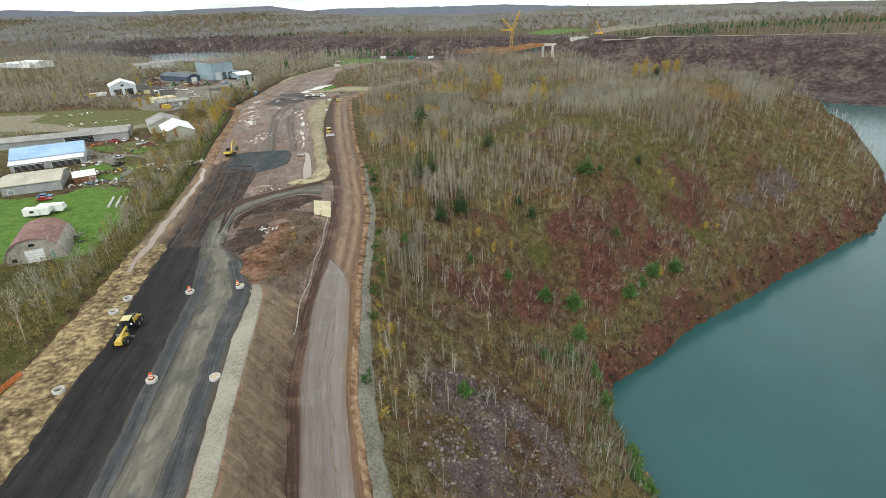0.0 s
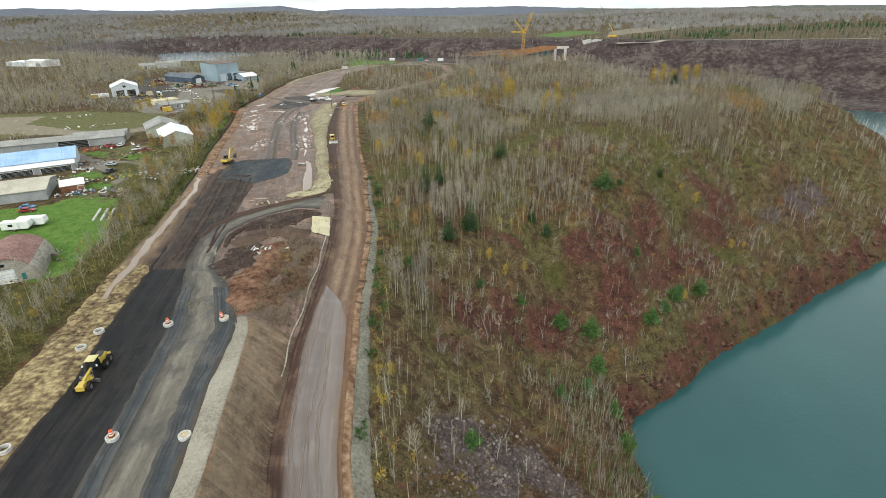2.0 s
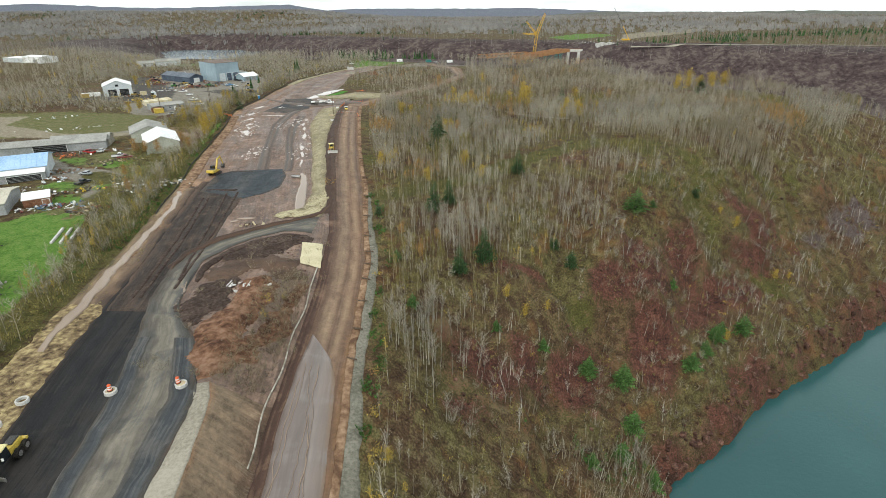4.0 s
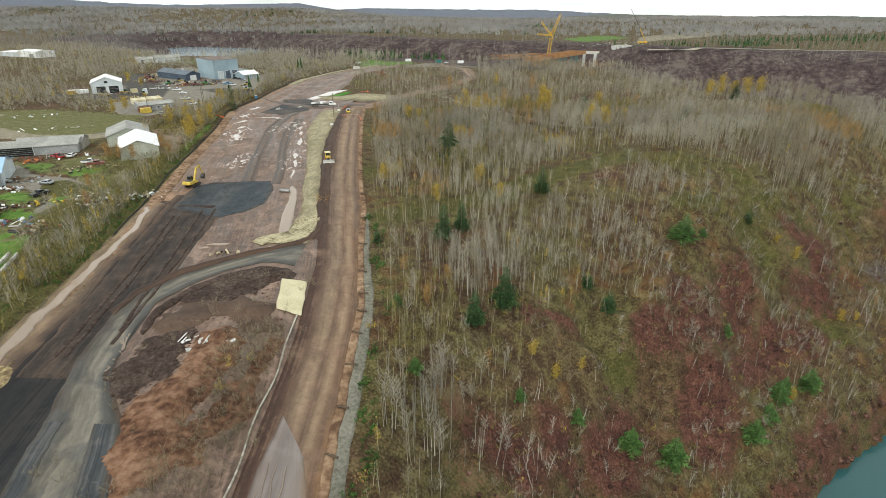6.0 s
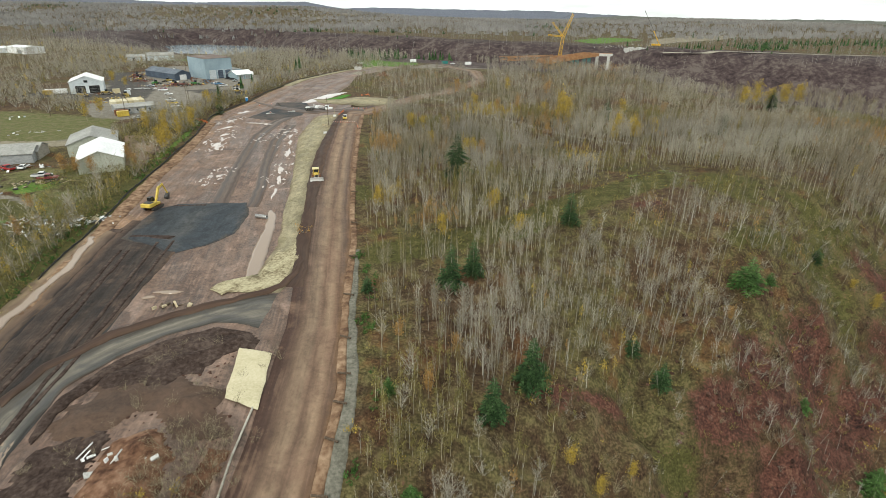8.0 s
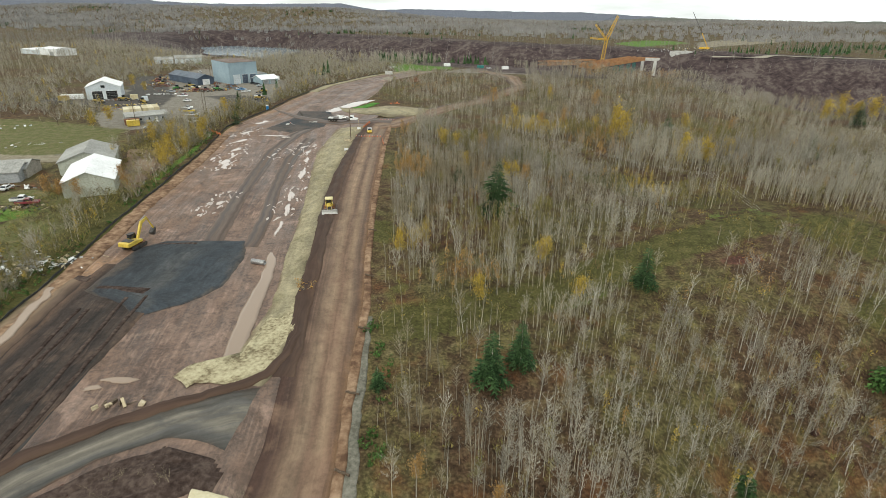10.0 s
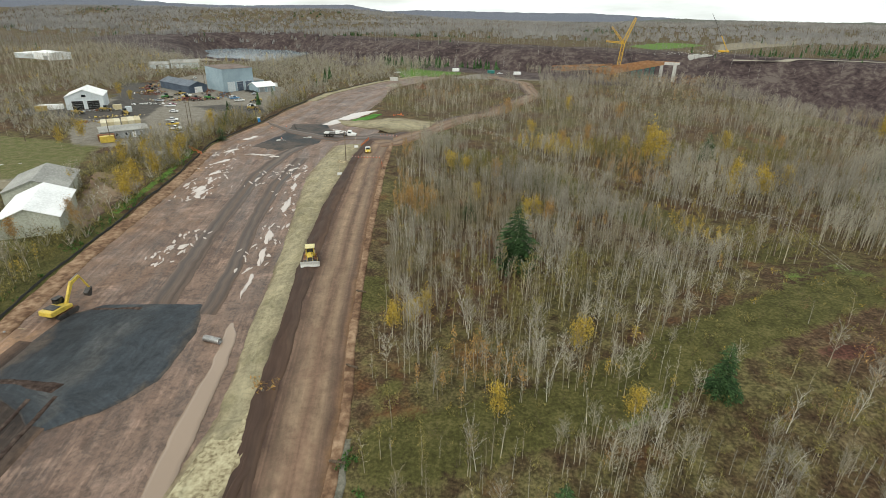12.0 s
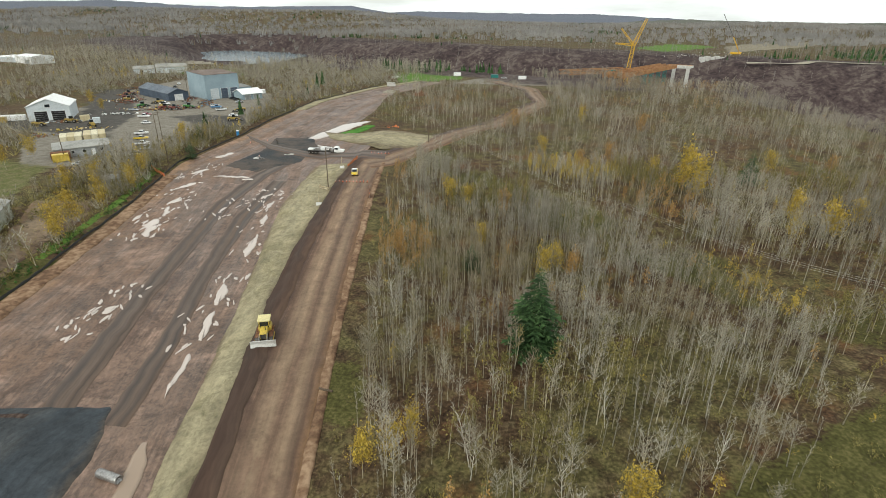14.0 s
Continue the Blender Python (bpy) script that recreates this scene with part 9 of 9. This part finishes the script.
for k in range(12):
    p = G0.lerp(G1, (k + 0.5) / 12)
    part("cross_frame", beam(B(), p - side * 8, p + side * 8, 0.35, 1.8), M["girder"], root)
root = thing("falsework_tower", "teal steel falsework under the girders", "falsework", group="falsework towers")
fw = B()
for x in (-4, -1.3, 1.3, 4):
    for y in (-3, 3):
        beam(fw, (x, y, -45), (x, y, 0), 0.4, 0.4)
for z in range(-44, 0, 4):
    for y in (-3, 3):
        beam(fw, (-4, y, z), (4, y, z + 3), 0.2, 0.2)
        beam(fw, (-4, y, z), (4, y, z), 0.2, 0.2)
part("lattice", fw, M["teal"], root)
root.matrix_world = pose(*(G0.lerp(G1, 0.88) - Vector((0, 0, 1.8))), 0, 0, 55)
copy_thing(root, pose(*(G0.lerp(G1, 0.62) - Vector((0, 0, 1.8))), 0, 0, 55))


def lattice_boom(bm, a, b, w0, w1, n):
    a, b = Vector(a), Vector(b)
    d = (b - a).normalized()
    u = d.cross(Vector((0.1, 1, 0.05))).normalized()
    v = d.cross(u)
    ring = lambda t: [a.lerp(b, t) + (u * p + v * q) * (w0 + (w1 - w0) * t) / 2 for p, q in ((-1, -1), (1, -1), (1, 1), (-1, 1))]
    for k in range(n):
        p, q = ring(k / n), ring((k + 1) / n)
        for i in range(4):
            beam(bm, p[i], q[i], 0.34, 0.34)
            beam(bm, p[i], q[(i + 1) % 4], 0.17, 0.17)
            beam(bm, p[i], p[(i + 1) % 4], 0.17, 0.17)
    return bm


root = thing("crawler_crane", "tall yellow lattice crane over the bridge works", "crane", pose(101, 751, 0))
gz = land(101, 751)
part("boom", lattice_boom(B(), (-3, 0, gz + 2), (2.8, 0, 21.7), 3.6, 3.0, 18), M["crane_yellow"], root)
part("jib", lattice_boom(B(), (2.8, 0, 21.7), (12, 0, 46), 3.2, 1.8, 10), M["crane_yellow"], root)
part("mast", lattice_boom(B(), (2.8, 0, 21.7), (-11, 0, 37), 1.8, 1.2, 7), M["crane_yellow"], root)
part("strut", lattice_boom(B(), (2.8, 0, 21.7), (-15, 0, 23), 1.6, 1.1, 6), M["crane_yellow"], root)
for a, b in (((12, 0, 46), (-11, 0, 37)), ((-11, 0, 37), (-15, 0, 23)), ((-15, 0, 23), (-14, 0, -2)), ((-13, 0, 23), (-12, 0, -2)), ((2, 0, 20), (-9, 0, -2)), ((12, 0, 46), (11.5, 0, 2))):
    part("rope", rod(B(), a, b, 0.12, seg=4), M["dark_steel"], root)
part("cabin", box(B(), -17, -11, -2, 2, -5, -2, 0.1), M["teal"], root, "teal machine house")
part("turntable", box(B(), -6, 6, -5, 5, gz, gz + 3, 0.2), M["dark_steel"], root)
root = thing("bridge_truss", "orange steel truss launched from the near bank", "bridge truss")
tr = B()
for k in (-5, 5):
    a, b = Vector((30, 648, 4.4)) + side * k, Vector((88, 680, 4.8)) + side * k
    for z in (0, 3):
        beam(tr, a + Vector((0, 0, z - 1.5)), b + Vector((0, 0, z - 1.5)), 0.6, 0.5)
    for j in range(14):
        p, q = a.lerp(b, j / 14), a.lerp(b, (j + 1) / 14)
        beam(tr, p + Vector((0, 0, -1.5 if j % 2 else 1.5)), q + Vector((0, 0, 1.5 if j % 2 else -1.5)), 0.35, 0.35)
part("truss", tr, M["girder"], root)

# works on the far bank
root = thing("far_crane", "small yellow telescopic crane on the far bank", "crane", on_land(285, 985, 0))
part("boom", beam(B(), (6, 0, 2), (-6, 0, 22), 0.9, 0.9), M["crane_yellow"], root)
part("boom_tip", beam(B(), (-6, 0, 22), (-24, 0, 50), 0.5, 0.5), M["dark_steel"], root)
part("carrier", box(B(), -6, 8, -2, 2, 0.5, 3.0, 0.2), M["crane_yellow"], root)
junk(235, 950, 70, 30, 110, ["concrete", "roof_white", "dark_steel", "timber"], "pale stacks of material on the far bank", 5.0)
junk(285, 990, 40, 20, 50, ["roof_white", "machine_yellow", "dark_steel"], "machines and material on the far bank", 4.0)
root = thing("formwork", "white concrete abutment on the far bank", "abutment", on_land(238, 930, 20))
for k in range(5):
    part("block", box(B(), -16 + 7 * k, -10.5 + 7 * k, -3, 3, -4, 3 + (k % 2), 0.2), M["concrete"], root)
for x, y, m_ in ((-60, 640, "roof_white"), (-28, 632, "teal"), (-5, 628, "roof_white"), (-100, 560, "concrete")):
    freight_box("container", "small site container near the bridge", on_land(x, y, 15), 6, 2.5, 2.6, M[m_])

# long straw log that edges the scrub beside the haul road
V, n_ = [], 8
ly = np.arange(78, 147, 0.8)
lx = haul_left(ly) - 0.7 + 0.25 * np.sin(ly * 0.33)
for x, y in zip(lx, ly):
    z = land(x, y) + 0.17
    V += [(x + 0.17 * math.cos(a * 0.785), y, z + 0.15 * math.sin(a * 0.785)) for a in range(n_)]
log_ = new("straw_log", mesh_from("straw_log", V, [(k * n_ + a, k * n_ + (a + 1) % n_, (k + 1) * n_ + (a + 1) % n_, (k + 1) * n_ + a) for k in range(len(ly) - 1) for a in range(n_)], [M["log"]]))
tagged(log_, "long pale straw log edging the scrub", "straw log")

# short brown wattles laid across the clay edge
wattle_me = None
for k, y in enumerate((104, 113.2, 122.6, 130.4, 137, 143.2, 152.3, 166, 182, 200, 222)):
    x = float(haul_right(y)) + 0.9
    if wattle_me is None:
        wt = B()
        for j in range(6):
            rod(wt, (-1.05 + 0.35 * j, 0.05 * math.sin(j * 2.0), 0.16), (-0.70 + 0.35 * j, 0.05 * math.sin(j * 2.0 + 2.0), 0.16), 0.16 + 0.015 * (j % 2), seg=8)
        wattle_me = bpy.data.meshes.new("wattle")
        wt.to_mesh(wattle_me)
        wt.free()
        wattle_me.materials.append(M["wood_pole"])
    wo = tagged(new("wattle", wattle_me), "short brown straw wattle across the clay edge", "wattle", "wattles")
    wo.matrix_world = on_land(x, y, -18 + 9 * (k % 3), 0.25)

# hills on the horizon; the farther ridge has haze painted in as blue-grey
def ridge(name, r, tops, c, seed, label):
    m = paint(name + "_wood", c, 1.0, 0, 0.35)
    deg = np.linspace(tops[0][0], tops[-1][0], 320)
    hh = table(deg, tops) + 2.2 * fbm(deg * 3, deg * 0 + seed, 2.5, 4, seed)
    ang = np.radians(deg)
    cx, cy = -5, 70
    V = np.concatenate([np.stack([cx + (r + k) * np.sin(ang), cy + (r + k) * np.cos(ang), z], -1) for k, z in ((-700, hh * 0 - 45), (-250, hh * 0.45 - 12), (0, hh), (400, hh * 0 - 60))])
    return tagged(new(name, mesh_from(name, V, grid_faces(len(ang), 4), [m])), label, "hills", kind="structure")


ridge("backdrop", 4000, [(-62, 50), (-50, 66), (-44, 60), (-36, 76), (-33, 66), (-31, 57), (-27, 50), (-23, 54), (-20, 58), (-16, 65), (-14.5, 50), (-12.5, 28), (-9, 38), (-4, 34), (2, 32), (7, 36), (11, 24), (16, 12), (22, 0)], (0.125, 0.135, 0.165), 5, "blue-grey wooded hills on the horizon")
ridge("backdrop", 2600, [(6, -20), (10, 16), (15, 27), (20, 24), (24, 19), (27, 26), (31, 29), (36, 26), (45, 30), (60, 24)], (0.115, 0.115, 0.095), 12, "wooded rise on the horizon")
